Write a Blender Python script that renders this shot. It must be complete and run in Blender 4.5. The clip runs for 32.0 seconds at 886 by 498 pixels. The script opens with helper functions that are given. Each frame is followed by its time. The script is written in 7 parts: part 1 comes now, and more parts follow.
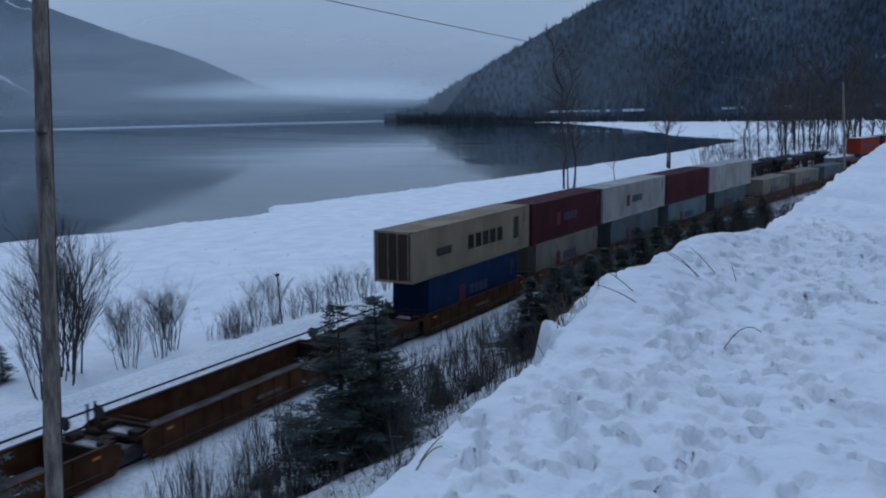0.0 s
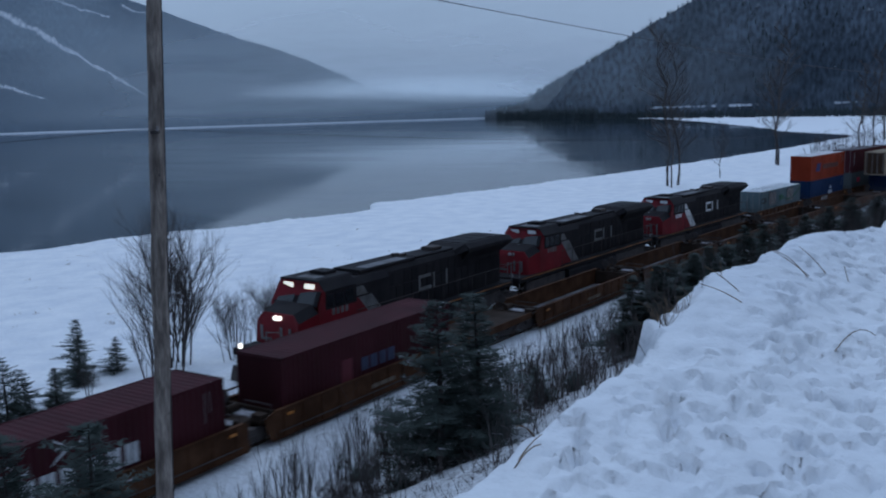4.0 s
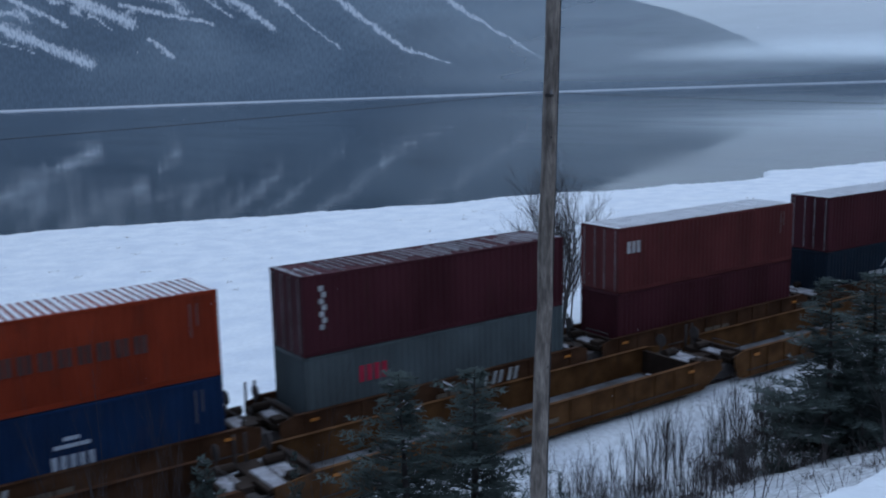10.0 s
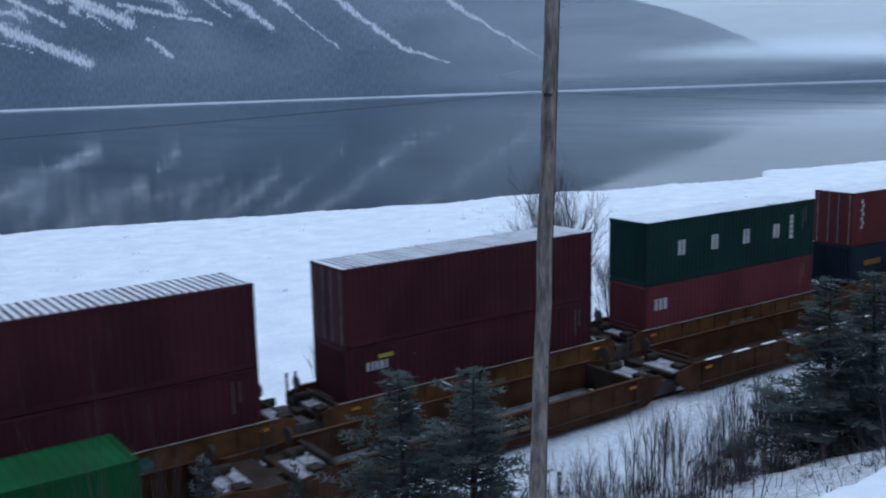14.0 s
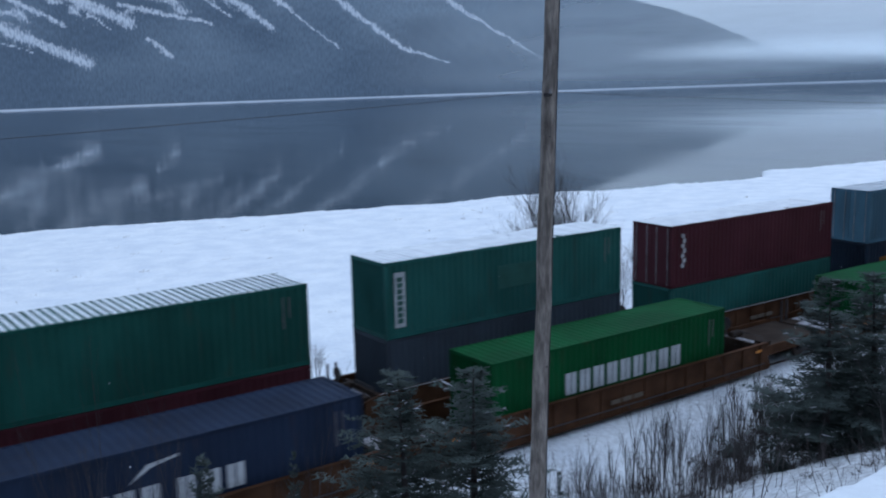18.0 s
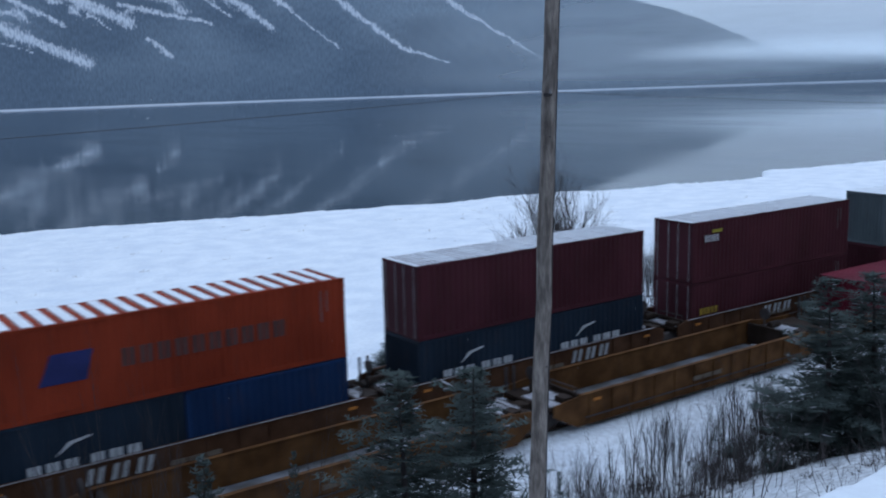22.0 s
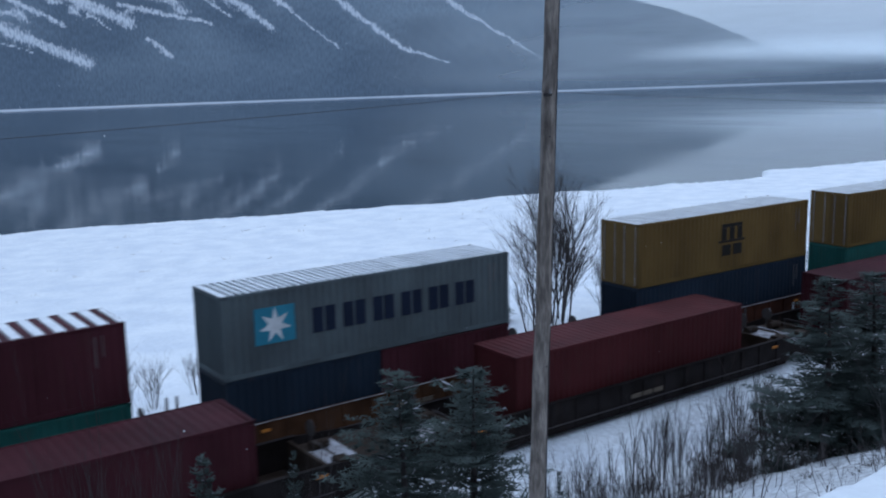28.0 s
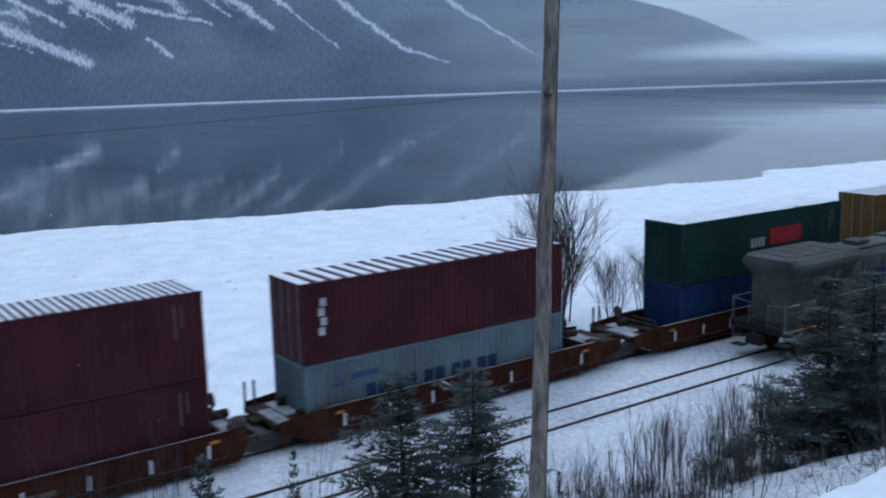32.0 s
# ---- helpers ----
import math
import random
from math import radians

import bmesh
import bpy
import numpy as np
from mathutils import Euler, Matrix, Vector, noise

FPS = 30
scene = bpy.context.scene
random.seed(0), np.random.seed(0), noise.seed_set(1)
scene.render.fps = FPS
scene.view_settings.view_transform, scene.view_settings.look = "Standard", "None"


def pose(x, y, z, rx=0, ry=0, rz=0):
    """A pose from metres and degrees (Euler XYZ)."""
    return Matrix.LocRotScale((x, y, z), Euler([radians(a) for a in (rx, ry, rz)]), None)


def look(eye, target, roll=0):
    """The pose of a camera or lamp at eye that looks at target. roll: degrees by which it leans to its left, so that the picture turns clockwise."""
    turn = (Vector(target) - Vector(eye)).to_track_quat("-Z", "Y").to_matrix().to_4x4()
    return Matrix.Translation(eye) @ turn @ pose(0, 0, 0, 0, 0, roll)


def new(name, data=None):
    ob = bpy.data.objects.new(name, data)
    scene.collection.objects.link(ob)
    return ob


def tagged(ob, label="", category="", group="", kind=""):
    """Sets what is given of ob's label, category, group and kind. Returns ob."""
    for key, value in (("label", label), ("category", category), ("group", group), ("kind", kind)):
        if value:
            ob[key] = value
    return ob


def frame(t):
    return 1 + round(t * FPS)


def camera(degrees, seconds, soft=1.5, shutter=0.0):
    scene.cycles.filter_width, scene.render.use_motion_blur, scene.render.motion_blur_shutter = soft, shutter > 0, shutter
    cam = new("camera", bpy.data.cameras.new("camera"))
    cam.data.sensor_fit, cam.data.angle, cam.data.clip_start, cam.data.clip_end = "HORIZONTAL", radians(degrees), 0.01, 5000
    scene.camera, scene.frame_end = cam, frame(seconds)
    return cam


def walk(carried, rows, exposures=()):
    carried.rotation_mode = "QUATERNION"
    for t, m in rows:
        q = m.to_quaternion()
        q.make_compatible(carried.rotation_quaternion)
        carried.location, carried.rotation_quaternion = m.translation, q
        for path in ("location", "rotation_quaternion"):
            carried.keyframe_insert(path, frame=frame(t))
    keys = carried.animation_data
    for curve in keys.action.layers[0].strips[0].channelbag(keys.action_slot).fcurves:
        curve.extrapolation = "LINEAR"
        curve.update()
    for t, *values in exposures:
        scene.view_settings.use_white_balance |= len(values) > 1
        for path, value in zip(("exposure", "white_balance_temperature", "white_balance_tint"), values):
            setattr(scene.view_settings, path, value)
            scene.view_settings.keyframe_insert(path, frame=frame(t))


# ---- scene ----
# The camera stands still above the tracks and pans from the bay towards the far shore.
cam = camera(48.69, 32.0, soft=2.0, shutter=0.22)
EYE = (0.0, 0.0, 11.5)


def aim(yaw, pitch, roll):
    """The pose of the camera: degrees to the right of the y axis, up, and lean to its left."""
    a, b = radians(yaw), radians(pitch)
    way = Vector((math.sin(a) * math.cos(b), math.cos(a) * math.cos(b), math.sin(b)))
    return look(EYE, Vector(EYE) + way * 10.0, roll)


walk(cam, [(0.0, aim(63.73, -7.98, -1.37)), (2.5, aim(63.73, -7.98, -1.37)), (4.5, aim(53.52, -7.97, -1.99)),
           (5.0, aim(48.81, -7.94, -2.07)), (5.5, aim(45.49, -7.91, -2.03)), (6.0, aim(41.55, -7.85, -2.18)),
           (6.5, aim(37.36, -7.80, -2.03)), (7.0, aim(34.79, -9.23, -2.31)), (7.5, aim(33.36, -9.39, -1.98)),
           (8.0, aim(33.89, -9.32, -1.97)), (8.5, aim(35.13, -9.32, -1.90)), (9.0, aim(35.25, -9.34, -1.93)),
           (10.0, aim(35.35, -9.35, -1.96)), (13.0, aim(35.41, -9.38, -1.98)), (32.0, aim(35.42, -9.39, -1.99))],
     exposures=[(0.0, -0.5, 4920, 8), (1.0, -0.56, 4920, 8), (2.0, -0.73, 4920, 8), (2.5, -0.73, 4920, 8), (4.5, -0.38, 4920, 8), (5.0, -0.3, 4920, 8), (6.0, -0.08, 4920, 8),
                (7.0, -0.05, 4920, 8), (8.0, -0.05, 4920, 8), (10.0, -0.13, 5080, 8), (11.0, 0.11, 5080, 8), (12.0, 0.16, 5130, 8), (32.0, 0.16, 5130, 8)])

# ---- light: an overcast winter dusk ----
world = bpy.data.worlds.new("overcast_sky")
scene.world = world
world.use_nodes = True
wn, wl = world.node_tree.nodes, world.node_tree.links
wn.clear()
w_out, w_bg = wn.new("ShaderNodeOutputWorld"), wn.new("ShaderNodeBackground")
w_sky = wn.new("ShaderNodeTexSky")
w_sky.sky_type, w_sky.sun_disc = "NISHITA", False
w_sky.sun_elevation, w_sky.sun_rotation, w_sky.dust_density, w_sky.air_density = radians(12), radians(150), 4.0, 1.5
w_tc, w_sep = wn.new("ShaderNodeTexCoord"), wn.new("ShaderNodeSeparateXYZ")
w_ramp = wn.new("ShaderNodeValToRGB")
w_ramp.color_ramp.elements[0].position, w_ramp.color_ramp.elements[0].color = 0.0, (0.61, 0.69, 0.81, 1)
w_ramp.color_ramp.elements[1].position, w_ramp.color_ramp.elements[1].color = 0.9, (1.1, 1.16, 1.26, 1)
w_mid = w_ramp.color_ramp.elements.new(0.12)
w_mid.color = (0.70, 0.78, 0.90, 1)
w_noise = wn.new("ShaderNodeTexNoise")
w_noise.inputs["Scale"].default_value, w_noise.inputs["Detail"].default_value = 3.0, 5.0
w_map = wn.new("ShaderNodeMapping")
w_map.inputs["Scale"].default_value = (1.0, 1.0, 5.0)
w_cr = wn.new("ShaderNodeMapRange")
w_cr.inputs["To Min"].default_value, w_cr.inputs["To Max"].default_value = 0.86, 1.14
w_mul = wn.new("ShaderNodeVectorMath")
w_mul.operation = "SCALE"
w_scale = wn.new("ShaderNodeVectorMath")
w_scale.operation = "SCALE"
w_scale.inputs["Scale"].default_value = 0.05
w_add = wn.new("ShaderNodeVectorMath")
w_add.operation = "ADD"
wl.new(w_tc.outputs["Generated"], w_sep.inputs[0])
wl.new(w_sep.outputs["Z"], w_ramp.inputs[0])
wl.new(w_tc.outputs["Generated"], w_map.inputs[0])
wl.new(w_map.outputs[0], w_noise.inputs["Vector"])
wl.new(w_noise.outputs["Fac"], w_cr.inputs[0])
wl.new(w_ramp.outputs[0], w_mul.inputs[0])
wl.new(w_cr.outputs[0], w_mul.inputs["Scale"])
wl.new(w_sky.outputs[0], w_scale.inputs[0])
wl.new(w_mul.outputs[0], w_add.inputs[0])
wl.new(w_scale.outputs[0], w_add.inputs[1])
wl.new(w_add.outputs[0], w_bg.inputs[0])
w_bg.inputs[1].default_value = 0.62
wl.new(w_bg.outputs[0], w_out.inputs[0])

sun_data = bpy.data.lights.new("sun", "SUN")
sun_data.energy, sun_data.angle, sun_data.color = 0.5, radians(40), (1.0, 0.97, 0.94)
sun = new("sun", sun_data)
sun.matrix_world = look((0, 0, 60), (-10, -24, 0))


# ---- materials ----
def shader(name):
    m = bpy.data.materials.new(name)
    m.use_nodes = True
    return m, m.node_tree.nodes, m.node_tree.links, m.node_tree.nodes["Principled BSDF"]


def surface(name, a, b, scale=3.0, rough=0.6, bump=0.0, metal=0.0, stretch=(1, 1, 1), fine=None, fine_amount=0.25,
            spec=0.5, bump_scale=None, painted=False, rust=0.0, rust_colour=(0.13, 0.06, 0.03)):
    """A surface of two tones in a coarse pattern, with finer grain and relief. painted: the first tone is the object's own colour."""
    m, n, l, p = shader(name)
    tc = n.new("ShaderNodeTexCoord")
    mp = n.new("ShaderNodeMapping")
    mp.inputs["Scale"].default_value = stretch
    info = n.new("ShaderNodeObjectInfo")
    off = n.new("ShaderNodeVectorMath")
    off.operation = "SCALE"
    one = n.new("ShaderNodeCombineXYZ")
    for k in range(3):
        one.inputs[k].default_value = (37.0, 11.0, 23.0)[k]
    l.new(one.outputs[0], off.inputs[0])
    l.new(info.outputs["Random"], off.inputs["Scale"])
    add = n.new("ShaderNodeVectorMath")
    l.new(tc.outputs["Object"], add.inputs[0])
    l.new(off.outputs[0], add.inputs[1])
    l.new(add.outputs[0], mp.inputs[0])
    n1 = n.new("ShaderNodeTexNoise")
    n1.inputs["Scale"].default_value, n1.inputs["Detail"].default_value = scale, 4.0
    l.new(mp.outputs[0], n1.inputs["Vector"])
    n2 = n.new("ShaderNodeTexNoise")
    n2.inputs["Scale"].default_value, n2.inputs["Detail"].default_value = fine or scale * 9, 3.0
    l.new(mp.outputs[0], n2.inputs["Vector"])
    r1 = n.new("ShaderNodeMapRange")
    r1.inputs["From Min"].default_value, r1.inputs["From Max"].default_value = 0.35, 0.65
    l.new(n1.outputs["Fac"], r1.inputs[0])
    mix = n.new("ShaderNodeMix")
    mix.data_type = "RGBA"
    mix.inputs[6].default_value, mix.inputs[7].default_value = (*a, 1), (*b, 1)
    l.new(r1.outputs[0], mix.inputs[0])
    if painted:
        dull = n.new("ShaderNodeMix")
        dull.data_type, dull.blend_type = "RGBA", "MULTIPLY"
        dull.inputs[0].default_value, dull.inputs[7].default_value = 1.0, (*b, 1)
        l.new(info.outputs["Color"], dull.inputs[6])
        l.new(info.outputs["Color"], mix.inputs[6])
        l.new(dull.outputs[2], mix.inputs[7])
    grain = n.new("ShaderNodeMapRange")
    grain.inputs["To Min"].default_value, grain.inputs["To Max"].default_value = 1 - fine_amount, 1 + fine_amount
    l.new(n2.outputs["Fac"], grain.inputs[0])
    tone = n.new("ShaderNodeVectorMath")
    tone.operation = "SCALE"
    l.new(mix.outputs[2], tone.inputs[0])
    l.new(grain.outputs[0], tone.inputs["Scale"])
    last = tone.outputs[0]
    if rust:
        n3 = n.new("ShaderNodeTexNoise")
        n3.inputs["Scale"].default_value, n3.inputs["Detail"].default_value = 1.7, 8.0
        mp3 = n.new("ShaderNodeMapping")
        mp3.inputs["Scale"].default_value = (2.2, 2.2, 0.35)
        l.new(add.outputs[0], mp3.inputs[0])
        l.new(mp3.outputs[0], n3.inputs["Vector"])
        r3 = n.new("ShaderNodeMapRange")
        r3.inputs["From Min"].default_value, r3.inputs["From Max"].default_value, r3.inputs["To Max"].default_value = 0.58, 0.82, rust
        l.new(n3.outputs["Fac"], r3.inputs[0])
        mx3 = n.new("ShaderNodeMix")
        mx3.data_type = "RGBA"
        mx3.inputs[7].default_value = (*rust_colour, 1)
        l.new(r3.outputs[0], mx3.inputs[0])
        l.new(last, mx3.inputs[6])
        last = mx3.outputs[2]
    l.new(last, p.inputs["Base Color"])
    rr = n.new("ShaderNodeMapRange")
    rr.inputs["To Min"].default_value, rr.inputs["To Max"].default_value = max(0.0, rough - 0.12), min(1.0, rough + 0.12)
    l.new(n2.outputs["Fac"], rr.inputs[0])
    l.new(rr.outputs[0], p.inputs["Roughness"])
    p.inputs["Metallic"].default_value = metal
    p.inputs["Specular IOR Level"].default_value = spec
    if bump:
        bp = n.new("ShaderNodeBump")
        bp.inputs["Strength"].default_value, bp.inputs["Distance"].default_value = 0.8, bump
        if bump_scale:
            n4 = n.new("ShaderNodeTexNoise")
            n4.inputs["Scale"].default_value, n4.inputs["Detail"].default_value = bump_scale, 4.0
            l.new(mp.outputs[0], n4.inputs["Vector"])
            l.new(n4.outputs["Fac"], bp.inputs["Height"])
        else:
            l.new(n2.outputs["Fac"], bp.inputs["Height"])
        l.new(bp.outputs[0], p.inputs["Normal"])
    return m


def glow(name, colour, power):
    m, n, l, p = shader(name)
    p.inputs["Base Color"].default_value = (*colour, 1)
    p.inputs["Emission Color"].default_value = (*colour, 1)
    p.inputs["Emission Strength"].default_value = power
    return m


SNOW = surface("snow", (0.78, 0.80, 0.83), (0.67, 0.70, 0.755), 0.35, 0.75, 0.07, fine=3.0, fine_amount=0.13, spec=0.2, bump_scale=6.0)
SNOW_ROOF = surface("roof_snow", (0.76, 0.78, 0.81), (0.66, 0.68, 0.72), 1.5, 0.8, 0.02, fine_amount=0.06, spec=0.2)
FROST = surface("thin_dusting_of_snow", (0.36, 0.36, 0.39), (0.2, 0.19, 0.2), 2.5, 0.8, 0.01, fine_amount=0.3, spec=0.1)
PAINT = surface("container_paint", (0.5, 0.5, 0.5), (0.66, 0.64, 0.64), 0.5, 0.62, 0.004, fine=14, fine_amount=0.12,
                stretch=(1, 1, 0.5), painted=True, rust=0.4, rust_colour=(0.055, 0.035, 0.025), spec=0.08)
CAR_PAINT = surface("weathered_car_paint", (0.5, 0.5, 0.5), (0.5, 0.46, 0.42), 1.1, 0.65, 0.006, fine=16, fine_amount=0.25,
                    painted=True, rust=0.75, rust_colour=(0.04, 0.026, 0.02), spec=0.08)
STEEL = surface("dark_dirty_steel", (0.045, 0.04, 0.041), (0.075, 0.064, 0.06), 2.0, 0.7, 0.006, spec=0.15)
GALV = surface("galvanised_bar", (0.32, 0.31, 0.32), (0.17, 0.16, 0.16), 2.0, 0.6, 0.0, metal=0.2)
RAIL = surface("rusty_rail", (0.05, 0.036, 0.03), (0.09, 0.06, 0.045), 3.0, 0.5, 0.004, metal=0.5)
WHITE = surface("white_lettering", (0.72, 0.73, 0.75), (0.55, 0.55, 0.56), 1.2, 0.6, fine_amount=0.15)
MARK = surface("painted_mark", (0.5, 0.5, 0.5), (0.75, 0.75, 0.75), 1.2, 0.6, fine_amount=0.12, painted=True, spec=0.15)
LOCO_BLACK = surface("black_loco_paint", (0.012, 0.011, 0.014), (0.021, 0.02, 0.022), 0.8, 0.7, 0.003, fine_amount=0.3, rust=0.3, rust_colour=(0.025, 0.018, 0.014), spec=0.1)
LOCO_RED = surface("red_loco_paint", (0.16, 0.008, 0.016), (0.11, 0.009, 0.014), 0.9, 0.5, 0.003, fine_amount=0.15, rust=0.2, spec=0.2)
LOCO_GREY = surface("grey_loco_paint", (0.09, 0.096, 0.09), (0.05, 0.053, 0.049), 0.7, 0.6, 0.003, fine_amount=0.2, rust=0.7, rust_colour=(0.04, 0.034, 0.03), spec=0.15)
LOCO_BLUE = surface("blue_loco_paint", (0.018, 0.026, 0.075), (0.014, 0.02, 0.055), 0.9, 0.45, fine_amount=0.15)
EMBLEM = surface("grimy_white_paint", (0.15, 0.15, 0.155), (0.07, 0.068, 0.066), 1.6, 0.6, fine_amount=0.25)
ORANGE = surface("orange_stripe", (0.55, 0.2, 0.02), (0.4, 0.15, 0.02), 1.5, 0.5, fine_amount=0.2)
GLASS = surface("dark_cab_glass", (0.012, 0.014, 0.018), (0.018, 0.02, 0.024), 1.0, 0.08, fine_amount=0.05)
WOOD = surface("weathered_pole_wood", (0.11, 0.09, 0.077), (0.28, 0.24, 0.205), 1.1, 0.85, 0.02, stretch=(9, 9, 2.0), fine=3.5, fine_amount=0.6, rust=0.6, rust_colour=(0.035, 0.027, 0.022))
BARK = surface("bare_bark", (0.03, 0.025, 0.025), (0.06, 0.05, 0.047), 5.0, 0.9, 0.004, fine_amount=0.3)
TWIG = surface("brush_twigs", (0.034, 0.028, 0.028), (0.068, 0.055, 0.052), 4.0, 0.9, fine_amount=0.3)
NEEDLE = surface("fir_needles", (0.036, 0.046, 0.042), (0.075, 0.09, 0.084), 2.2, 0.85, fine=18, fine_amount=0.4, spec=0.08)
GRASS = surface("dead_grass", (0.2, 0.14, 0.08), (0.1, 0.07, 0.045), 6.0, 0.9, fine_amount=0.3)
LAMP_ON = glow("lit_headlight", (1.0, 0.82, 0.6), 3.0)
SIGNAL = glow("marker_light", (1.0, 0.85, 0.6), 1.2)
TEAL = surface("teal_graffiti", (0.07, 0.17, 0.16), (0.03, 0.065, 0.07), 2.6, 0.6, fine_amount=0.4)
SILL_ORANGE = surface("dull_orange_stripe", (0.3, 0.11, 0.015), (0.1, 0.045, 0.012), 0.8, 0.6, fine_amount=0.3)
DULL_YELLOW = surface("dull_yellow_stripe", (0.2, 0.14, 0.02), (0.09, 0.07, 0.025), 1.2, 0.6, fine_amount=0.3)
FAR_FOREST = surface("far_conifers", (0.022, 0.03, 0.034), (0.045, 0.056, 0.062), 0.02, 0.9, fine=0.2, fine_amount=0.4, spec=0.1)


# ---- mesh building ----
class Geo:
    """Collects corners and faces of one mesh."""

    def __init__(self):
        self.v, self.f = [], []

    def add(self, verts, faces):
        k = len(self.v)
        self.v.extend(tuple(q) for q in verts)
        self.f.extend(tuple(i + k for i in q) for q in faces)
        return self

    def box(self, x0, x1, y0, y1, z0, z1, cut=0.0):
        """A box; cut: chamfer of its edges along x and z, seen from above and the side."""
        if cut <= 0:
            return self.add([(x0, y0, z0), (x1, y0, z0), (x1, y1, z0), (x0, y1, z0), (x0, y0, z1), (x1, y0, z1), (x1, y1, z1), (x0, y1, z1)],
                            [(0, 3, 2, 1), (4, 5, 6, 7), (0, 1, 5, 4), (1, 2, 6, 5), (2, 3, 7, 6), (3, 0, 4, 7)])
        c = cut
        ring = [(y0 + c, z0), (y1 - c, z0), (y1, z0 + c), (y1, z1 - c), (y1 - c, z1), (y0 + c, z1), (y0, z1 - c), (y0, z0 + c)]
        return self.prism(ring, x0, x1)

    def prism(self, ring, x0, x1):
        """A ring of (y, z) drawn out along x."""
        n = len(ring)
        v = [(x0, y, z) for y, z in ring] + [(x1, y, z) for y, z in ring]
        f = [tuple(range(n))[::-1], tuple(range(n, 2 * n))] + [(i, (i + 1) % n, n + (i + 1) % n, n + i) for i in range(n)]
        return self.add(v, f)

    def slab(self, ring, y0, y1):
        """A ring of (x, z) drawn out along y."""
        n = len(ring)
        v = [(x, y0, z) for x, z in ring] + [(x, y1, z) for x, z in ring]
        f = [tuple(range(n)), tuple(range(n, 2 * n))[::-1]] + [(i, n + i, n + (i + 1) % n, (i + 1) % n) for i in range(n)]
        return self.add(v, f)

    def tube(self, a, b, ra, rb, n=6, caps=True):
        a, b = Vector(a), Vector(b)
        q = (b - a).to_track_quat("Z", "Y")
        ring = [q @ Vector((math.cos(2 * math.pi * i / n), math.sin(2 * math.pi * i / n), 0)) for i in range(n)]
        v = [a + r * ra for r in ring] + [b + r * rb for r in ring]
        f = [(i, (i + 1) % n, n + (i + 1) % n, n + i) for i in range(n)]
        if caps:
            f += [tuple(range(n))[::-1], tuple(range(n, 2 * n))]
        return self.add(v, f)

    def pipe(self, pts, r0, r1=None, n=5):
        """One bent tube through all the points."""
        r1 = r0 if r1 is None else r1
        pts = [Vector(q) for q in pts]
        k0, m = len(self.v), len(pts)
        for k, c in enumerate(pts):
            d = pts[min(k + 1, m - 1)] - pts[max(k - 1, 0)]
            q = d.to_track_quat("Z", "Y")
            r = r0 + (r1 - r0) * k / (m - 1)
            self.v.extend(tuple(c + q @ Vector((r * math.cos(6.283185 * i / n), r * math.sin(6.283185 * i / n), 0))) for i in range(n))
            if k:
                o = k0 + (k - 1) * n
                self.f.extend((o + i, o + (i + 1) % n, o + n + (i + 1) % n, o + n + i) for i in range(n))
        return self

    def mesh(self, name):
        m = bpy.data.meshes.new(name)
        m.from_pydata(self.v, [], self.f)
        m.update()
        return m


KEPT = {}


def part(name, geo, material, parent, label="", key=None, colour=None):
    """One mesh under a thing or under a part. key: alike pieces share one mesh."""
    k = (key, material.name) if key else None
    if k and k in KEPT:
        me = KEPT[k]
    else:
        me = (geo() if callable(geo) else geo).mesh(name)
        me.materials.append(material)
        if k:
            KEPT[k] = me
    ob = new(name, me)
    ob.parent = parent
    if colour:
        ob.color = (*colour, 1)
    if label:
        tagged(ob, label)
    return ob


def thing(name, label, category, group="", kind="", m=None):
    ob = tagged(new(name), label, category, group, kind)
    ob.empty_display_size = 0.3
    if m is not None:
        ob.matrix_basis = m
    return ob


def solid(name, geo, material, label, category="", group="", kind="", m=None):
    """A thing of one mesh."""
    me = geo.mesh(name)
    me.materials.append(material)
    ob = tagged(new(name, me), label, category, group, kind)
    if m is not None:
        ob.matrix_basis = m
    return ob


# ---- the line of the railway ----
CANT, GRADE = 1.2, -0.0026
NEAR_Y, FAR_Y, NEAR_Z, FAR_Z = 26.52, 31.22, -0.90, -0.80
BEND_FROM, BEND_TO, RADIUS = 25.0, 290.0, 800.0


def line(s):
    """The reference line at s metres along it: x, y, heading (radians, to the right)."""
    if s <= BEND_FROM:
        return s, 26.5, 0.0
    a = (min(s, BEND_TO) - BEND_FROM) / RADIUS
    x, y = BEND_FROM + RADIUS * math.sin(a), 26.5 - RADIUS * (1 - math.cos(a))
    if s > BEND_TO:
        x, y = x + (s - BEND_TO) * math.cos(a), y - (s - BEND_TO) * math.sin(a)
    return x, y, a


def on_track(far, s, z=0.0, turned=False):
    """The pose of a thing whose middle is s metres along the near or far track, z above the rail."""
    x, y, a = line(s)
    d = (FAR_Y if far else NEAR_Y) - 26.5
    base = (FAR_Z if far else NEAR_Z) + GRADE * x
    m = Matrix.Translation((x + d * math.sin(a), y + d * math.cos(a), base)) @ Matrix.Rotation(-a, 4, "Z") @ Matrix.Rotation(radians(CANT), 4, "X")
    m = m @ Matrix.Translation((0, 0, z))
    return m @ Matrix.Rotation(math.pi, 4, "Z") if turned else m


def bend(x):
    """How far the line has swung towards the camera's side at x (arrays)."""
    a = np.clip((x - BEND_FROM) / RADIUS, 0, (BEND_TO - BEND_FROM) / RADIUS)
    return np.where(x > BEND_TO, RADIUS * (1 - np.cos(a)) + np.maximum(x - BEND_TO, 0) * 0.343, RADIUS * (1 - np.cos(a)))


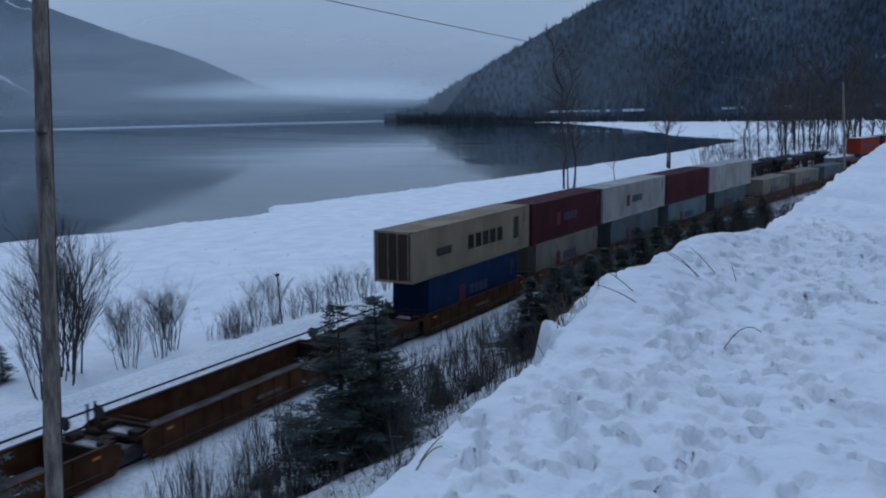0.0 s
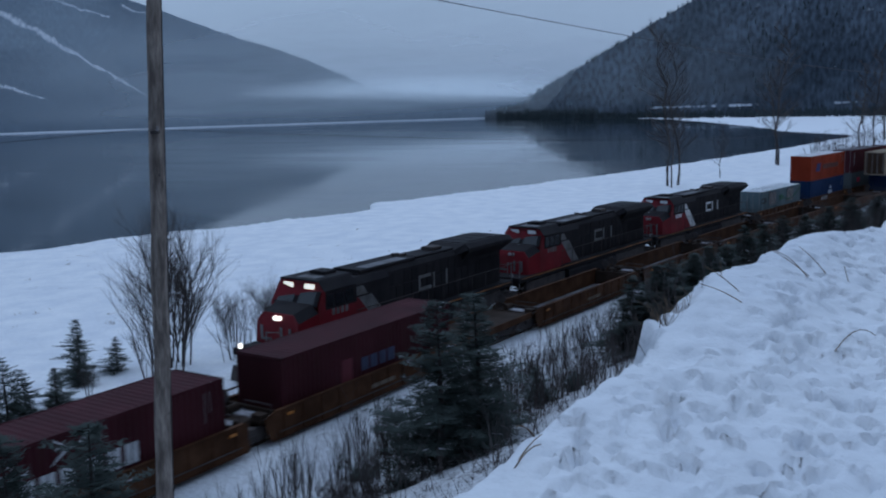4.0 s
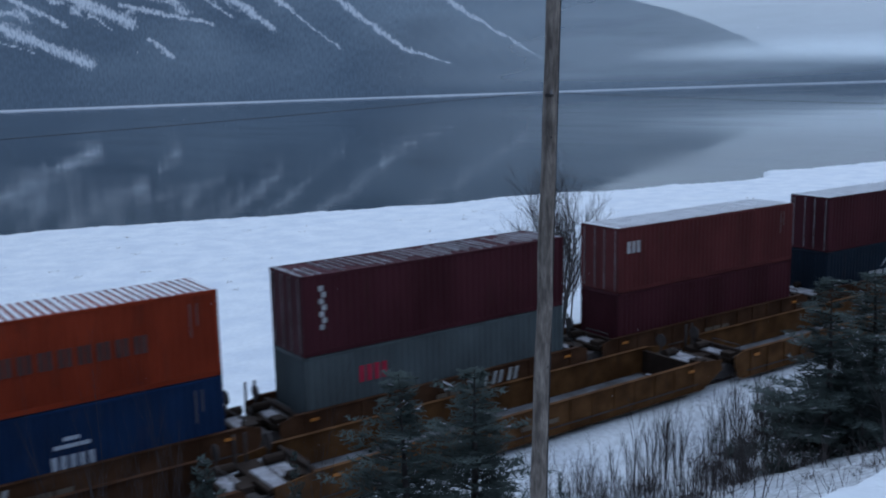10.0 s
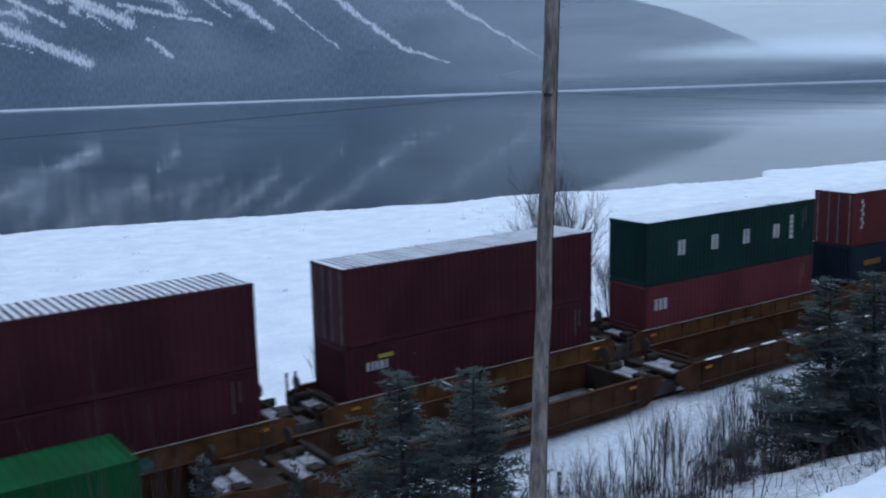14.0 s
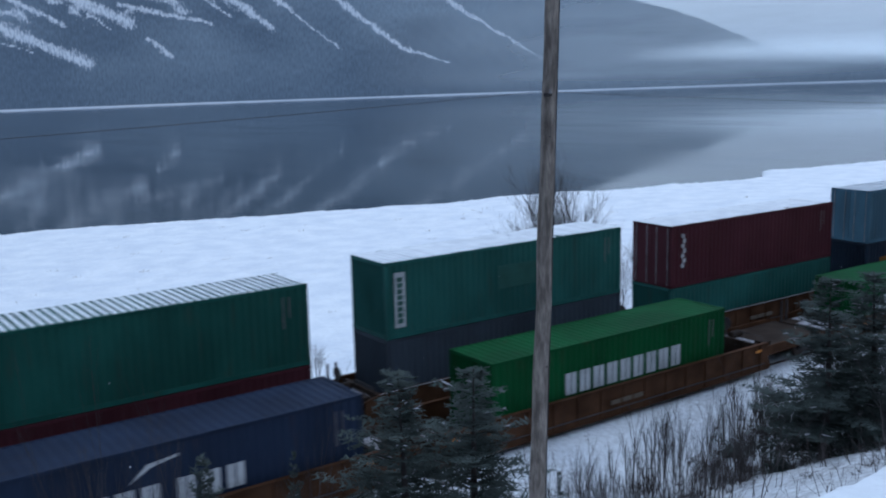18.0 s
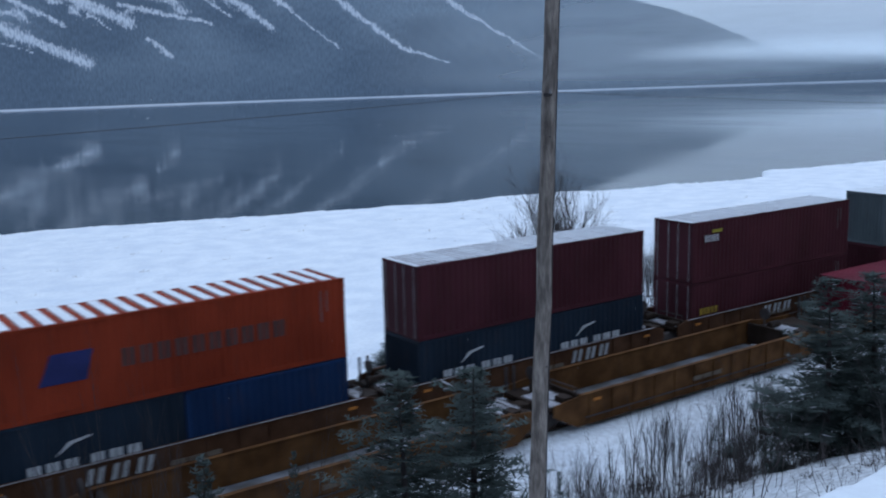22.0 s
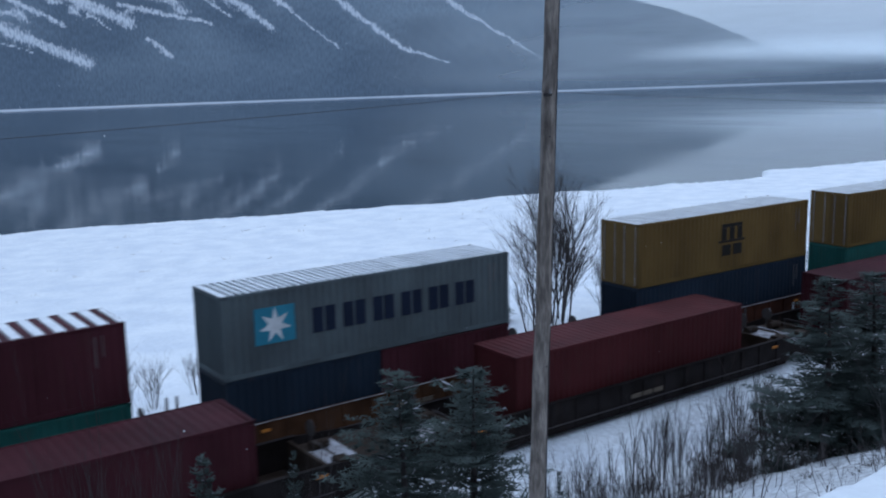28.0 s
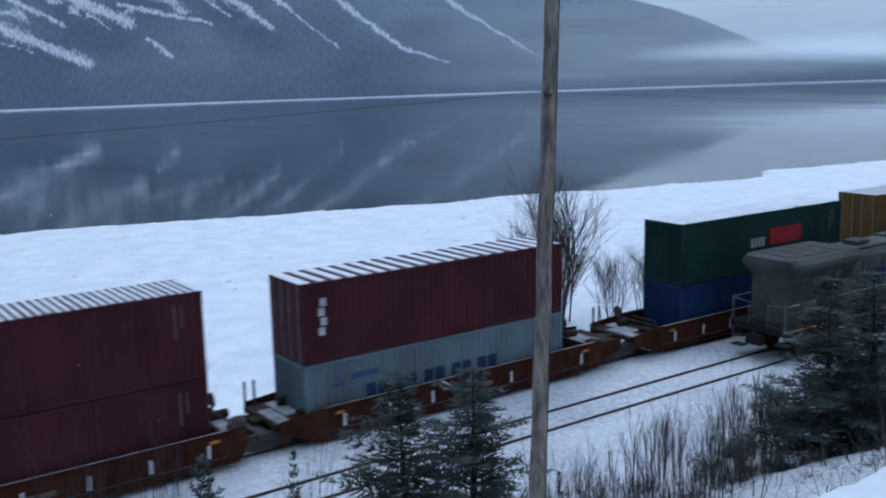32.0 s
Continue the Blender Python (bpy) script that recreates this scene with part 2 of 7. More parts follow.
# ---- the land ----
def lattice(x, y, seed):
    h = (x.astype(np.int64) * 374761393 + y.astype(np.int64) * 668265263 + seed * 974711) & 0x7FFFFFFF
    h = ((h ^ (h >> 13)) * 1274126177) & 0x7FFFFFFF
    return ((h ^ (h >> 16)) & 0xFFFF) / 65535.0


def rough(x, y, size, seed=0, octaves=3):
    """Smooth noise of about -1 to 1 with features of that size (arrays)."""
    total, amp, norm = np.zeros(np.broadcast(x, y).shape), 1.0, 0.0
    for k in range(octaves):
        px, py = x / size * 2 ** k + 57.3, y / size * 2 ** k + 91.7
        ix, iy = np.floor(px), np.floor(py)
        fx, fy = px - ix, py - iy
        fx, fy = fx * fx * (3 - 2 * fx), fy * fy * (3 - 2 * fy)
        a, b = lattice(ix, iy, seed + k), lattice(ix + 1, iy, seed + k)
        c, d = lattice(ix, iy + 1, seed + k), lattice(ix + 1, iy + 1, seed + k)
        total = total + amp * ((a + (b - a) * fx) * (1 - fy) + (c + (d - c) * fx) * fy - 0.5) * 2
        norm, amp = norm + amp, amp * 0.5
    return total / norm


def ramp(a, b, v):
    t = np.clip((v - a) / (b - a), 0, 1)
    return t * t * (3 - 2 * t)


LAKE_Z = -4.5


def shoreline(x):
    """The y at which the snow ends and the water begins."""
    y = np.interp(x, [-400, 25, 45, 65, 90, 107, 125, 131, 139, 167, 227, 281, 344, 440, 470, 543, 652, 841, 1040, 1260, 1420, 1700, 2600],
                  [190, 125.5, 120, 112.5, 107, 102, 96, 97, 102.5, 97, 86, 81.5, 77.5, 74, 79, 124, 169, 257, 360, 505, 660, 930, 1650])
    return y + 1.3 * rough(x, x * 0, 9.0, 5) + 0.5 * rough(x, x * 0, 2.2, 6)


# footprints and dug lumps in the snowbank: x, y, direction, length, width, depth
PRINTS = []
rnd = random.Random(77)
for k in range(190):
    px_, py_, way_ = rnd.uniform(2.6, 15), rnd.uniform(-0.4, 2.15), rnd.uniform(-0.6, 0.9)
    for j in range(rnd.randint(3, 9)):
        PRINTS.append((px_ + rnd.uniform(-0.09, 0.09), py_ + rnd.uniform(-0.09, 0.09), way_ + rnd.uniform(-0.7, 0.7), rnd.uniform(0.04, 0.085), rnd.uniform(0.026, 0.045), rnd.uniform(0.02, 0.07)))
        px_, py_ = px_ + math.cos(way_) * rnd.uniform(0.14, 0.42), py_ + math.sin(way_) * rnd.uniform(0.14, 0.42)


def footprints(x, y):
    out = np.zeros(x.shape)
    for px_, py_, w, ln, wd_, dp in PRINTS:
        dx, dy = x - px_, y - py_
        u, v = dx * math.cos(w) + dy * math.sin(w), dy * math.cos(w) - dx * math.sin(w)
        q = (u / ln) ** 2 + (v / wd_) ** 2
        out += np.where(q < 9, -2.1 * dp * np.exp(-q ** 2) + 0.3 * dp * np.exp(-((np.sqrt(q) - 1.5) / 0.35) ** 2), 0)
    return np.maximum(out, -0.3)


def height(x, y):
    """The height of the ground (arrays)."""
    b = bend(x)
    q = y - (26.5 - b)
    bed = -0.985 + GRADE * x + 0.012 * rough(x, y, 1.5, 11) + 0.021 * np.clip(q, -2, 8)
    shore = -3.3 + 0.25 * rough(x, y, 9, 12) - 0.85 * ramp(14, 60, q) + 0.04 * rough(x, y, 1.4, 13)
    z = np.where(q > 7.2, bed + (shore - bed) * ramp(7.2, 15.5, q), bed)
    z = np.where(y > shoreline(x), -7.0, z)
    ditch = -1.75 + GRADE * x + 0.16 * rough(x, y, 2.5, 14)
    z = np.where(q < -2.0, bed + (ditch - bed) * ramp(-2.0, -4.2, q), z)
    edge = np.interp(x, [0, 3.8, 4.6, 5.65, 7.4, 8.8, 12.4, 13.4, 30, 60], [2.3, 2.38, 2.42, 2.46, 2.58, 2.66, 2.56, 2.1, 1.9, 1.85]) - b + 0.07 * rough(x, x * 0, 1.1, 15)
    crest = np.interp(x, [0, 5, 7.5, 9, 13, 14.2, 60], [9.66, 9.68, 9.74, 9.88, 9.9, 9.7, 9.7]) + 0.06 * rough(x, x * 0, 0.9, 21)
    # a windrow of ploughed snow along the edge
    top = 9.6 + (crest - 9.6) * np.exp(-((y - edge + 0.2) / 0.7) ** 2) + 0.07 * rough(x, y, 1.5, 16) + 0.05 * rough(x, y, 0.45, 17, 2)
    # a shelf of thrown snow beyond the crest, with a hummock and clods on it
    shelf = 0.4 * np.exp(-((x - 8.3) / 0.8) ** 4)
    top = top - 0.28 * ramp(0.0, 0.25, y - edge) * ramp(0.1, 0.5, shelf)
    for mx_, my_, mz_, ma_ in ((7.72, 2.86, 0.16, 0.13), (7.95, 2.94, 0.06, 0.09), (8.2, 2.96, 0.09, 0.11), (8.5, 2.94, 0.1, 0.13), (8.8, 2.9, 0.08, 0.12)):
        top = top + mz_ * np.exp(-(((x - mx_) ** 2 + (y - my_) ** 2) / ma_ ** 2) ** 2)
    edge = edge + shelf
    foot = q - (-5.2)
    slope_t = np.clip((y - edge) / np.maximum(20.8 - b - edge, 1.0), 0, 1)
    side = top + (ditch - top) * slope_t ** 0.72 + 0.22 * rough(x, y, 2.2, 18) * ramp(0, 0.08, slope_t) - 0.45 * ramp(0, 0.03, slope_t)
    z = np.where(foot < 0, np.maximum(side, np.where(slope_t >= 1, ditch, -99)), z)
    # footprints and lumps in the snow beside the camera
    near = (1 - ramp(2.2, 2.9, y)) * (1 - ramp(30, 60, x)) * ramp(-8, -2, x)
    patch = np.clip(rough(x, y, 1.9, 22, 2) + 0.55, 0, 1)
    dents = ramp(0.22, 0.75, rough(x, y * 1.5, 0.36, 19, 1)) * 0.13 * patch + ramp(0.3, 0.8, rough(x, y * 1.3, 0.17, 20, 1)) * 0.05 * patch + 0.045 * rough(x, y, 0.16, 23, 3)
    z = z - near * dents * 0.55
    here = (x > 2.2) & (x < 17.5) & (y > -0.6) & (y < 2.75)
    if here.any():
        z = z.copy()
        z[here] += footprints(x[here], y[here]) * near[here]
    # rising country beyond the bay
    z = z + ramp(700, 1500, x) * (1 - ramp(0, 200, y - shoreline(x) + 200)) * 1.0
    return z


def steps(*spans):
    out = []
    for a, b, d in spans:
        out.extend(np.arange(a, b, d))
    return np.array(out + [spans[-1][1]])


def sheet(name, xs, ys, fn, material, label, category, kind="structure"):
    X, Y = np.meshgrid(xs, ys, indexing="ij")
    Z = fn(X, Y)
    nx, ny = X.shape
    co = np.stack([X, Y, Z], -1).reshape(-1, 3)
    i = (np.arange(nx - 1)[:, None] * ny + np.arange(ny - 1)[None, :]).reshape(-1)
    quads = np.stack([i, i + ny, i + ny + 1, i + 1], -1)
    me = bpy.data.meshes.new(name)
    me.vertices.add(len(co))
    me.vertices.foreach_set("co", co.ravel())
    me.loops.add(quads.size)
    me.loops.foreach_set("vertex_index", quads.ravel())
    me.polygons.add(len(quads))
    me.polygons.foreach_set("loop_start", np.arange(len(quads)) * 4)
    me.polygons.foreach_set("use_smooth", np.ones(len(quads), dtype=bool))
    me.update(calc_edges=True)
    me.materials.append(material)
    return tagged(new(name, me), label, category, "", kind)


def soiled(x, y):
    """How much brake dust, litter and twigs lie in the snow: along the tracks and on the brushy slope."""
    q = y - (26.5 - bend(x))
    bed = ramp(-7, -2.5, q) * (1 - ramp(7, 12, q)) * (0.45 + 0.22 * rough(x * 0.25, y, 1.6, 81))
    slope = ramp(3.0, 5.5, y) * (1 - ramp(-6, -3, q)) * (0.75 + 0.3 * rough(x, y, 2.6, 71, 2))
    return np.clip(np.maximum(bed, slope) * (1 - ramp(150, 260, x)), 0, 1)


GROUND = SNOW.copy()
GROUND.name = "snow_with_litter"
n, l = GROUND.node_tree.nodes, GROUND.node_tree.links
p = n["Principled BSDF"]
clean = p.inputs["Base Color"].links[0].from_socket
at, tc, nz, rg, ml, mx = (n.new(k) for k in ("ShaderNodeAttribute", "ShaderNodeTexCoord", "ShaderNodeTexNoise", "ShaderNodeMapRange", "ShaderNodeMath", "ShaderNodeMix"))
at.attribute_name = "soiled"
nz.inputs["Scale"].default_value, nz.inputs["Detail"].default_value = 4.5, 6.0
rg.inputs["From Min"].default_value, rg.inputs["From Max"].default_value, rg.inputs["To Min"].default_value = 0.35, 0.66, 0.25
ml.operation = "MULTIPLY"
mx.data_type = "RGBA"
mx.inputs[7].default_value = (0.2, 0.195, 0.2, 1)
l.new(tc.outputs["Object"], nz.inputs["Vector"])
l.new(nz.outputs["Fac"], rg.inputs[0])
l.new(rg.outputs[0], ml.inputs[0])
l.new(at.outputs["Fac"], ml.inputs[1])
l.new(ml.outputs[0], mx.inputs[0])
l.new(clean, mx.inputs[6])
l.new(mx.outputs[2], p.inputs["Base Color"])
ground = sheet("ground", steps((-700, -60, 20), (-60, -8, 2), (-8, 2, 0.35), (2, 18, 0.045), (18, 60, 0.4), (60, 300, 1.6), (300, 1000, 7), (1000, 2600, 40)),
               steps((-400, -40, 30), (-40, -2, 2), (-2, -0.4, 0.3), (-0.4, 0.2, 0.06), (0.2, 3.6, 0.036), (3.6, 4.2, 0.1), (4.2, 34, 0.4), (34, 70, 1.0), (70, 135, 0.6), (135, 700, 8), (700, 2000, 40)),
               height, GROUND, "snow-covered ground beside the railway and lake", "snow")
co = np.empty(len(ground.data.vertices) * 3)
ground.data.vertices.foreach_get("co", co)
att = ground.data.attributes.new("soiled", "FLOAT", "POINT")
att.data.foreach_set("value", soiled(co[0::3], co[1::3]).astype(np.float32))

m, n, l, p = shader("lake_water")
p.inputs["Base Color"].default_value = (0.012, 0.02, 0.028, 1)
p.inputs["IOR"].default_value = 1.33
tc = n.new("ShaderNodeTexCoord")
mp = n.new("ShaderNodeMapping")
mp.inputs["Scale"].default_value = (0.05, 0.012, 1.0)
nz = n.new("ShaderNodeTexNoise")
nz.inputs["Scale"].default_value, nz.inputs["Detail"].default_value = 1.0, 6.0
rg = n.new("ShaderNodeMapRange")
rg.inputs["From Min"].default_value, rg.inputs["From Max"].default_value = 0.4, 0.65
rg.inputs["To Min"].default_value, rg.inputs["To Max"].default_value = 0.035, 0.1
nb = n.new("ShaderNodeTexNoise")
nb.inputs["Scale"].default_value, nb.inputs["Detail"].default_value = 0.6, 3.0
bp = n.new("ShaderNodeBump")
bp.inputs["Strength"].default_value, bp.inputs["Distance"].default_value = 0.12, 0.05
l.new(tc.outputs["Object"], mp.inputs[0])
l.new(mp.outputs[0], nz.inputs["Vector"])
l.new(nz.outputs["Fac"], rg.inputs[0])
l.new(rg.outputs[0], p.inputs["Roughness"])
rp = n.new("ShaderNodeMapping")
rp.inputs["Scale"].default_value = (0.12, 0.7, 1.0)
l.new(tc.outputs["Object"], rp.inputs[0])
l.new(rp.outputs[0], nb.inputs["Vector"])
l.new(nb.outputs["Fac"], bp.inputs["Height"])
l.new(bp.outputs[0], p.inputs["Normal"])
WATER = m
water = solid("water", Geo().add([(-2500, 60, LAKE_Z), (2700, 60, LAKE_Z), (2700, 3200, LAKE_Z), (-2500, 3200, LAKE_Z)], [(0, 1, 2, 3)]), WATER,
              "calm grey lake water mirroring the mountain", "lake", kind="structure")


# ---- mountains: rounds of land at a bearing and a distance from the shore ----
def mountain_material(name, forest, dusted, snow, size, grain=0.27):
    m, n, l, p = shader(name)
    at = n.new("ShaderNodeAttribute")
    at.attribute_name = "open_snow"
    tc = n.new("ShaderNodeTexCoord")
    big = n.new("ShaderNodeTexNoise")
    big.inputs["Scale"].default_value, big.inputs["Detail"].default_value = size, 5.0
    l.new(tc.outputs["Object"], big.inputs["Vector"])
    tree_map = n.new("ShaderNodeMapping")
    tree_map.inputs["Scale"].default_value = (0.26, 0.085, 1.0)
    trees = n.new("ShaderNodeTexNoise")
    trees.inputs["Scale"].default_value, trees.inputs["Detail"].default_value = 1.0, 2.2
    across, rise_at, pair_ = n.new("ShaderNodeAttribute"), n.new("ShaderNodeSeparateXYZ"), n.new("ShaderNodeCombineXYZ")
    across.attribute_name = "across"
    l.new(tc.outputs["Object"], rise_at.inputs[0])
    l.new(across.outputs["Fac"], pair_.inputs[0])
    l.new(rise_at.outputs["Z"], pair_.inputs[1])
    l.new(pair_.outputs[0], tree_map.inputs[0])
    l.new(tree_map.outputs[0], trees.inputs["Vector"])
    rb = n.new("ShaderNodeMapRange")
    rb.inputs["From Min"].default_value, rb.inputs["From Max"].default_value = 0.38, 0.68
    l.new(big.outputs["Fac"], rb.inputs[0])
    # more snow hangs in the trees higher up
    hi = n.new("ShaderNodeMapRange")
    hi.inputs["From Min"].default_value, hi.inputs["From Max"].default_value = 0.0, 200.0
    hi.inputs["To Min"].default_value, hi.inputs["To Max"].default_value = 0.35, 1.15
    l.new(rise_at.outputs["Z"], hi.inputs[0])
    share = n.new("ShaderNodeMath")
    share.operation, share.use_clamp = "MULTIPLY", True
    l.new(rb.outputs[0], share.inputs[0])
    l.new(hi.outputs[0], share.inputs[1])
    mx = n.new("ShaderNodeMix")
    mx.data_type = "RGBA"
    mx.inputs[6].default_value, mx.inputs[7].default_value = (*forest, 1), (*dusted, 1)
    l.new(share.outputs[0], mx.inputs[0])
    rt = n.new("ShaderNodeMapRange")
    rt.inputs["From Min"].default_value, rt.inputs["From Max"].default_value = 0.3, 0.7
    rt.inputs["To Min"].default_value, rt.inputs["To Max"].default_value = 1 - grain, 1 + grain
    l.new(trees.outputs["Fac"], rt.inputs[0])
    tone = n.new("ShaderNodeVectorMath")
    tone.operation = "SCALE"
    l.new(mx.outputs[2], tone.inputs[0])
    l.new(rt.outputs[0], tone.inputs["Scale"])
    # open snow with ragged, tree-broken edges
    sc = n.new("ShaderNodeMath")
    sc.operation = "MULTIPLY_ADD"
    sc.inputs[1].default_value = -1.6
    l.new(trees.outputs["Fac"], sc.inputs[0])
    l.new(at.outputs["Fac"], sc.inputs[2])
    rs = n.new("ShaderNodeMapRange")
    rs.inputs["From Min"].default_value, rs.inputs["From Max"].default_value = -0.36, 0.2
    l.new(sc.outputs[0], rs.inputs[0])
    mx2 = n.new("ShaderNodeMix")
    mx2.data_type = "RGBA"
    mx2.inputs[7].default_value = (*snow, 1)
    l.new(rs.outputs[0], mx2.inputs[0])
    l.new(tone.outputs[0], mx2.inputs[6])
    l.new(mx2.outputs[2], p.inputs["Base Color"])
    p.inputs["Roughness"].default_value = 0.95
    p.inputs["Specular IOR Level"].default_value = 0.05
    return m


# Blue-grey distance haze is mixed into the far mountain's base colours.
MOUNTAIN = mountain_material("hazed_snowy_mountain", (0.082, 0.108, 0.146), (0.14, 0.176, 0.222), (0.42, 0.46, 0.52), 0.004, 0.15)
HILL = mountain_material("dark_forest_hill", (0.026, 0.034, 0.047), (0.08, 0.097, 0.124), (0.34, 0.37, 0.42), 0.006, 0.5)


def mountain(name, azimuths, foot, rise, ridge, material, label, snow=None, ups=130, bumps=14.0):
    """Land seen from the camera's place: foot and ridge give, by bearing, the distance of its foot and the angle of its skyline."""
    n_up = ups
    az = np.radians(azimuths)[:, None]
    t = (np.linspace(0, 1, n_up) ** 1.25)[None, :]
    r0 = foot(azimuths)[:, None]
    e = np.tan(np.radians(ridge(azimuths)))[:, None]
    top = np.maximum((e * r0 + 11.5 - LAKE_Z) / np.maximum(1 - e / rise, 0.3), 4.0)
    zz = LAKE_Z + top * t
    rr = r0 + top * t / rise
    gully = rough(np.degrees(az) * 14 + zz * 0.05, zz * 0.35 + az * 0, 26.0, 31) * bumps * np.clip(t * 3, 0, 1) * (1 - t)
    rr = rr + gully
    X, Y = rr * np.sin(az), rr * np.cos(az)
    co = np.stack([X, Y, zz + 0 * X], -1)
    last = co[:, -1:, :] * np.array([1.25, 1.25, 0.6])
    co = np.concatenate([co, last], 1)
    nx, ny = co.shape[:2]
    i = (np.arange(nx - 1)[:, None] * ny + np.arange(ny - 1)[None, :]).reshape(-1)
    quads = np.stack([i, i + 1, i + ny + 1, i + ny], -1)
    me = bpy.data.meshes.new(name)
    flat = co.reshape(-1, 3)
    me.vertices.add(len(flat))
    me.vertices.foreach_set("co", flat.ravel())
    me.loops.add(quads.size)
    me.loops.foreach_set("vertex_index", quads.ravel())
    me.polygons.add(len(quads))
    me.polygons.foreach_set("loop_start", np.arange(len(quads)) * 4)
    me.polygons.foreach_set("use_smooth", np.ones(len(quads), dtype=bool))
    me.update(calc_edges=True)
    d = np.hypot(flat[:, 0], flat[:, 1])
    bearing, angle = np.degrees(np.arctan2(flat[:, 0], flat[:, 1])), np.degrees(np.arctan2(flat[:, 2] - 11.5, d))
    amount = snow(bearing, angle, flat[:, 2]) if snow else np.zeros(len(flat))
    att = me.attributes.new("open_snow", "FLOAT", "POINT")
    att.data.foreach_set("value", amount.astype(np.float32))
    att = me.attributes.new("across", "FLOAT", "POINT")
    att.data.foreach_set("value", (np.radians(bearing) * r0.mean()).astype(np.float32))
    me.materials.append(material)
    return tagged(new(name, me), label, "mountain", "", "structure")


# avalanche chutes: bearing, angle and half width at the top and at the bottom
CHUTES = [(6.0, 6.6, 0.6, 16.3, 1.85, 0.48), (14.0, 6.2, 0.5, 18.6, 4.0, 0.5), (18.0, 5.0, 0.2, 22.8, 3.95, 0.2), (19.3, 3.2, 0.12, 20.6, 2.2, 0.26),
          (20.5, 6.5, 0.2, 24.0, 4.3, 0.12), (22.0, 6.7, 0.45, 26.2, 3.6, 0.35), (24.6, 6.5, 0.3, 27.3, 4.6, 0.3), (27.0, 4.8, 0.2, 29.9, 2.3, 0.1),
          (25.5, 7.6, 0.3, 29.9, 5.1, 0.28), (29.9, 5.1, 0.28, 33.6, 2.25, 0.2), (33.6, 2.25, 0.2, 36.2, 1.35, 0.1),
          (31.5, 7.3, 0.2, 36.0, 5.0, 0.24), (36.0, 5.0, 0.24, 38.5, 3.3, 0.2), (38.5, 3.3, 0.18, 41.5, 1.42, 0.08),
          (12.6, 5.3, 0.22, 15.2, 3.9, 0.12), (15.0, 5.4, 0.16, 18.6, 4.1, 0.14), (11.6, 3.2, 0.1, 13.4, 2.5, 0.06), (16.4, 4.6, 0.1, 17.6, 3.6, 0.08), (36.0, 6.8, 0.12, 39.8, 5.6, 0.08), (40.6, 6.2, 0.08, 42.4, 5.5, 0.1)]


def chute_snow(b, a, z):
    out = np.zeros(len(b))
    wob = 0.16 * rough(b * 60, a * 60, 30.0, 43) + 0.08 * rough(b * 60, a * 60, 9.0, 44)
    bb, aa = b + wob, a + 0.12 * rough(b * 60, a * 60, 22.0, 45)
    for b0, a0, w0, b1, a1, w1 in CHUTES:
        ux, uy = b1 - b0, a1 - a0
        t = np.clip(((bb - b0) * ux + (aa - a0) * uy) / (ux * ux + uy * uy), 0, 1)
        off = np.hypot(bb - b0 - t * ux, aa - a0 - t * uy)
        w = (w0 + (w1 - w0) * t) * (0.75 + 0.5 * rough(b * 60, a * 60, 45.0, 46))
        out = np.maximum(out, np.clip(1.15 - off / np.maximum(w, 0.02) * 0.75, 0, 0.95))
    # broken clearings high up
    high = np.clip(rough(b * 40 + a * 18, a * 60, 38.0, 41) * 1.5 + 0.05, 0, 1) * ramp(3.3, 4.7, a) * (1 - ramp(19, 29, b)) + np.clip(rough(b * 40, a * 60, 34.0, 42) - 0.3, 0, 1) * ramp(4.4, 6, a)
    out = np.maximum(out, np.clip(high, 0, 0.85))
    return np.maximum(out, 1.7 * ramp(-1.3, -3.0, z))


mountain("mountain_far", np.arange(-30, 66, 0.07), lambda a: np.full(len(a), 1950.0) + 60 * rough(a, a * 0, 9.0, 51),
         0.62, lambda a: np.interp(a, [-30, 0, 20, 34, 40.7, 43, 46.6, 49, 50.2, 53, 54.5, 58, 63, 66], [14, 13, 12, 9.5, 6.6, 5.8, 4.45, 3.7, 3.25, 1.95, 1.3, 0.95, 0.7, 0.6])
         + 0.05 * rough(a, a * 0, 0.5, 52), MOUNTAIN, "hazy snow-dusted forested mountain with white avalanche chutes", chute_snow)
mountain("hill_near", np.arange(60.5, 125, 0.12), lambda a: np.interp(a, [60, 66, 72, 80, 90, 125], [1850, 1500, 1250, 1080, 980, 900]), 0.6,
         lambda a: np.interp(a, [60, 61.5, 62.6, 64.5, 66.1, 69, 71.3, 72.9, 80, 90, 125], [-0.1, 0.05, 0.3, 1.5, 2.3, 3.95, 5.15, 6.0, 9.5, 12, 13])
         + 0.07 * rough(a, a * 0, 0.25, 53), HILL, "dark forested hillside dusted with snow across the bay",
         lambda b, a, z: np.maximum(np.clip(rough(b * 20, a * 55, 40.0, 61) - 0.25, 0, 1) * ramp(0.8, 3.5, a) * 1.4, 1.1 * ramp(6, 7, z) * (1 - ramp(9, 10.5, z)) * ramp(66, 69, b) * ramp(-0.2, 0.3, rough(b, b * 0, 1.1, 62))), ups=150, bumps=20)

# Unseen slope added behind the camera to keep sky light off near faces.
mountain("hill_behind", np.arange(128, 346, 2.0), lambda a: np.full(len(a), 46.0), 0.75,
         lambda a: 40 + 4 * rough(a, a * 0, 17.0, 54), HILL, "unseen dark hillside added to block the sky behind the camera", lambda b, a, z: np.where(z < 9.5, 1.6, 0.0), ups=60, bumps=3)

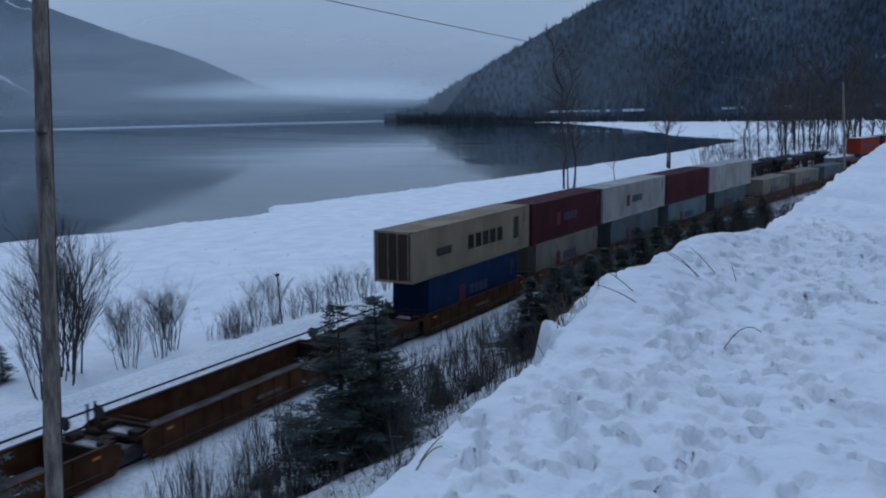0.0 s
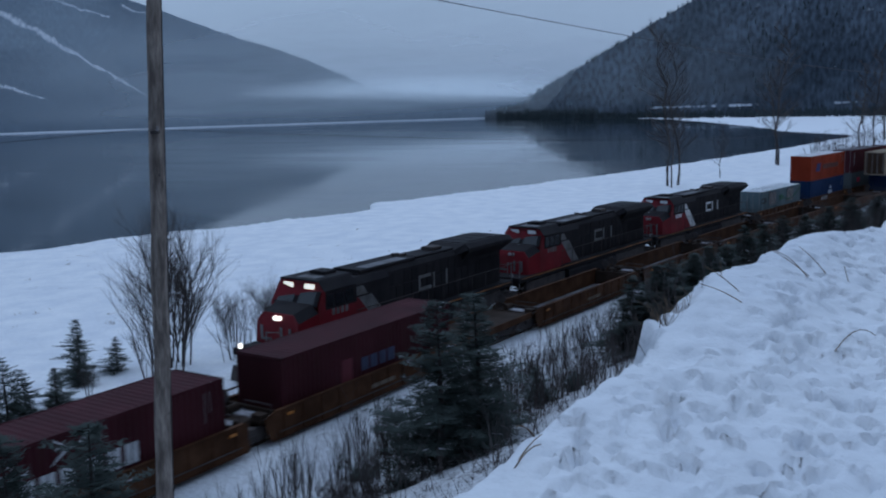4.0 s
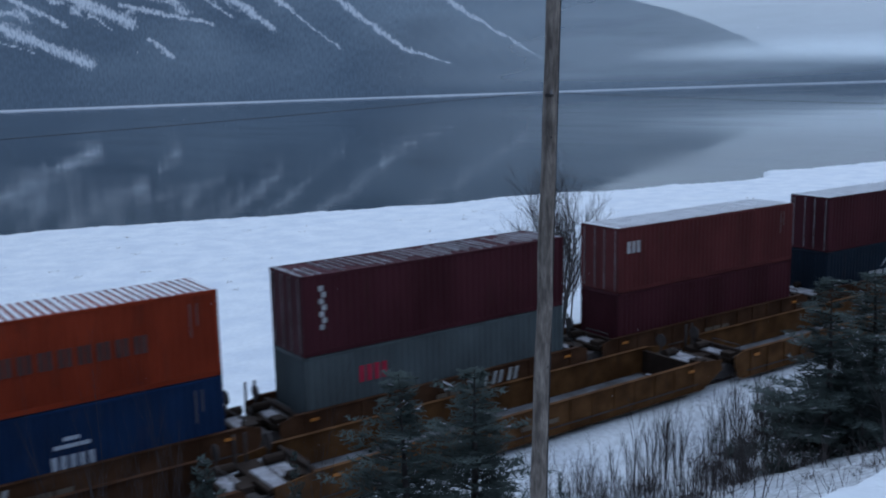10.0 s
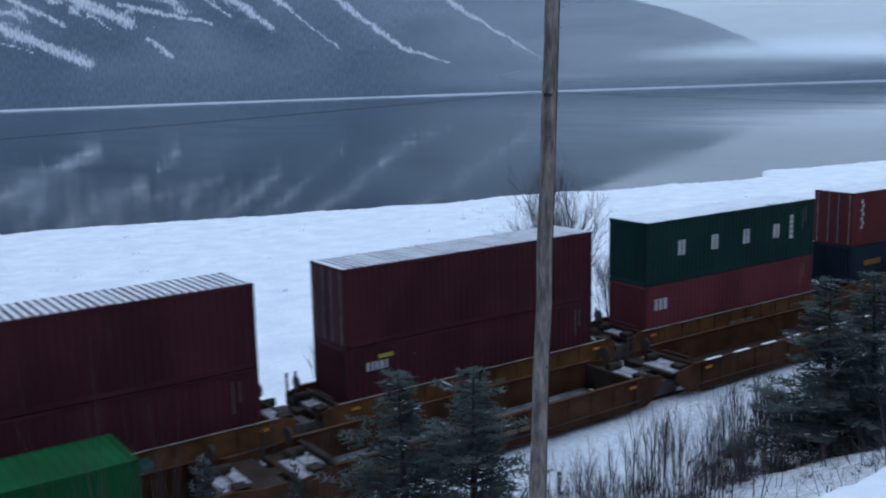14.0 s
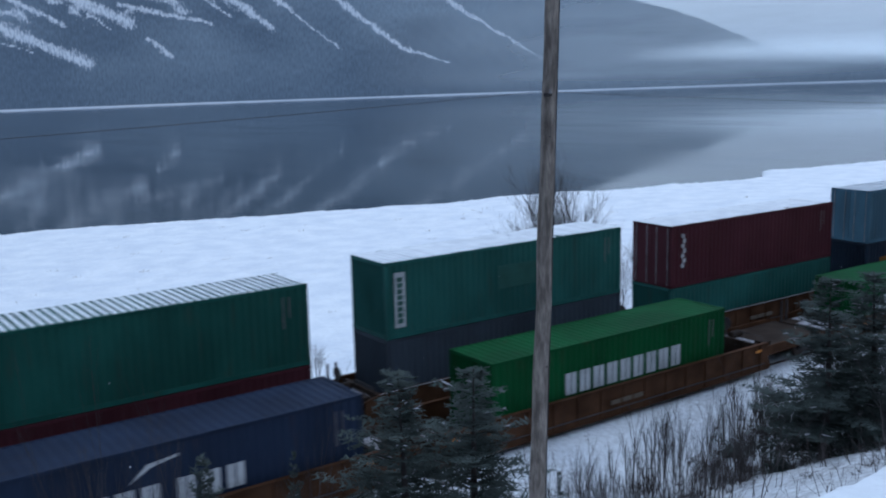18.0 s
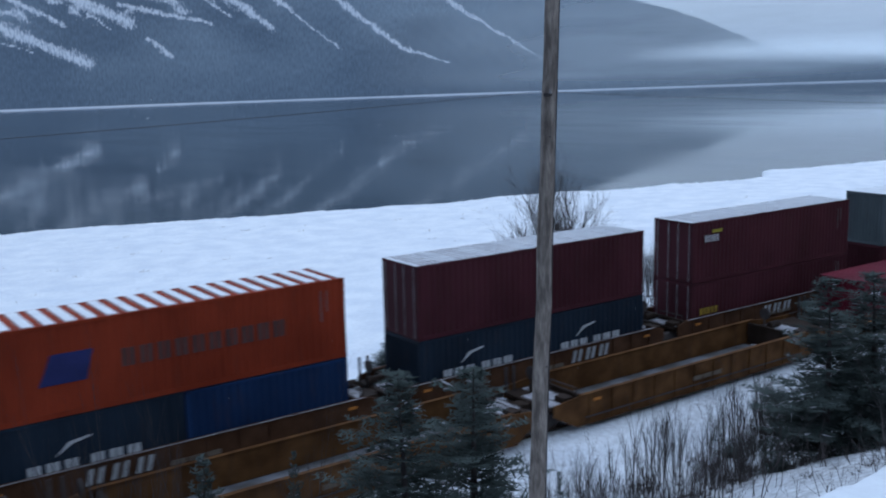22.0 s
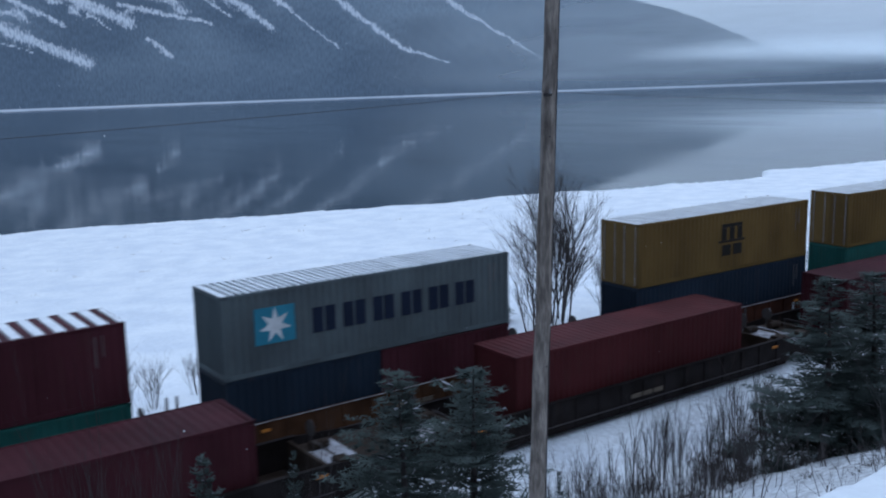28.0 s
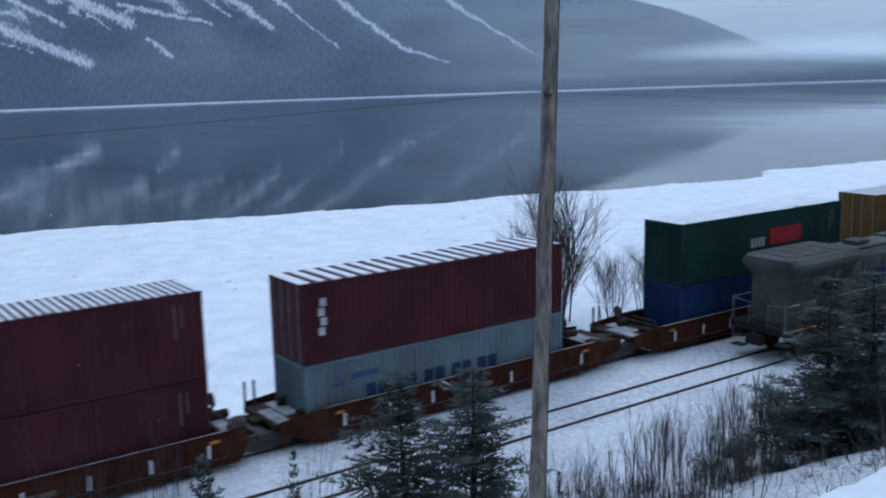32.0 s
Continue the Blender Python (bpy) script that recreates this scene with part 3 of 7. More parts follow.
# a bank of fog lying over the head of the lake
m, n, l, p = shader("lake_fog")
tc = n.new("ShaderNodeTexCoord")
at = n.new("ShaderNodeAttribute")
at.attribute_name = "fog_amount"
mp = n.new("ShaderNodeMapping")
mp.inputs["Scale"].default_value = (0.004, 0.004, 0.03)
nz = n.new("ShaderNodeTexNoise")
nz.inputs["Scale"].default_value, nz.inputs["Detail"].default_value = 1.0, 5.0
l.new(tc.outputs["Object"], mp.inputs[0])
l.new(mp.outputs[0], nz.inputs["Vector"])
ml = n.new("ShaderNodeMath")
ml.operation = "MULTIPLY"
rg = n.new("ShaderNodeMapRange")
rg.inputs["From Min"].default_value, rg.inputs["From Max"].default_value, rg.inputs["To Min"].default_value = 0.3, 0.6, 0.7
l.new(nz.outputs["Fac"], rg.inputs[0])
l.new(rg.outputs[0], ml.inputs[0])
l.new(at.outputs["Fac"], ml.inputs[1])
n.remove(p)
diff, tran, clear = n.new("ShaderNodeBsdfDiffuse"), n.new("ShaderNodeBsdfTranslucent"), n.new("ShaderNodeBsdfTransparent")
both, veil = n.new("ShaderNodeMixShader"), n.new("ShaderNodeMixShader")
for q in (diff, tran):
    q.inputs["Color"].default_value = (0.9, 0.96, 1.0, 1)
both.inputs[0].default_value = 0.12
l.new(diff.outputs[0], both.inputs[1])
l.new(tran.outputs[0], both.inputs[2])
l.new(ml.outputs[0], veil.inputs[0])
l.new(clear.outputs[0], veil.inputs[1])
l.new(both.outputs[0], veil.inputs[2])
l.new(veil.outputs[0], n["Material Output"].inputs["Surface"])
FOG = m


def fog_bank(name, az, r, low, high, label, thick=1.0, soft=8, fade=(3.2, 2.2), deep=0.0):
    """A long puff of fog: two faces that bulge towards and away from the camera."""
    verts, dens, faces = [], [], []
    rows = 9
    for i, a in enumerate(az):
        lo, hi = low(a), high(a)
        end = thick * min(1.0, i / soft, (len(az) - 1 - i) / soft)
        for k in range(rows):
            t = k / (rows - 1)
            e = radians(lo + (hi - lo) * t)
            rr = r + deep * t
            verts.append((rr * math.sin(radians(a)), rr * math.cos(radians(a)), 11.5 + rr * math.tan(e)))
            dens.append(end * min(1.0, fade[0] * t, fade[1] * (1 - t)))
    n_az = len(az)
    for i in range(n_az - 1):
        for k in range(rows - 1):
            faces.append((i * rows + k, (i + 1) * rows + k, (i + 1) * rows + k + 1, i * rows + k + 1))
    me = bpy.data.meshes.new(name)
    me.from_pydata(verts, [], faces)
    for q in me.polygons:
        q.use_smooth = True
    att = me.attributes.new("fog_amount", "FLOAT", "POINT")
    att.data.foreach_set("value", np.array(dens, dtype=np.float32))
    me.materials.append(FOG)
    ob = tagged(new(name, me), label, "fog", "", "structure")
    return ob


fog_bank("fog_bank", np.arange(46.0, 67.0, 0.25), 1690.0, lambda a: np.interp(a, [46, 48.5, 53, 56, 61, 67], [1.05, 0.95, 0.75, 0.55, 0.3, 0.2]),
         lambda a: np.interp(a, [46, 48.5, 52, 55, 61, 67], [1.85, 1.95, 2.2, 2.25, 2.25, 1.8]), "low white bank of fog over the head of the lake", 1.0, 26, (2.6, 2.2), 190.0)
# Two thin pale sheets added to imitate distance haze over the slopes.
fog_bank("fog_veil", np.arange(30.0, 74.0, 0.5), 1640.0, lambda a: -0.75, lambda a: 8.5,
         "thin see-through sheet imitating haze before the far mountain", 0.72, 50, (9.0, 1.5))
fog_bank("hill_mist", np.arange(57.0, 79.0, 0.5), 955.0, lambda a: -0.5, lambda a: 9.0,
         "thin see-through sheet imitating haze before the wooded hillside", 0.13, 18, (9.0, 1.4))


# ---- track ----
def rail_geo(far, side):
    g = Geo()
    prev = None
    ss = list(np.arange(-600, 25, 25.0)) + list(np.arange(25, 300, 5.0)) + list(np.arange(300, 960, 20.0))
    profile = [(-0.07, -0.17), (0.07, -0.17), (0.07, -0.155), (0.012, -0.13), (0.012, -0.045), (0.037, -0.03), (0.037, 0.0), (-0.037, 0.0), (-0.037, -0.03), (-0.012, -0.045), (-0.012, -0.13), (-0.07, -0.155)]
    n_p = len(profile)
    for s in ss:
        mm = on_track(far, s)
        ring = [mm @ Vector((0, side * 0.755 + a, b)) for a, b in profile]
        k = len(g.v)
        g.v.extend(tuple(q) for q in ring)
        if prev is not None:
            g.f.extend((prev + i, prev + (i + 1) % n_p, k + (i + 1) % n_p, k + i) for i in range(n_p))
        prev = k
    return g


for far in (False, True):
    track = thing("railway_track", "dark steel rails lying in packed snow", "track", "two railway tracks", "structure")
    for side in (-1, 1):
        part("rail", rail_geo(far, side), RAIL, track)


# ---- poles and wires ----
def utility_pole(foot, head, r0, r1, label, fittings=True):
    ob = thing("utility_pole", label, "pole", "poles along the line")
    a, b = Vector(foot), Vector(head)
    g, n_seg, n_r = Geo(), 26, 16
    for k in range(n_seg + 1):
        t = k / n_seg
        c = a.lerp(b, t) + Vector((0.012 * math.sin(k * 1.3), 0.008 * math.cos(k * 0.9), 0))
        rr = r0 + (r1 - r0) * t
        for i in range(n_r):
            q = 6.283185 * i / n_r
            f = rr * (1 + 0.025 * math.sin(3 * q + k * 0.4))
            g.v.append((c.x + f * math.cos(q), c.y + f * math.sin(q), c.z))
        if k:
            o = (k - 1) * n_r
            g.f.extend((o + i, o + (i + 1) % n_r, o + n_r + (i + 1) % n_r, o + n_r + i) for i in range(n_r))
    g.f.append(tuple(range(n_seg * n_r, (n_seg + 1) * n_r)))
    part("shaft", g, WOOD, ob)
    if fittings:
        way = (b - a).normalized()
        for z_at in (11.3,):
            c = a + way * ((z_at - a.z) / way.z)
            part("bracket", Geo().box(c.x - 0.16, c.x - 0.11, c.y - 0.2, c.y - 0.02, c.z - 0.03, c.z + 0.03, 0.006), STEEL, ob)
            part("insulator", Geo().tube(c + Vector((-0.14, -0.18, 0.02)), c + Vector((-0.14, -0.18, 0.1)), 0.026, 0.018, 10), GALV, ob, "grey glass insulator")
        side_ = Vector((0.62, -0.78, 0.0))
        part("earth_wire", Geo().pipe([a.lerp(b, t) + side_ * (r0 + (r1 - r0) * t + 0.004) for t in (0.02, 0.3, 0.6, 0.98)], 0.011), STEEL, ob, "thin dark line down the side of the pole")
        for k in range(9):
            c = a.lerp(b, 0.18 + 0.07 * k)
            aa = k * 2.4
            part("climbing_spike_hole", Geo().tube(c + Vector((0.128 * math.cos(aa), 0.128 * math.sin(aa), 0)), c + Vector((0.152 * math.cos(aa), 0.152 * math.sin(aa), 0.02)), 0.02, 0.014, 6), STEEL, ob, key=None)
    return ob


POLE_FOOT, POLE_HEAD = (11.70, 13.70, 2.3), (12.12, 13.30, 14.6)
utility_pole(POLE_FOOT, POLE_HEAD, 0.162, 0.122, "tall weathered brown wooden utility pole on the snowy slope")
utility_pole((129.7, 8.8, 3.4), (129.9, 9.3, 13.9), 0.15, 0.11, "distant dark wooden utility pole beside the curve", False)
utility_pole((-48.0, 14.5, 2.0), (-48.0, 14.5, 14.2), 0.16, 0.12, "wooden utility pole further down the line", False)


def wire(a, b, sag, r, label):
    a, b = Vector(a), Vector(b)
    g = Geo().pipe([a.lerp(b, k / 40) - Vector((0, 0, 4 * sag * k / 40 * (1 - k / 40))) for k in range(41)], r)
    return solid("overhead_wire", g, STEEL, label, "wire", "wires between the poles")


wire((11.75, 13.38, 11.36), (129.8, 9.1, 12.0), 2.0, 0.0045, "thin dark wire strung between wooden poles")
wire((-48.0, 14.5, 12.0), (11.75, 13.38, 11.36), 0.82, 0.0045, "thin dark wire strung between wooden poles")
wire((12.1, 13.3, 14.5), (129.9, 9.3, 13.8), 0.9, 0.011, "dark wire strung between the tops of the poles")
wire((-48.0, 14.5, 14.1), (12.1, 13.3, 14.5), 0.6, 0.011, "dark wire strung between the tops of the poles")


post = thing("trackside_post", "thin dark steel post standing in the snow", "post")
part("shaft", Geo().tube((56.0, 40.5, -3.4), (55.66, 40.5, 0.36), 0.055, 0.05, 8), STEEL, post)
part("cap", Geo().box(55.52, 55.8, 40.4, 40.6, 0.34, 0.52, 0.03), STEEL, post)


# ---- plants ----
def hz(x, y):
    return float(height(np.array([float(x)]), np.array([float(y)]))[0])


def fir_meshes(seed, tall, wide):
    """Trunk, needles and the snow caught on the boughs of one fir."""
    rnd = random.Random(seed)
    trunk, crown, snow = Geo(), Geo(), Geo()
    trunk.pipe([(0, 0, -0.3), (0.03 * rnd.uniform(-1, 1), 0.02, tall * 0.5), (0, 0, tall * 0.98)], 0.014 * tall, 0.006, 7)
    levels = int(tall * (9.0 if seed > 10 else 5.8))
    lop = rnd.uniform(0, 6.28)
    for k in range(levels):
        t = (k + rnd.random()) / levels
        z = tall * (0.04 + 0.94 * t)
        reach = wide * (1 - t) ** 0.78 * rnd.uniform(0.55, 1.2) + 0.1
        n_b = (rnd.randint(5, 7) if seed > 10 else rnd.randint(4, 5)) if t < 0.85 else 4
        a0 = rnd.random() * 6.28
        for j in range(n_b):
            if rnd.random() < 0.1:
                continue
            a = a0 + j * 6.283 / n_b + rnd.uniform(-0.4, 0.4)
            ln = reach * rnd.uniform(0.38, 1.2) * (1 + 0.22 * math.cos(a - lop))
            up = rnd.uniform(-0.25, 0.35) if t < 0.5 else rnd.uniform(0.1, 0.8)
            d = Vector((math.cos(a), math.sin(a), up)).normalized()
            side = Vector((-math.sin(a), math.cos(a), 0))
            start = Vector((0, 0, z))
            sag = rnd.uniform(0.0, 0.09) * ln
            crown.pipe([start, start + d * ln * 0.6 - Vector((0, 0, sag)), start + d * ln - Vector((0, 0, sag * 0.5))], 0.011 * ln + 0.004, 0.003, 3)
            n_s = max(4, int(ln * 11))
            for i in range(n_s):
                u = (i + rnd.random()) / n_s
                c = start + d * ln * (0.15 + 0.85 * u) - Vector((0, 0, sag * (1 - abs(u - 0.55)) * 0.9))
                w = (0.09 + 0.30 * ln * (1 - u) ** 0.8) * rnd.uniform(0.6, 1.25)
                for sg in (-1, 1):
                    e = (side * sg + d * rnd.uniform(0.4, 0.9) + Vector((0, 0, rnd.uniform(-0.25, 0.4)))).normalized()
                    tip = c + e * w
                    b1 = c + d * 0.035
                    th = Vector((rnd.uniform(-.012, .012), rnd.uniform(-.012, .012), -0.03))
                    crown.add([c, b1, tip, c.lerp(tip, 0.45) + th], [(0, 1, 2), (0, 3, 1), (1, 3, 2)])
                    n_n = max(4, int(w * 34))
                    cross = e.cross(Vector((0, 0, 1)))
                    for q in range(n_n):
                        v = (q + rnd.random()) / n_n
                        o = c.lerp(tip, v)
                        s2 = 1 if q % 2 else -1
                        out = (e * 0.8 + cross * s2 + Vector((0, 0, rnd.uniform(-0.5, 0.5)))) * rnd.uniform(0.045, 0.085)
                        crown.add([o - e * 0.012, o + e * 0.015, o + out], [(0, 1, 2)])
                    if rnd.random() < (0.035 if seed < 10 else 0.012):
                        o = Vector((0, 0, 0.02))
                        q0, q1, q2 = c.lerp(tip, 0.3) + o, b1.lerp(tip, 0.5) + o + d * 0.03, tip + o * 0.6
                        snow.add([q0, q1, q2, (q0 + q1 + q2) / 3 + Vector((0, 0, 0.025))], [(0, 1, 3), (1, 2, 3), (2, 0, 3)])
    return trunk, crown, snow


FIR_KINDS = {}


def fir(x, y, tall, wide, seed, label, group="young firs on the slope", z=None):
    key = seed
    if key not in FIR_KINDS:
        FIR_KINDS[key] = fir_meshes(seed, 6.0, 1.55)
    trunk, crown, snow = FIR_KINDS[key]
    ob = thing("fir_tree", label, "tree", group)
    part("trunk", trunk, BARK, ob, key=f"firtrunk{seed}")
    tagged(part("crown", crown, NEEDLE, ob, key=f"fircrown{seed}"), kind="stuff")
    tagged(part("snow", snow, FROST, ob, "thin clumps of snow on the boughs", key=f"firsnow{seed}"), kind="stuff")
    base = hz(x, y) if z is None else z
    ob.matrix_basis = Matrix.Translation((x, y, base - 0.1)) @ Matrix.Rotation(x * 3.1, 4, "Z") @ Matrix.Rotation(0.05 * math.sin(x * 7), 4, "X") @ Matrix.Diagonal((wide / 1.55, wide / 1.55, tall / 6.0, 1))
    return ob


F1 = "dark green young fir with a little snow on its boughs"
for x, y, tall, wide, seed in [(11.2, 17.6, 6.35, 2.9, 1), (13.1, 17.5, 6.2, 3.2, 2), (11.9, 19.0, 4.2, 2.2, 6), (27.4, 17.6, 6.2, 3.1, 3), (29.7, 17.3, 6.1, 3.2, 5), (31.2, 18.4, 3.8, 1.9, 1),
                               (6.4, 17.6, 5.7, 1.3, 4), (8.3, 17.6, 5.2, 0.55, 8), (15.75, 17.5, 2.8, 0.5, 4), (33.4, 18.6, 2.2, 1.2, 7), (36.5, 18.4, 1.9, 1.1, 2), (46.5, 17.8, 4.2, 2.6, 13), (48.8, 17.6, 4.4, 2.8, 12), (51.2, 17.6, 4.3, 2.8, 11),
                               (53.6, 17.2, 4.2, 2.8, 13), (56.0, 16.8, 4.2, 2.7, 12), (58.5, 16.6, 4.0, 2.7, 11), (61.0, 16.2, 4.6, 2.6, 13), (64.0, 15.6, 4.2, 2.6, 12), (67.5, 15.4, 4.5, 2.6, 11), (71.0, 14.8, 4.0, 2.6, 13), (76.0, 14.2, 4.0, 2.6, 12), (82.0, 13.4, 3.8, 2.4, 11), (88.0, 12.4, 3.4, 2.4, 13)]:
    fir(x, y, tall, wide, seed, F1)
rnd = random.Random(41)
for k in range(9):
    x, y = rnd.uniform(14.5, 44), rnd.uniform(16.8, 22.4)
    fir(x, y, rnd.uniform(0.5, 1.3), rnd.uniform(0.35, 0.8), rnd.choice((3, 5, 6, 7, 8)), "low dark fir sapling among the brush", "fir saplings in the brush")
F2 = "small dark fir standing in snow below the embankment"
for x, y, tall, wide, seed in [(28.4, 43.8, 3.5, 1.7, 1), (29.8, 44.4, 2.5, 1.3, 2), (31.2, 43.8, 2.3, 1.3, 3), (35.9, 48.0, 3.6, 1.6, 5), (34.5, 46.3, 2.6, 1.3, 1), (37.6, 46.8, 2.2, 1.1, 2), (27.2, 43.6, 1.7, 1.1, 2)]:
    fir(x, y, tall, wide, seed, F2, "small firs by the flats")


def grow(g, rnd, a, d, ln, r, depth, spread, n_kids, low=0.3):
    """A limb and its lesser limbs."""
    b = a + d * ln
    mid = a.lerp(b, 0.5) + Vector((rnd.uniform(-1, 1), rnd.uniform(-1, 1), 0)) * ln * 0.04
    g.tube(a, mid, r, r * 0.8, 5 if depth > 1 else 3, caps=False)
    g.tube(mid, b, r * 0.8, r * 0.5, 5 if depth > 1 else 3, caps=False)
    if depth == 0:
        return
    for k in range(n_kids):
        t = rnd.uniform(low, 1.0)
        s = a.lerp(mid, t * 2) if t < 0.5 else mid.lerp(b, t * 2 - 1)
        axis = Vector((rnd.uniform(-1, 1), rnd.uniform(-1, 1), rnd.uniform(0.0, 0.7)))
        nd = (d + axis.normalized() * spread).normalized()
        grow(g, rnd, s, nd, ln * rnd.uniform(0.38, 0.66), r * 0.45, depth - 1, spread, n_kids, low)


BUSH_KINDS = {}


def bare_bush(x, y, tall, seed, stems, label, group, z=None, name="bare_bush", spread=0.42, lean=0.28, thick=0.035, width=1.0, kids=5):
    ob = thing(name, label, "bush" if name == "bare_bush" else "tree", group)
    key = (seed, stems, spread, lean, thick, kids)
    if key not in BUSH_KINDS:
        rnd = random.Random(seed)
        made = []
        for k in range(stems):
            g = Geo()
            a = 6.283 * k / stems + rnd.uniform(-0.5, 0.5)
            o = Vector((math.cos(a), math.sin(a), 0)) * rnd.uniform(0.05, 0.5)
            d = Vector((math.cos(a) * lean * rnd.uniform(0.2, 1.3), math.sin(a) * lean * rnd.uniform(0.2, 1.3), 1)).normalized()
            grow(g, rnd, o + Vector((0, 0, -0.05)), d, rnd.uniform(0.55, 0.75) * 4.0, thick * rnd.uniform(0.7, 1.2), 3, spread, kids, 0.16)
            made.append(g)
        BUSH_KINDS[key] = made
    for k, g in enumerate(BUSH_KINDS[key]):
        part("stem" if stems > 1 else "trunk", g, BARK, ob, key=f"bush{key}{k}")
    base = hz(x, y) if z is None else z
    f = tall / 4.4
    ob.matrix_basis = Matrix.Translation((x, y, base)) @ Matrix.Rotation(x * 1.7 + seed, 4, "Z") @ Matrix.Diagonal((f * width, f * width, f, 1))
    return ob


B1 = "leafless many-stemmed willow bush in the snow"
bare_bush(40.5, 44.9, 9.9, 11, 12, "tall leafless clump of alder stems beside the railway", "bare bushes by the flats", thick=0.022, lean=0.16, spread=0.6, kids=6, width=1.15)
bare_bush(38.3, 43.4, 8.0, 12, 8, "tall leafless clump of alder stems beside the railway", "bare bushes by the flats", thick=0.02, lean=0.18, spread=0.62, kids=6, width=1.15)
bare_bush(36.0, 42.0, 5.6, 13, 6, B1, "bare bushes by the flats", lean=0.34)
for x, y, tall, seed in [(43.0, 42.6, 4.6, 14), (45.8, 42.3, 4.6, 13), (47.2, 42.8, 4.4, 12), (51.0, 41.5, 2.2, 14), (52.6, 41.6, 2.6, 11), (54.6, 41.8, 3.6, 13), (56.2, 41.2, 3.8, 12),
                         (58.0, 40.7, 2.6, 14), (60.0, 40.5, 3.0, 11), (62.0, 40.2, 3.0, 13), (64.0, 40.3, 3.2, 12), (66.2, 40.0, 3.0, 14), (70, 39.9, 2.6, 11), (74, 39.6, 2.8, 13),
                         (78, 39.4, 3.0, 12), (81, 39.3, 3.4, 14), (84, 39.2, 3.6, 11), (87, 39.2, 4.0, 13), (91, 38.7, 3.0, 12), (96, 38.4, 2.6, 14), (102, 38.0, 2.4, 11),
                         (11.6, 45.2, 4.3, 13), (12.8, 44.4, 3.5, 12), (14.6, 44.8, 2.6, 14), (10.2, 44.0, 2.4, 11), (17.0, 45.4, 2.2, 12), (23.0, 44.0, 1.8, 13),
                         (46.8, 46.2, 4.0, 11), (50.0, 45.6, 3.4, 13), (33.2, 43.8, 2.0, 14)]:
    bare_bush(x, y, tall, seed, 10, B1, "bare bushes by the flats", width=1.15, thick=0.02, spread=0.64, lean=0.18, kids=5)

T1 = "tall leafless tree on the snowy lake shore"
shore_trees = [(183, 63.5, 24, 21), (186, 62.5, 21, 22), (178, 61, 13, 23), (206, 60, 9, 22), (250, 58.5, 26, 22), (254, 60, 20, 23), (307, 45, 25, 21), (302, 48, 20, 22), (352, 40, 28, 23),
               (358, 41, 24, 21), (346, 44, 22, 22), (366, 33, 28, 22), (372, 31, 26, 23), (380, 30, 25, 21), (390, 26, 30, 22), (398, 22, 28, 23), (404, 18, 27, 21), (376, 36, 24, 23), (410, 24, 28, 22)]
rnd = random.Random(12)
for k in range(46):
    x = rnd.uniform(290, 470)
    shore_trees.append((x, 46 - 0.000475 * (x - 300) ** 2 - rnd.uniform(0, 32) + (18 if x > 400 else 0), rnd.uniform(12, 25), rnd.choice((21, 22, 23, 24))))
TREE_KINDS = {}


def bare_tree(x, y, tall, seed):
    """A leafless tree: a straight trunk with many short rising limbs."""
    if seed not in TREE_KINDS:
        rnd = random.Random(seed)
        trunk, limbs = Geo(), Geo()
        spine = [Vector((0.012 * k * rnd.uniform(-1, 1), 0.012 * k * rnd.uniform(-1, 1), -0.02 + k / 8 * 1.02)) for k in range(9)]
        trunk.pipe(spine, 0.0095, 0.002, 6)
        for k in range(40):
            t = 0.22 + 0.76 * (k + rnd.random()) / 40
            i = min(7, int(t * 8))
            a = spine[i].lerp(spine[i + 1], t * 8 - i)
            w = rnd.uniform(0, 6.283)
            d = Vector((math.cos(w), math.sin(w), rnd.uniform(0.5, 1.3))).normalized()
            grow(limbs, rnd, a, d, (0.05 + 0.2 * (1 - t) * min(1, t * 2.2)) * rnd.uniform(0.7, 1.4), 0.0022, 2, 0.6, 4)
        TREE_KINDS[seed] = trunk, limbs
    ob = thing("bare_tree", T1, "tree", "bare trees along the bay")
    part("trunk", TREE_KINDS[seed][0], BARK, ob, key=f"tt{seed}")
    tagged(part("branchwork", TREE_KINDS[seed][1], BARK, ob, key=f"tl{seed}"), kind="stuff")
    ob.matrix_basis = Matrix.Translation((x, y, hz(x, y))) @ Matrix.Rotation(x * 1.7, 4, "Z") @ Matrix.Diagonal((tall, tall, tall, 1))
    return ob


for x, y, tall, seed in shore_trees:
    bare_tree(x, y, tall * 1.3, seed)

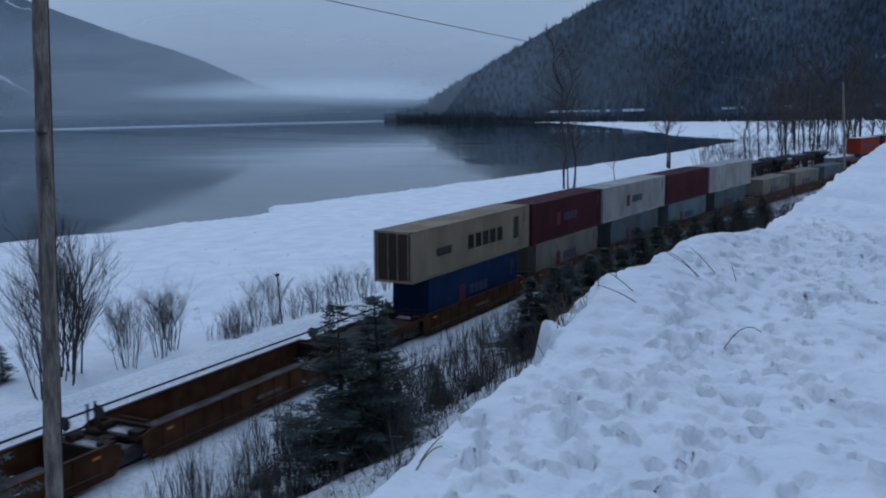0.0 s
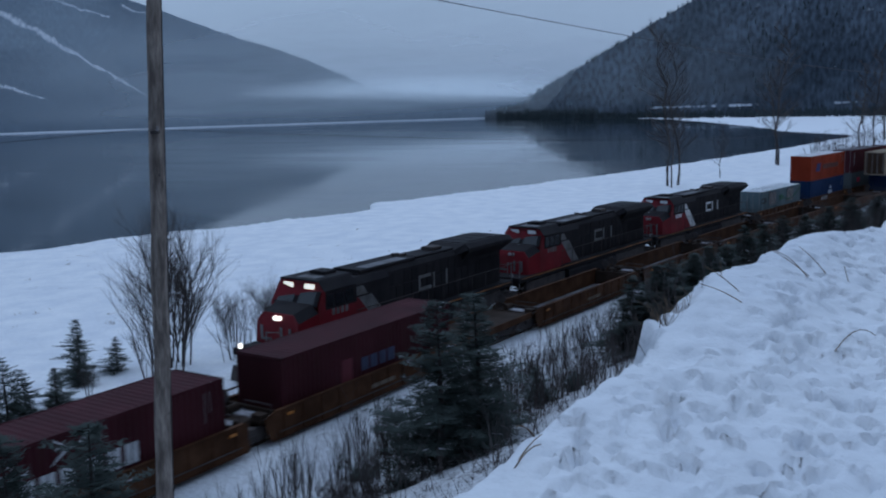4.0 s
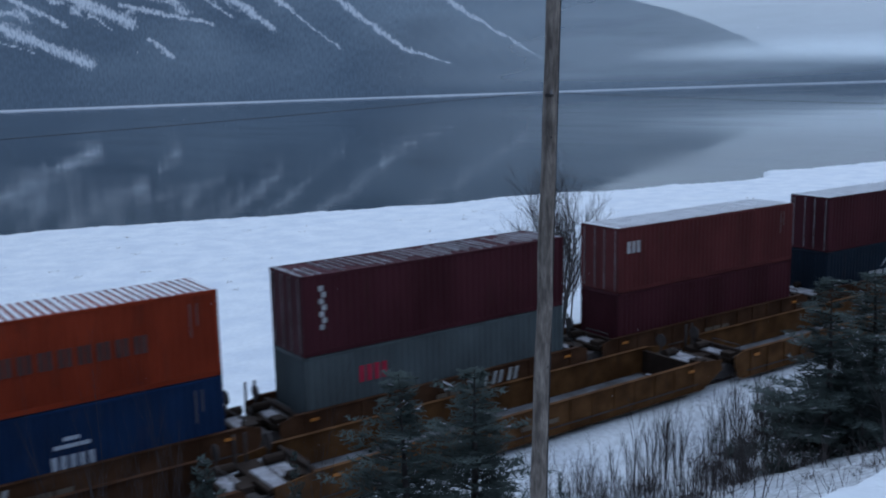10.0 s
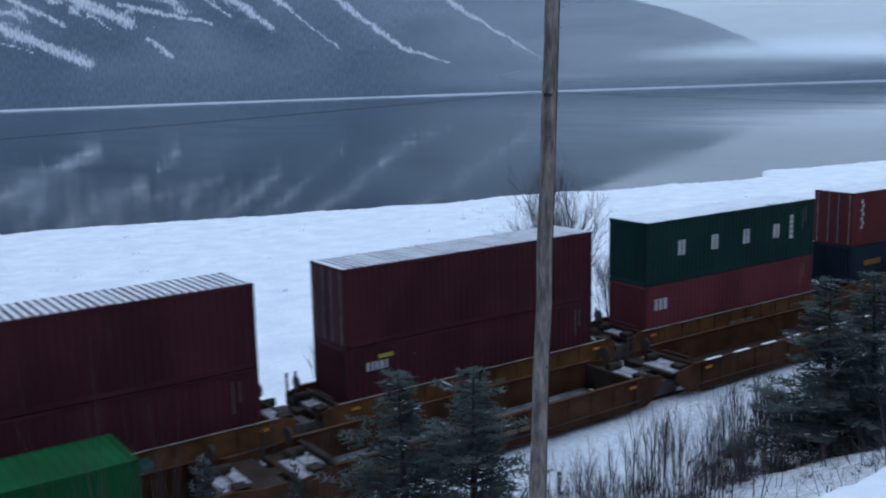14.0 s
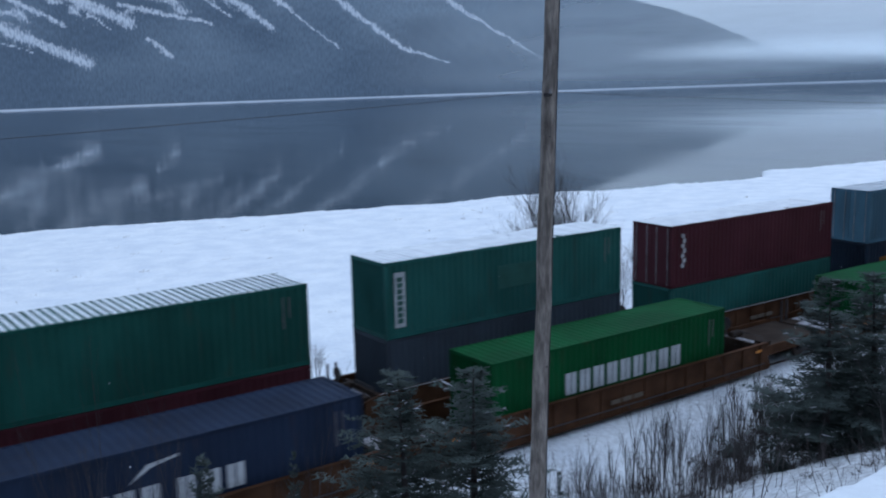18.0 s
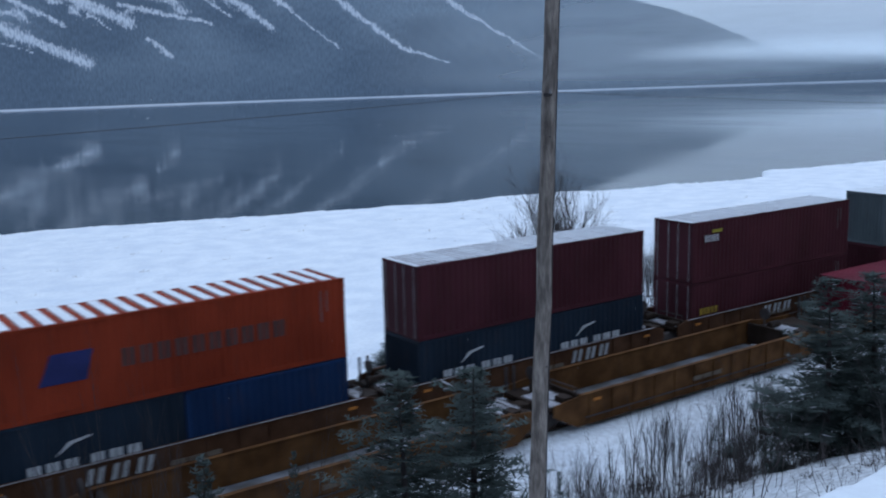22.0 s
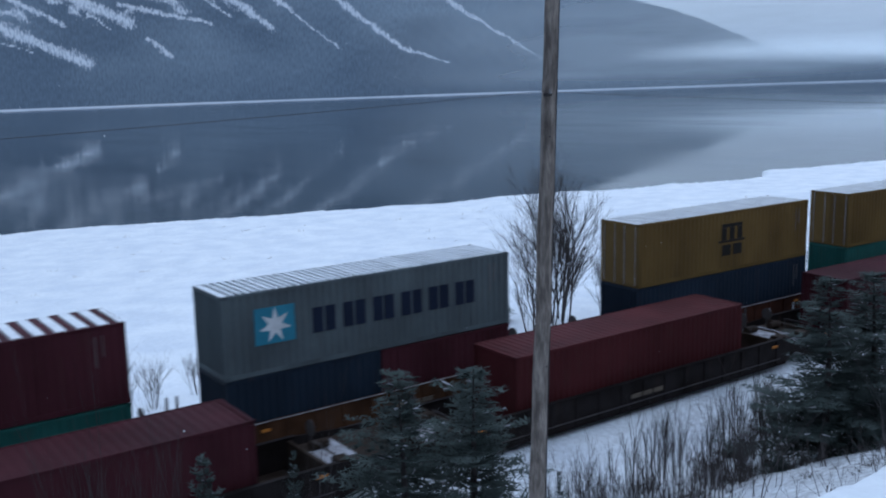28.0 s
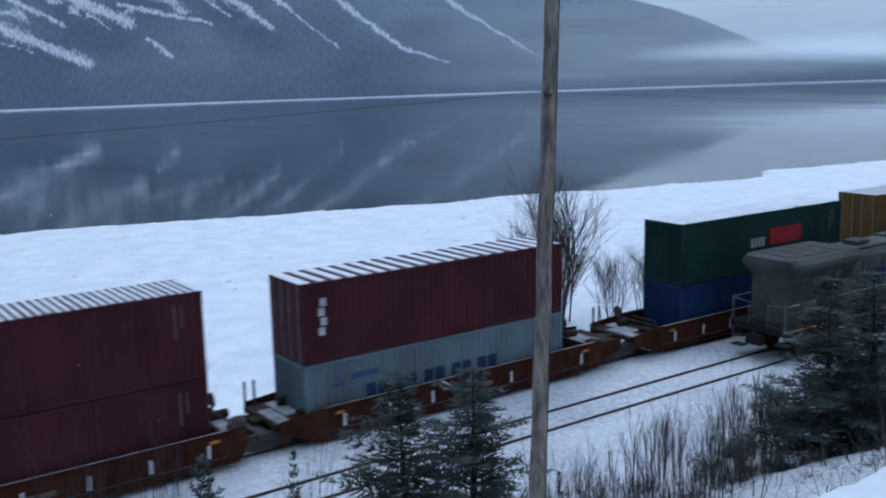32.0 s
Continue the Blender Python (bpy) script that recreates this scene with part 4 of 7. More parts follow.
# brush and weeds on the slope below the camera
brush, grass = Geo(), Geo()
rnd = random.Random(7)
for k in range(2100):
    x, y = rnd.uniform(4, 64), 22.9 - 15 * rnd.random() ** 1.4
    if rnd.random() < 0.22:
        x, y = rnd.uniform(15, 44), rnd.uniform(16.5, 22.6)
    thick_ = float(rough(np.array([x]), np.array([y]), 2.6, 71, 2)[0])
    if rnd.random() > 0.12 + 2.4 * thick_:
        continue
    z = hz(x, y)
    tall = rnd.uniform(0.35, 1.5) * (1.5 if rnd.random() < 0.2 else 1)
    if x < 36 and rnd.random() < 0.5:
        # a low tangle of broken twigs
        for j in range(7):
            d = Vector((rnd.uniform(-1.2, 1.2), rnd.uniform(-1.2, 1.2), rnd.uniform(0.25, 1))).normalized()
            grow(brush, rnd, Vector((x + rnd.uniform(-.14, .14), y + rnd.uniform(-.14, .14), z - 0.05)), d, rnd.uniform(0.15, 0.42), rnd.uniform(0.006, 0.013), 1, 0.9, 4, 0.1)
        continue
    for j in range(rnd.randint(1, 3)):
        d = Vector((rnd.uniform(-0.3, 0.3), rnd.uniform(-0.3, 0.3), 1)).normalized()
        grow(brush, rnd, Vector((x + rnd.uniform(-.25, .25), y + rnd.uniform(-.25, .25), z - 0.12)), d, tall * rnd.uniform(0.4, 1.0), rnd.uniform(0.009, 0.019), 2, 0.62, 3, 0.22)
# dark heaps of fallen twigs at the foot of the shrubs
for cx, cy, size in ((22.6, 20.9, 0.5), (24.0, 20.6, 0.4), (25.9, 21.0, 0.5), (26.8, 20.0, 0.45), (27.6, 21.3, 0.6), (28.6, 20.6, 0.4), (29.8, 22.0, 0.6), (30.6, 21.5, 0.7), (25.0, 19.2, 0.4), (33.5, 21.6, 0.7)):
    for j in range(46):
        x, y = cx + rnd.gauss(0, 0.5) * size, cy + rnd.gauss(0, 0.5) * size
        d = Vector((rnd.uniform(-1, 1), rnd.uniform(-1, 1), rnd.uniform(0.1, 0.7))).normalized()
        grow(brush, rnd, Vector((x, y, hz(x, y) - 0.03)), d, rnd.uniform(0.2, 0.5) * (0.6 + size), rnd.uniform(0.008, 0.016), 1, 0.9, 4, 0.1)
for k in range(70):
    x, y = rnd.uniform(16.5, 31.0), rnd.uniform(16.2, 20.6)
    z, tall = hz(x, y), rnd.uniform(0.5, 1.8)
    for j in range(3):
        d = Vector((rnd.uniform(-0.25, 0.25), rnd.uniform(-0.25, 0.25), 1)).normalized()
        grow(brush, rnd, Vector((x + rnd.uniform(-.3, .3), y + rnd.uniform(-.3, .3), z - 0.05)), d, tall * rnd.uniform(0.5, 1.0), rnd.uniform(0.008, 0.014), 1, 0.5, 4, 0.2)
for k in range(210):
    x = 50 + 62 * rnd.random() ** 1.5
    y = 41.6 - 0.00055 * (x - 25) ** 2 + rnd.uniform(-1.2, 1.0)
    z, tall = hz(x, y), rnd.uniform(0.5, 1.7)
    for j in range(4):
        d = Vector((rnd.uniform(-0.35, 0.35), rnd.uniform(-0.35, 0.35), 1)).normalized()
        grow(brush, rnd, Vector((x + rnd.uniform(-.4, .4), y + rnd.uniform(-.4, .4), z - 0.05)), d, tall * rnd.uniform(0.5, 1.0), rnd.uniform(0.007, 0.014), 1, 0.6, 4, 0.15)
for k in range(620):
    x = rnd.uniform(34, 120)
    y = 22.6 - float(bend(np.array([x]))[0]) - 9.0 * rnd.random() ** 1.3
    z, tall = hz(x, y), rnd.uniform(0.8, 2.4) * (1.0 if x < 58 else 1.5)
    for j in range(3):
        d = Vector((rnd.uniform(-0.25, 0.25), rnd.uniform(-0.25, 0.25), 1)).normalized()
        grow(brush, rnd, Vector((x + rnd.uniform(-.7, .7), y + rnd.uniform(-.7, .7), z - 0.05)), d, tall * rnd.uniform(0.5, 1.0), rnd.uniform(0.012, 0.024), 1, 0.5, 4, 0.2)
for k in range(420):
    x = rnd.uniform(30, 115)
    y = 26.5 - float(bend(np.array([x]))[0]) - rnd.uniform(2.4, 4.6)
    z, tall = hz(x, y), rnd.uniform(0.35, 1.0)
    for j in range(3):
        d = Vector((rnd.uniform(-0.4, 0.4), rnd.uniform(-0.4, 0.4), 1)).normalized()
        grow(brush, rnd, Vector((x + rnd.uniform(-.6, .6), y + rnd.uniform(-.3, .3), z - 0.05)), d, tall * rnd.uniform(0.5, 1.0), rnd.uniform(0.01, 0.02), 1, 0.6, 4, 0.2)
part_brush = solid("brush", brush, TWIG, "thicket of thin leafless brush in snow", "brush", kind="stuff")
for x, y, tall, seed in [(18.2, 19.0, 3.0, 12), (19.6, 18.6, 2.7, 13), (20.4, 20.4, 2.4, 11), (22.4, 19.0, 2.8, 12), (24.6, 18.8, 3.0, 14), (17.0, 20.0, 1.9, 14), (21.6, 17.6, 2.2, 11), (26.0, 20.8, 3.0, 13), (23.8, 21.2, 2.6, 12), (33.0, 20.8, 2.8, 13), (36.0, 20.4, 3.0, 12), (45.0, 18.6, 2.8, 11), (48.0, 18.2, 2.8, 13), (21.0, 19.8, 2.6, 14), (23.2, 20.2, 3.4, 13), (25.0, 20.0, 3.2, 12), (27.4, 19.7, 3.6, 11), (8.6, 17.4, 4.2, 13), (5.0, 16.4, 5.0, 12), (3.9, 16.8, 4.8, 14), (7.3, 17.2, 4.3, 11), (19.0, 20.8, 2.2, 12), (29.0, 20.6, 3.2, 14),
                         (31.4, 20.2, 3.0, 12), (34.0, 19.6, 2.8, 11), (37.0, 19.8, 2.6, 13), (24.0, 18.2, 2.0, 14), (17.6, 18.4, 1.8, 11), (39.5, 19.2, 2.8, 12), (42.5, 19.0, 2.8, 14)]:
    bare_bush(x, y, tall, seed, 5, "leafless shrub on the snowy slope", "shrubs on the slope", width=0.7, thick=0.022, spread=0.42, lean=0.14)
rnd = random.Random(63)
for cx, cy, spread_, count, low_, high_ in ((21.7, 20.2, 0.8, 3, 1.4, 2.2), (23.5, 18.6, 0.8, 3, 1.2, 1.9), (25.6, 19.6, 0.7, 3, 1.4, 2.4), (19.6, 20.3, 1.0, 5, 1.3, 2.3), (30.5, 20.4, 1.2, 5, 1.5, 2.6), (35.0, 19.8, 1.4, 5, 1.4, 2.4)):
    for k in range(count):
        bare_bush(cx + rnd.uniform(-spread_, spread_), cy + rnd.uniform(-spread_, spread_), rnd.uniform(low_, high_), rnd.choice((11, 12, 13, 14)), 5, "leafless shrub on the snowy slope", "shrubs on the slope", width=0.85, thick=0.026, spread=0.55, lean=0.2, kids=5)
for x, y, tall, seed in [(22.5, 21.4, 3.0, 31), (22.9, 21.1, 2.4, 32), (21.9, 21.6, 1.9, 33), (24.0, 21.5, 2.9, 33), (24.4, 21.2, 2.6, 31), (24.2, 21.9, 2.3, 32), (26.2, 21.0, 1.7, 32), (28.0, 22.0, 2.3, 31), (29.2, 22.3, 2.4, 33), (29.9, 22.1, 2.7, 32),
                         (30.5, 22.3, 2.6, 31), (30.9, 21.9, 2.2, 33), (27.2, 19.8, 1.7, 33), (28.6, 19.6, 2.0, 31), (25.6, 18.6, 1.5, 32), (26.9, 18.0, 1.3, 33), (20.4, 21.8, 1.8, 31), (33.6, 21.6, 2.6, 32), (36.2, 21.0, 2.6, 33)]:
    bare_bush(x, y, tall, seed, 3, "upright leafless saplings with fine shoots on the slope", "shrubs on the slope", width=0.62, thick=0.05, spread=0.4, lean=0.1, kids=4)
for x, y, top_z, seed in [(4.3, 18.0, 6.5, 15), (4.95, 17.9, 5.9, 16), (5.5, 17.8, 5.7, 17), (5.95, 17.7, 5.9, 18), (3.6, 17.6, 6.0, 16), (8.9, 17.8, 5.0, 15), (14.9, 17.4, 3.6, 17)]:
    bare_bush(x, y, top_z - hz(x, y), seed, 4, "thin leafless willow shoots on the slope below", "shrubs on the slope", width=0.55, thick=0.012, spread=0.4, lean=0.12, kids=4)
for k in range(330):
    x = 4.0 + 10 * rnd.random() ** 1.4
    y = float(np.interp(x, [4, 5.6, 7.2, 8.8, 12.4, 13.4, 16], [2.45, 2.5, 2.62, 2.7, 2.6, 2.1, 2.0])) + rnd.uniform(0.05, 0.9)
    z = hz(x, y)
    ln = rnd.uniform(0.2, 0.7)
    d = Vector((rnd.uniform(-.45, .45), rnd.uniform(-.3, .5), 1)).normalized()
    grow(grass, rnd, Vector((x, y, z - 0.03)), d, ln, 0.0035, 1, 0.6, 3)
solid("weeds", grass, TWIG, "dry weed stalks along the edge of the snowbank", "weeds", kind="stuff")


def stalk(points, r, label):
    return solid("dry_stalk", Geo().pipe(points, r, r * 0.6), GRASS, label, "stalk", "dry stalks in the snowbank")


def stalk_on(x0, y0, x1, y1, lift, arch, r=0.005):
    """A stalk from its root in the snow to a tip above another place; arch: how far its middle bows up."""
    a, tip = Vector((x0, y0, hz(x0, y0) - 0.02)), Vector((x1, y1, hz(x1, y1) + lift))
    pts = [a.lerp(tip, k / 6) + Vector((0, 0, arch * 4 * (k / 6) * (1 - k / 6))) for k in range(7)]
    return stalk(pts, r, "bent dry stalk poking out of the snow")


for row in [(4.24, 2.3, 4.55, 2.28, 0.06, 0.04), (4.33, 2.33, 4.72, 2.36, 0.03, 0.02), (4.78, 2.42, 4.6, 2.46, 0.2, 0.03), (8.6, 2.3, 8.3, 2.55, 0.28, 0.02), (8.3, 2.2, 8.05, 2.5, 0.22, 0.02),
            (7.65, 1.35, 8.5, 1.15, 0.0, 0.13), (9.9, 2.0, 9.5, 2.25, 0.22, 0.05), (10.0, 2.0, 9.6, 2.3, 0.2, 0.02), (10.2, 1.9, 10.4, 2.2, 0.22, 0.02), (9.0, 2.6, 9.02, 2.62, 0.16, 0.0), (10.3, 1.7, 10.3, 1.75, 0.14, 0.0),
            (7.6, 3.0, 7.4, 3.1, 0.26, 0.05), (6.6, 2.98, 6.55, 3.05, 0.3, 0.02), (6.62, 2.98, 6.7, 3.1, 0.24, 0.02), (13.4, 2.4, 13.1, 2.6, 0.3, 0.05), (13.7, 2.3, 13.9, 2.6, 0.35, 0.05), (12.6, 2.5, 12.6, 2.6, 0.2, 0.0), (5.2, 2.5, 5.05, 2.6, 0.3, 0.03)]:
    stalk_on(*row)
tuft = Geo()
rnd = random.Random(31)
for k in range(70):
    x, y = 8.5 + rnd.uniform(-0.4, 0.3), 2.95 + rnd.uniform(-0.15, 0.12)
    if k > 52:
        x, y = 7.4 + rnd.uniform(-0.07, 0.07), 2.95 + rnd.uniform(-0.06, 0.06)
    a = Vector((x, y, hz(x, y) - 0.02))
    d = Vector((rnd.uniform(-0.6, 0.6), rnd.uniform(-0.6, 0.6), 1)).normalized() * rnd.uniform(0.12, 0.32)
    tuft.pipe([a, a + d * 0.6, a + d + Vector((d.x, d.y, -0.3 * d.length)) * 0.4], 0.0035, 0.0015, 3)
solid("grass_tuft", tuft, GRASS, "tuft of dead brown grass on the snowbank", "grass", kind="stuff")

# woods across the bay
woods = Geo()
rnd = random.Random(9)


def cone_tree(g, x, y, z, tall, wide):
    n_r = 5
    a0 = rnd.random() * 6
    for lo, hi, w in ((0.05, 0.62, 1.0), (0.4, 1.0, 0.62)):
        ring = [(x + wide * w * rnd.uniform(0.75, 1.2) * math.cos(a0 + 6.283 * i / n_r), y + wide * w * rnd.uniform(0.75, 1.2) * math.sin(a0 + 6.283 * i / n_r), z + tall * lo) for i in range(n_r)]
        g.add(ring + [(x, y, z + tall * hi)], [(i, (i + 1) % n_r, n_r) for i in range(n_r)])


for k in range(3400):
    az = rnd.uniform(61.2, 91)
    base_r = float(np.interp(az, [60, 66, 72, 80, 90, 125], [1850, 1500, 1250, 1080, 980, 900]))
    if rnd.random() < 0.72:
        r = base_r * rnd.uniform(0.86, 1.0)
        z = -4.0
        tall = rnd.uniform(4, 10) if az > 67 else rnd.uniform(7, 17)
        if az > 70 and rnd.random() < 0.35:
            continue
    else:
        up = rnd.uniform(0, 260)
        e = float(np.tan(np.radians(np.interp(az, [60, 61.5, 62.6, 64.5, 66.1, 69, 71.3, 72.9, 80, 90], [-0.1, 0.05, 0.3, 1.5, 2.3, 3.95, 5.15, 6.0, 9.5, 12]))))
        top = max((e * base_r + 16) / max(1 - e / 0.6, 0.3), 4.0)
        up = min(up, top)
        r, z, tall = base_r + up / 0.6, LAKE_Z + up - 3, rnd.uniform(5, 11)
    x, y = r * math.sin(radians(az)), r * math.cos(radians(az))
    cone_tree(woods, x, y, z, tall, tall * 0.17)
solid("far_woods", woods, FAR_FOREST, "dark conifer woods across the bay", "woods", kind="stuff")


# snow drifting down
flakes = Geo()
rnd = random.Random(5)
for k in range(1500):
    c, r = Vector((rnd.uniform(-12, 60), rnd.uniform(3, 34), rnd.uniform(-6, 62))), rnd.uniform(0.004, 0.010)
    flakes.add([c + Vector(q) * r for q in ((1, 0, 0), (-1, 0, 0), (0, 1, 0), (0, -1, 0), (0, 0, 1), (0, 0, -1))],
               [(0, 2, 4), (2, 1, 4), (1, 3, 4), (3, 0, 4), (2, 0, 5), (1, 2, 5), (3, 1, 5), (0, 3, 5)])
falling_snow = solid("falling_snow", flakes, SNOW_ROOF, "sparse snowflakes drifting down through the air", "snowflakes", kind="stuff")

flecks = Geo()
rnd = random.Random(19)
for k in range(130):
    x, y = rnd.uniform(0, 110), rnd.uniform(46, 112)
    if y > 125 - 0.32 * x:
        continue
    z = hz(x, y)
    for j in range(rnd.randint(3, 9)):
        a = Vector((x + rnd.uniform(-0.45, 0.45), y + rnd.uniform(-0.2, 0.2), z - 0.02))
        d = Vector((rnd.uniform(-0.6, 0.6), rnd.uniform(-0.6, 0.6), 0.7)).normalized() * rnd.uniform(0.08, 0.3)
        flecks.pipe([a, a + d * 0.6, a + d], 0.014, 0.006, 3)
thicket = Geo()
for k in range(420):
    x = rnd.uniform(240, 440)
    y = x / math.tan(radians(rnd.uniform(78.5, 88.5)))
    z, tall = hz(x, y), rnd.uniform(1.2, 4.5)
    for j in range(3):
        d = Vector((rnd.uniform(-0.3, 0.3), rnd.uniform(-0.3, 0.3), 1)).normalized()
        grow(thicket, rnd, Vector((x + rnd.uniform(-1.5, 1.5), y + rnd.uniform(-1.5, 1.5), z - 0.1)), d, tall * rnd.uniform(0.6, 1.0), 0.05, 1, 0.5, 4, 0.1)
solid("shore_thicket", thicket, TWIG, "dark leafless thicket on the snowy shore of the bay", "brush", kind="stuff")
solid("marsh_grass", flecks, GRASS, "sparse dead grass poking through the snowy flats", "grass", kind="stuff")


# ---- containers ----
FT40, FT20, FT53, FT45, HI, STD, WIDE = 12.192, 6.058, 16.154, 13.716, 2.896, 2.591, 2.438


def corrugated(length, z0, z1, axis, at, out, pitch=0.278, deep=0.028):
    """A pressed steel wall along x (axis 'x') at y = at or along y at x = at, bulging towards out (+1 or -1)."""
    g = Geo()
    n_c = max(2, int(length / pitch))
    pitch = length / n_c
    line_pts = []
    for k in range(n_c):
        b = -length / 2 + k * pitch
        line_pts += [(b, 0.0), (b + pitch * 0.26, 0.0), (b + pitch * 0.5, -deep), (b + pitch * 0.76, -deep)]
    line_pts.append((length / 2, 0.0))
    v = []
    for u, d in line_pts:
        for z in (z0, z1):
            v.append((u, at + out * d, z) if axis == "x" else (at + out * d, u, z))
    f = []
    for k in range(len(line_pts) - 1):
        q = (2 * k, 2 * k + 2, 2 * k + 3, 2 * k + 1)
        f.append(q if (axis == "x") == (out < 0) else q[::-1])
    return g.add(v, f)


def roof_geo(length, h):
    g = Geo()
    n_c = int(length / 0.32)
    p = (length - 0.3) / n_c
    v, f = [], []
    for k in range(n_c + 1):
        x = -length / 2 + 0.15 + k * p
        for dx, z in ((0, h - 0.035), (p * 0.3, h - 0.035), (p * 0.42, h - 0.012), (p * 0.88, h - 0.012)):
            if k == n_c and dx > 0:
                continue
            v += [(x + dx, -WIDE / 2 + 0.06, z), (x + dx, WIDE / 2 - 0.06, z)]
    for k in range(len(v) // 2 - 1):
        f.append((2 * k, 2 * k + 2, 2 * k + 3, 2 * k + 1))
    return g.add(v, f)


def roof_snow(length, h, kind):
    """Snow on a roof: fine or coarse stripes in its grooves, a full sheet, or patches."""
    g = Geo()
    rnd = random.Random(len(kind) * 7 + int(length))
    pitch, share = {"fine": (0.27, 0.5), "coarse": (0.62, 0.52), "full": (0.32, 0.93), "patchy": (0.33, 0.2)}[kind]
    n_c = int((length - 0.3) / pitch)
    p = (length - 0.3) / n_c
    for k in range(n_c):
        x = -length / 2 + 0.15 + k * p
        y0, y1 = -WIDE / 2 + 0.07 + rnd.uniform(0, 0.1), WIDE / 2 - 0.07 - rnd.uniform(0, 0.05)
        w = share * rnd.uniform(0.9, 1.06)
        if kind == "patchy":
            if rnd.random() < 0.12:
                continue
            y0, y1 = y0 + rnd.uniform(0, 0.9) ** 2, y1 - rnd.uniform(0, 0.9) ** 2
            w *= rnd.uniform(0.5, 2.2)
        if kind == "full" and rnd.random() < 0.04:
            y0 += rnd.uniform(0.2, 1.2)
        g.box(x, x + p * w, y0, y1, h - 0.034, h + 0.012 + rnd.uniform(0, 0.008))
    g.box(-length / 2 + 0.03, -length / 2 + 0.15, -WIDE / 2 + 0.1, WIDE / 2 - 0.1, h - 0.03, h + 0.008)
    g.box(length / 2 - 0.15, length / 2 - 0.03, -WIDE / 2 + 0.1, WIDE / 2 - 0.1, h - 0.03, h + 0.008)
    return g


def bars(rects, lift=0.0):
    """Plain painted bars on the near side wall."""
    g = Geo()
    y = -WIDE / 2 - 0.002 - lift
    for x0, x1, z0, z1 in rects:
        g.box(x0, x1, y - 0.004, y + 0.03, z0, z1)
    return g


def word(x0, x1, z0, z1, n, gap=0.36):
    p = (x1 - x0) / n
    if p > 0.5:   # two strokes for each large sign
        return [(x0 + (i + a) * p, x0 + (i + a + 0.32) * p, z0, z1) for i in range(n) for a in (0.0, 0.4)]
    return [(x0 + i * p, x0 + i * p + p * (1 - gap), z0, z1) for i in range(n)]


def column(x, w, z0, z1, n):
    p = (z1 - z0) / n
    return [(x, x + w, z0 + i * p + p * 0.18, z0 + (i + 1) * p) for i in range(n)]


def star(cx, cz, r):
    g = Geo()
    y = -WIDE / 2 - 0.008
    ring = []
    for k in range(14):
        rr = r if k % 2 == 0 else r * 0.42
        a = math.pi / 2 + math.pi * k / 7
        ring.append((cx + rr * math.cos(a), cz + rr * math.sin(a)))
    return g.slab(ring, y - 0.004, y + 0.03)


NAVY_INK, INK, SKY_BLUE, LIGHT = (0.012, 0.018, 0.04), (0.02, 0.018, 0.016), (0.06, 0.24, 0.34), (0.52, 0.53, 0.55)


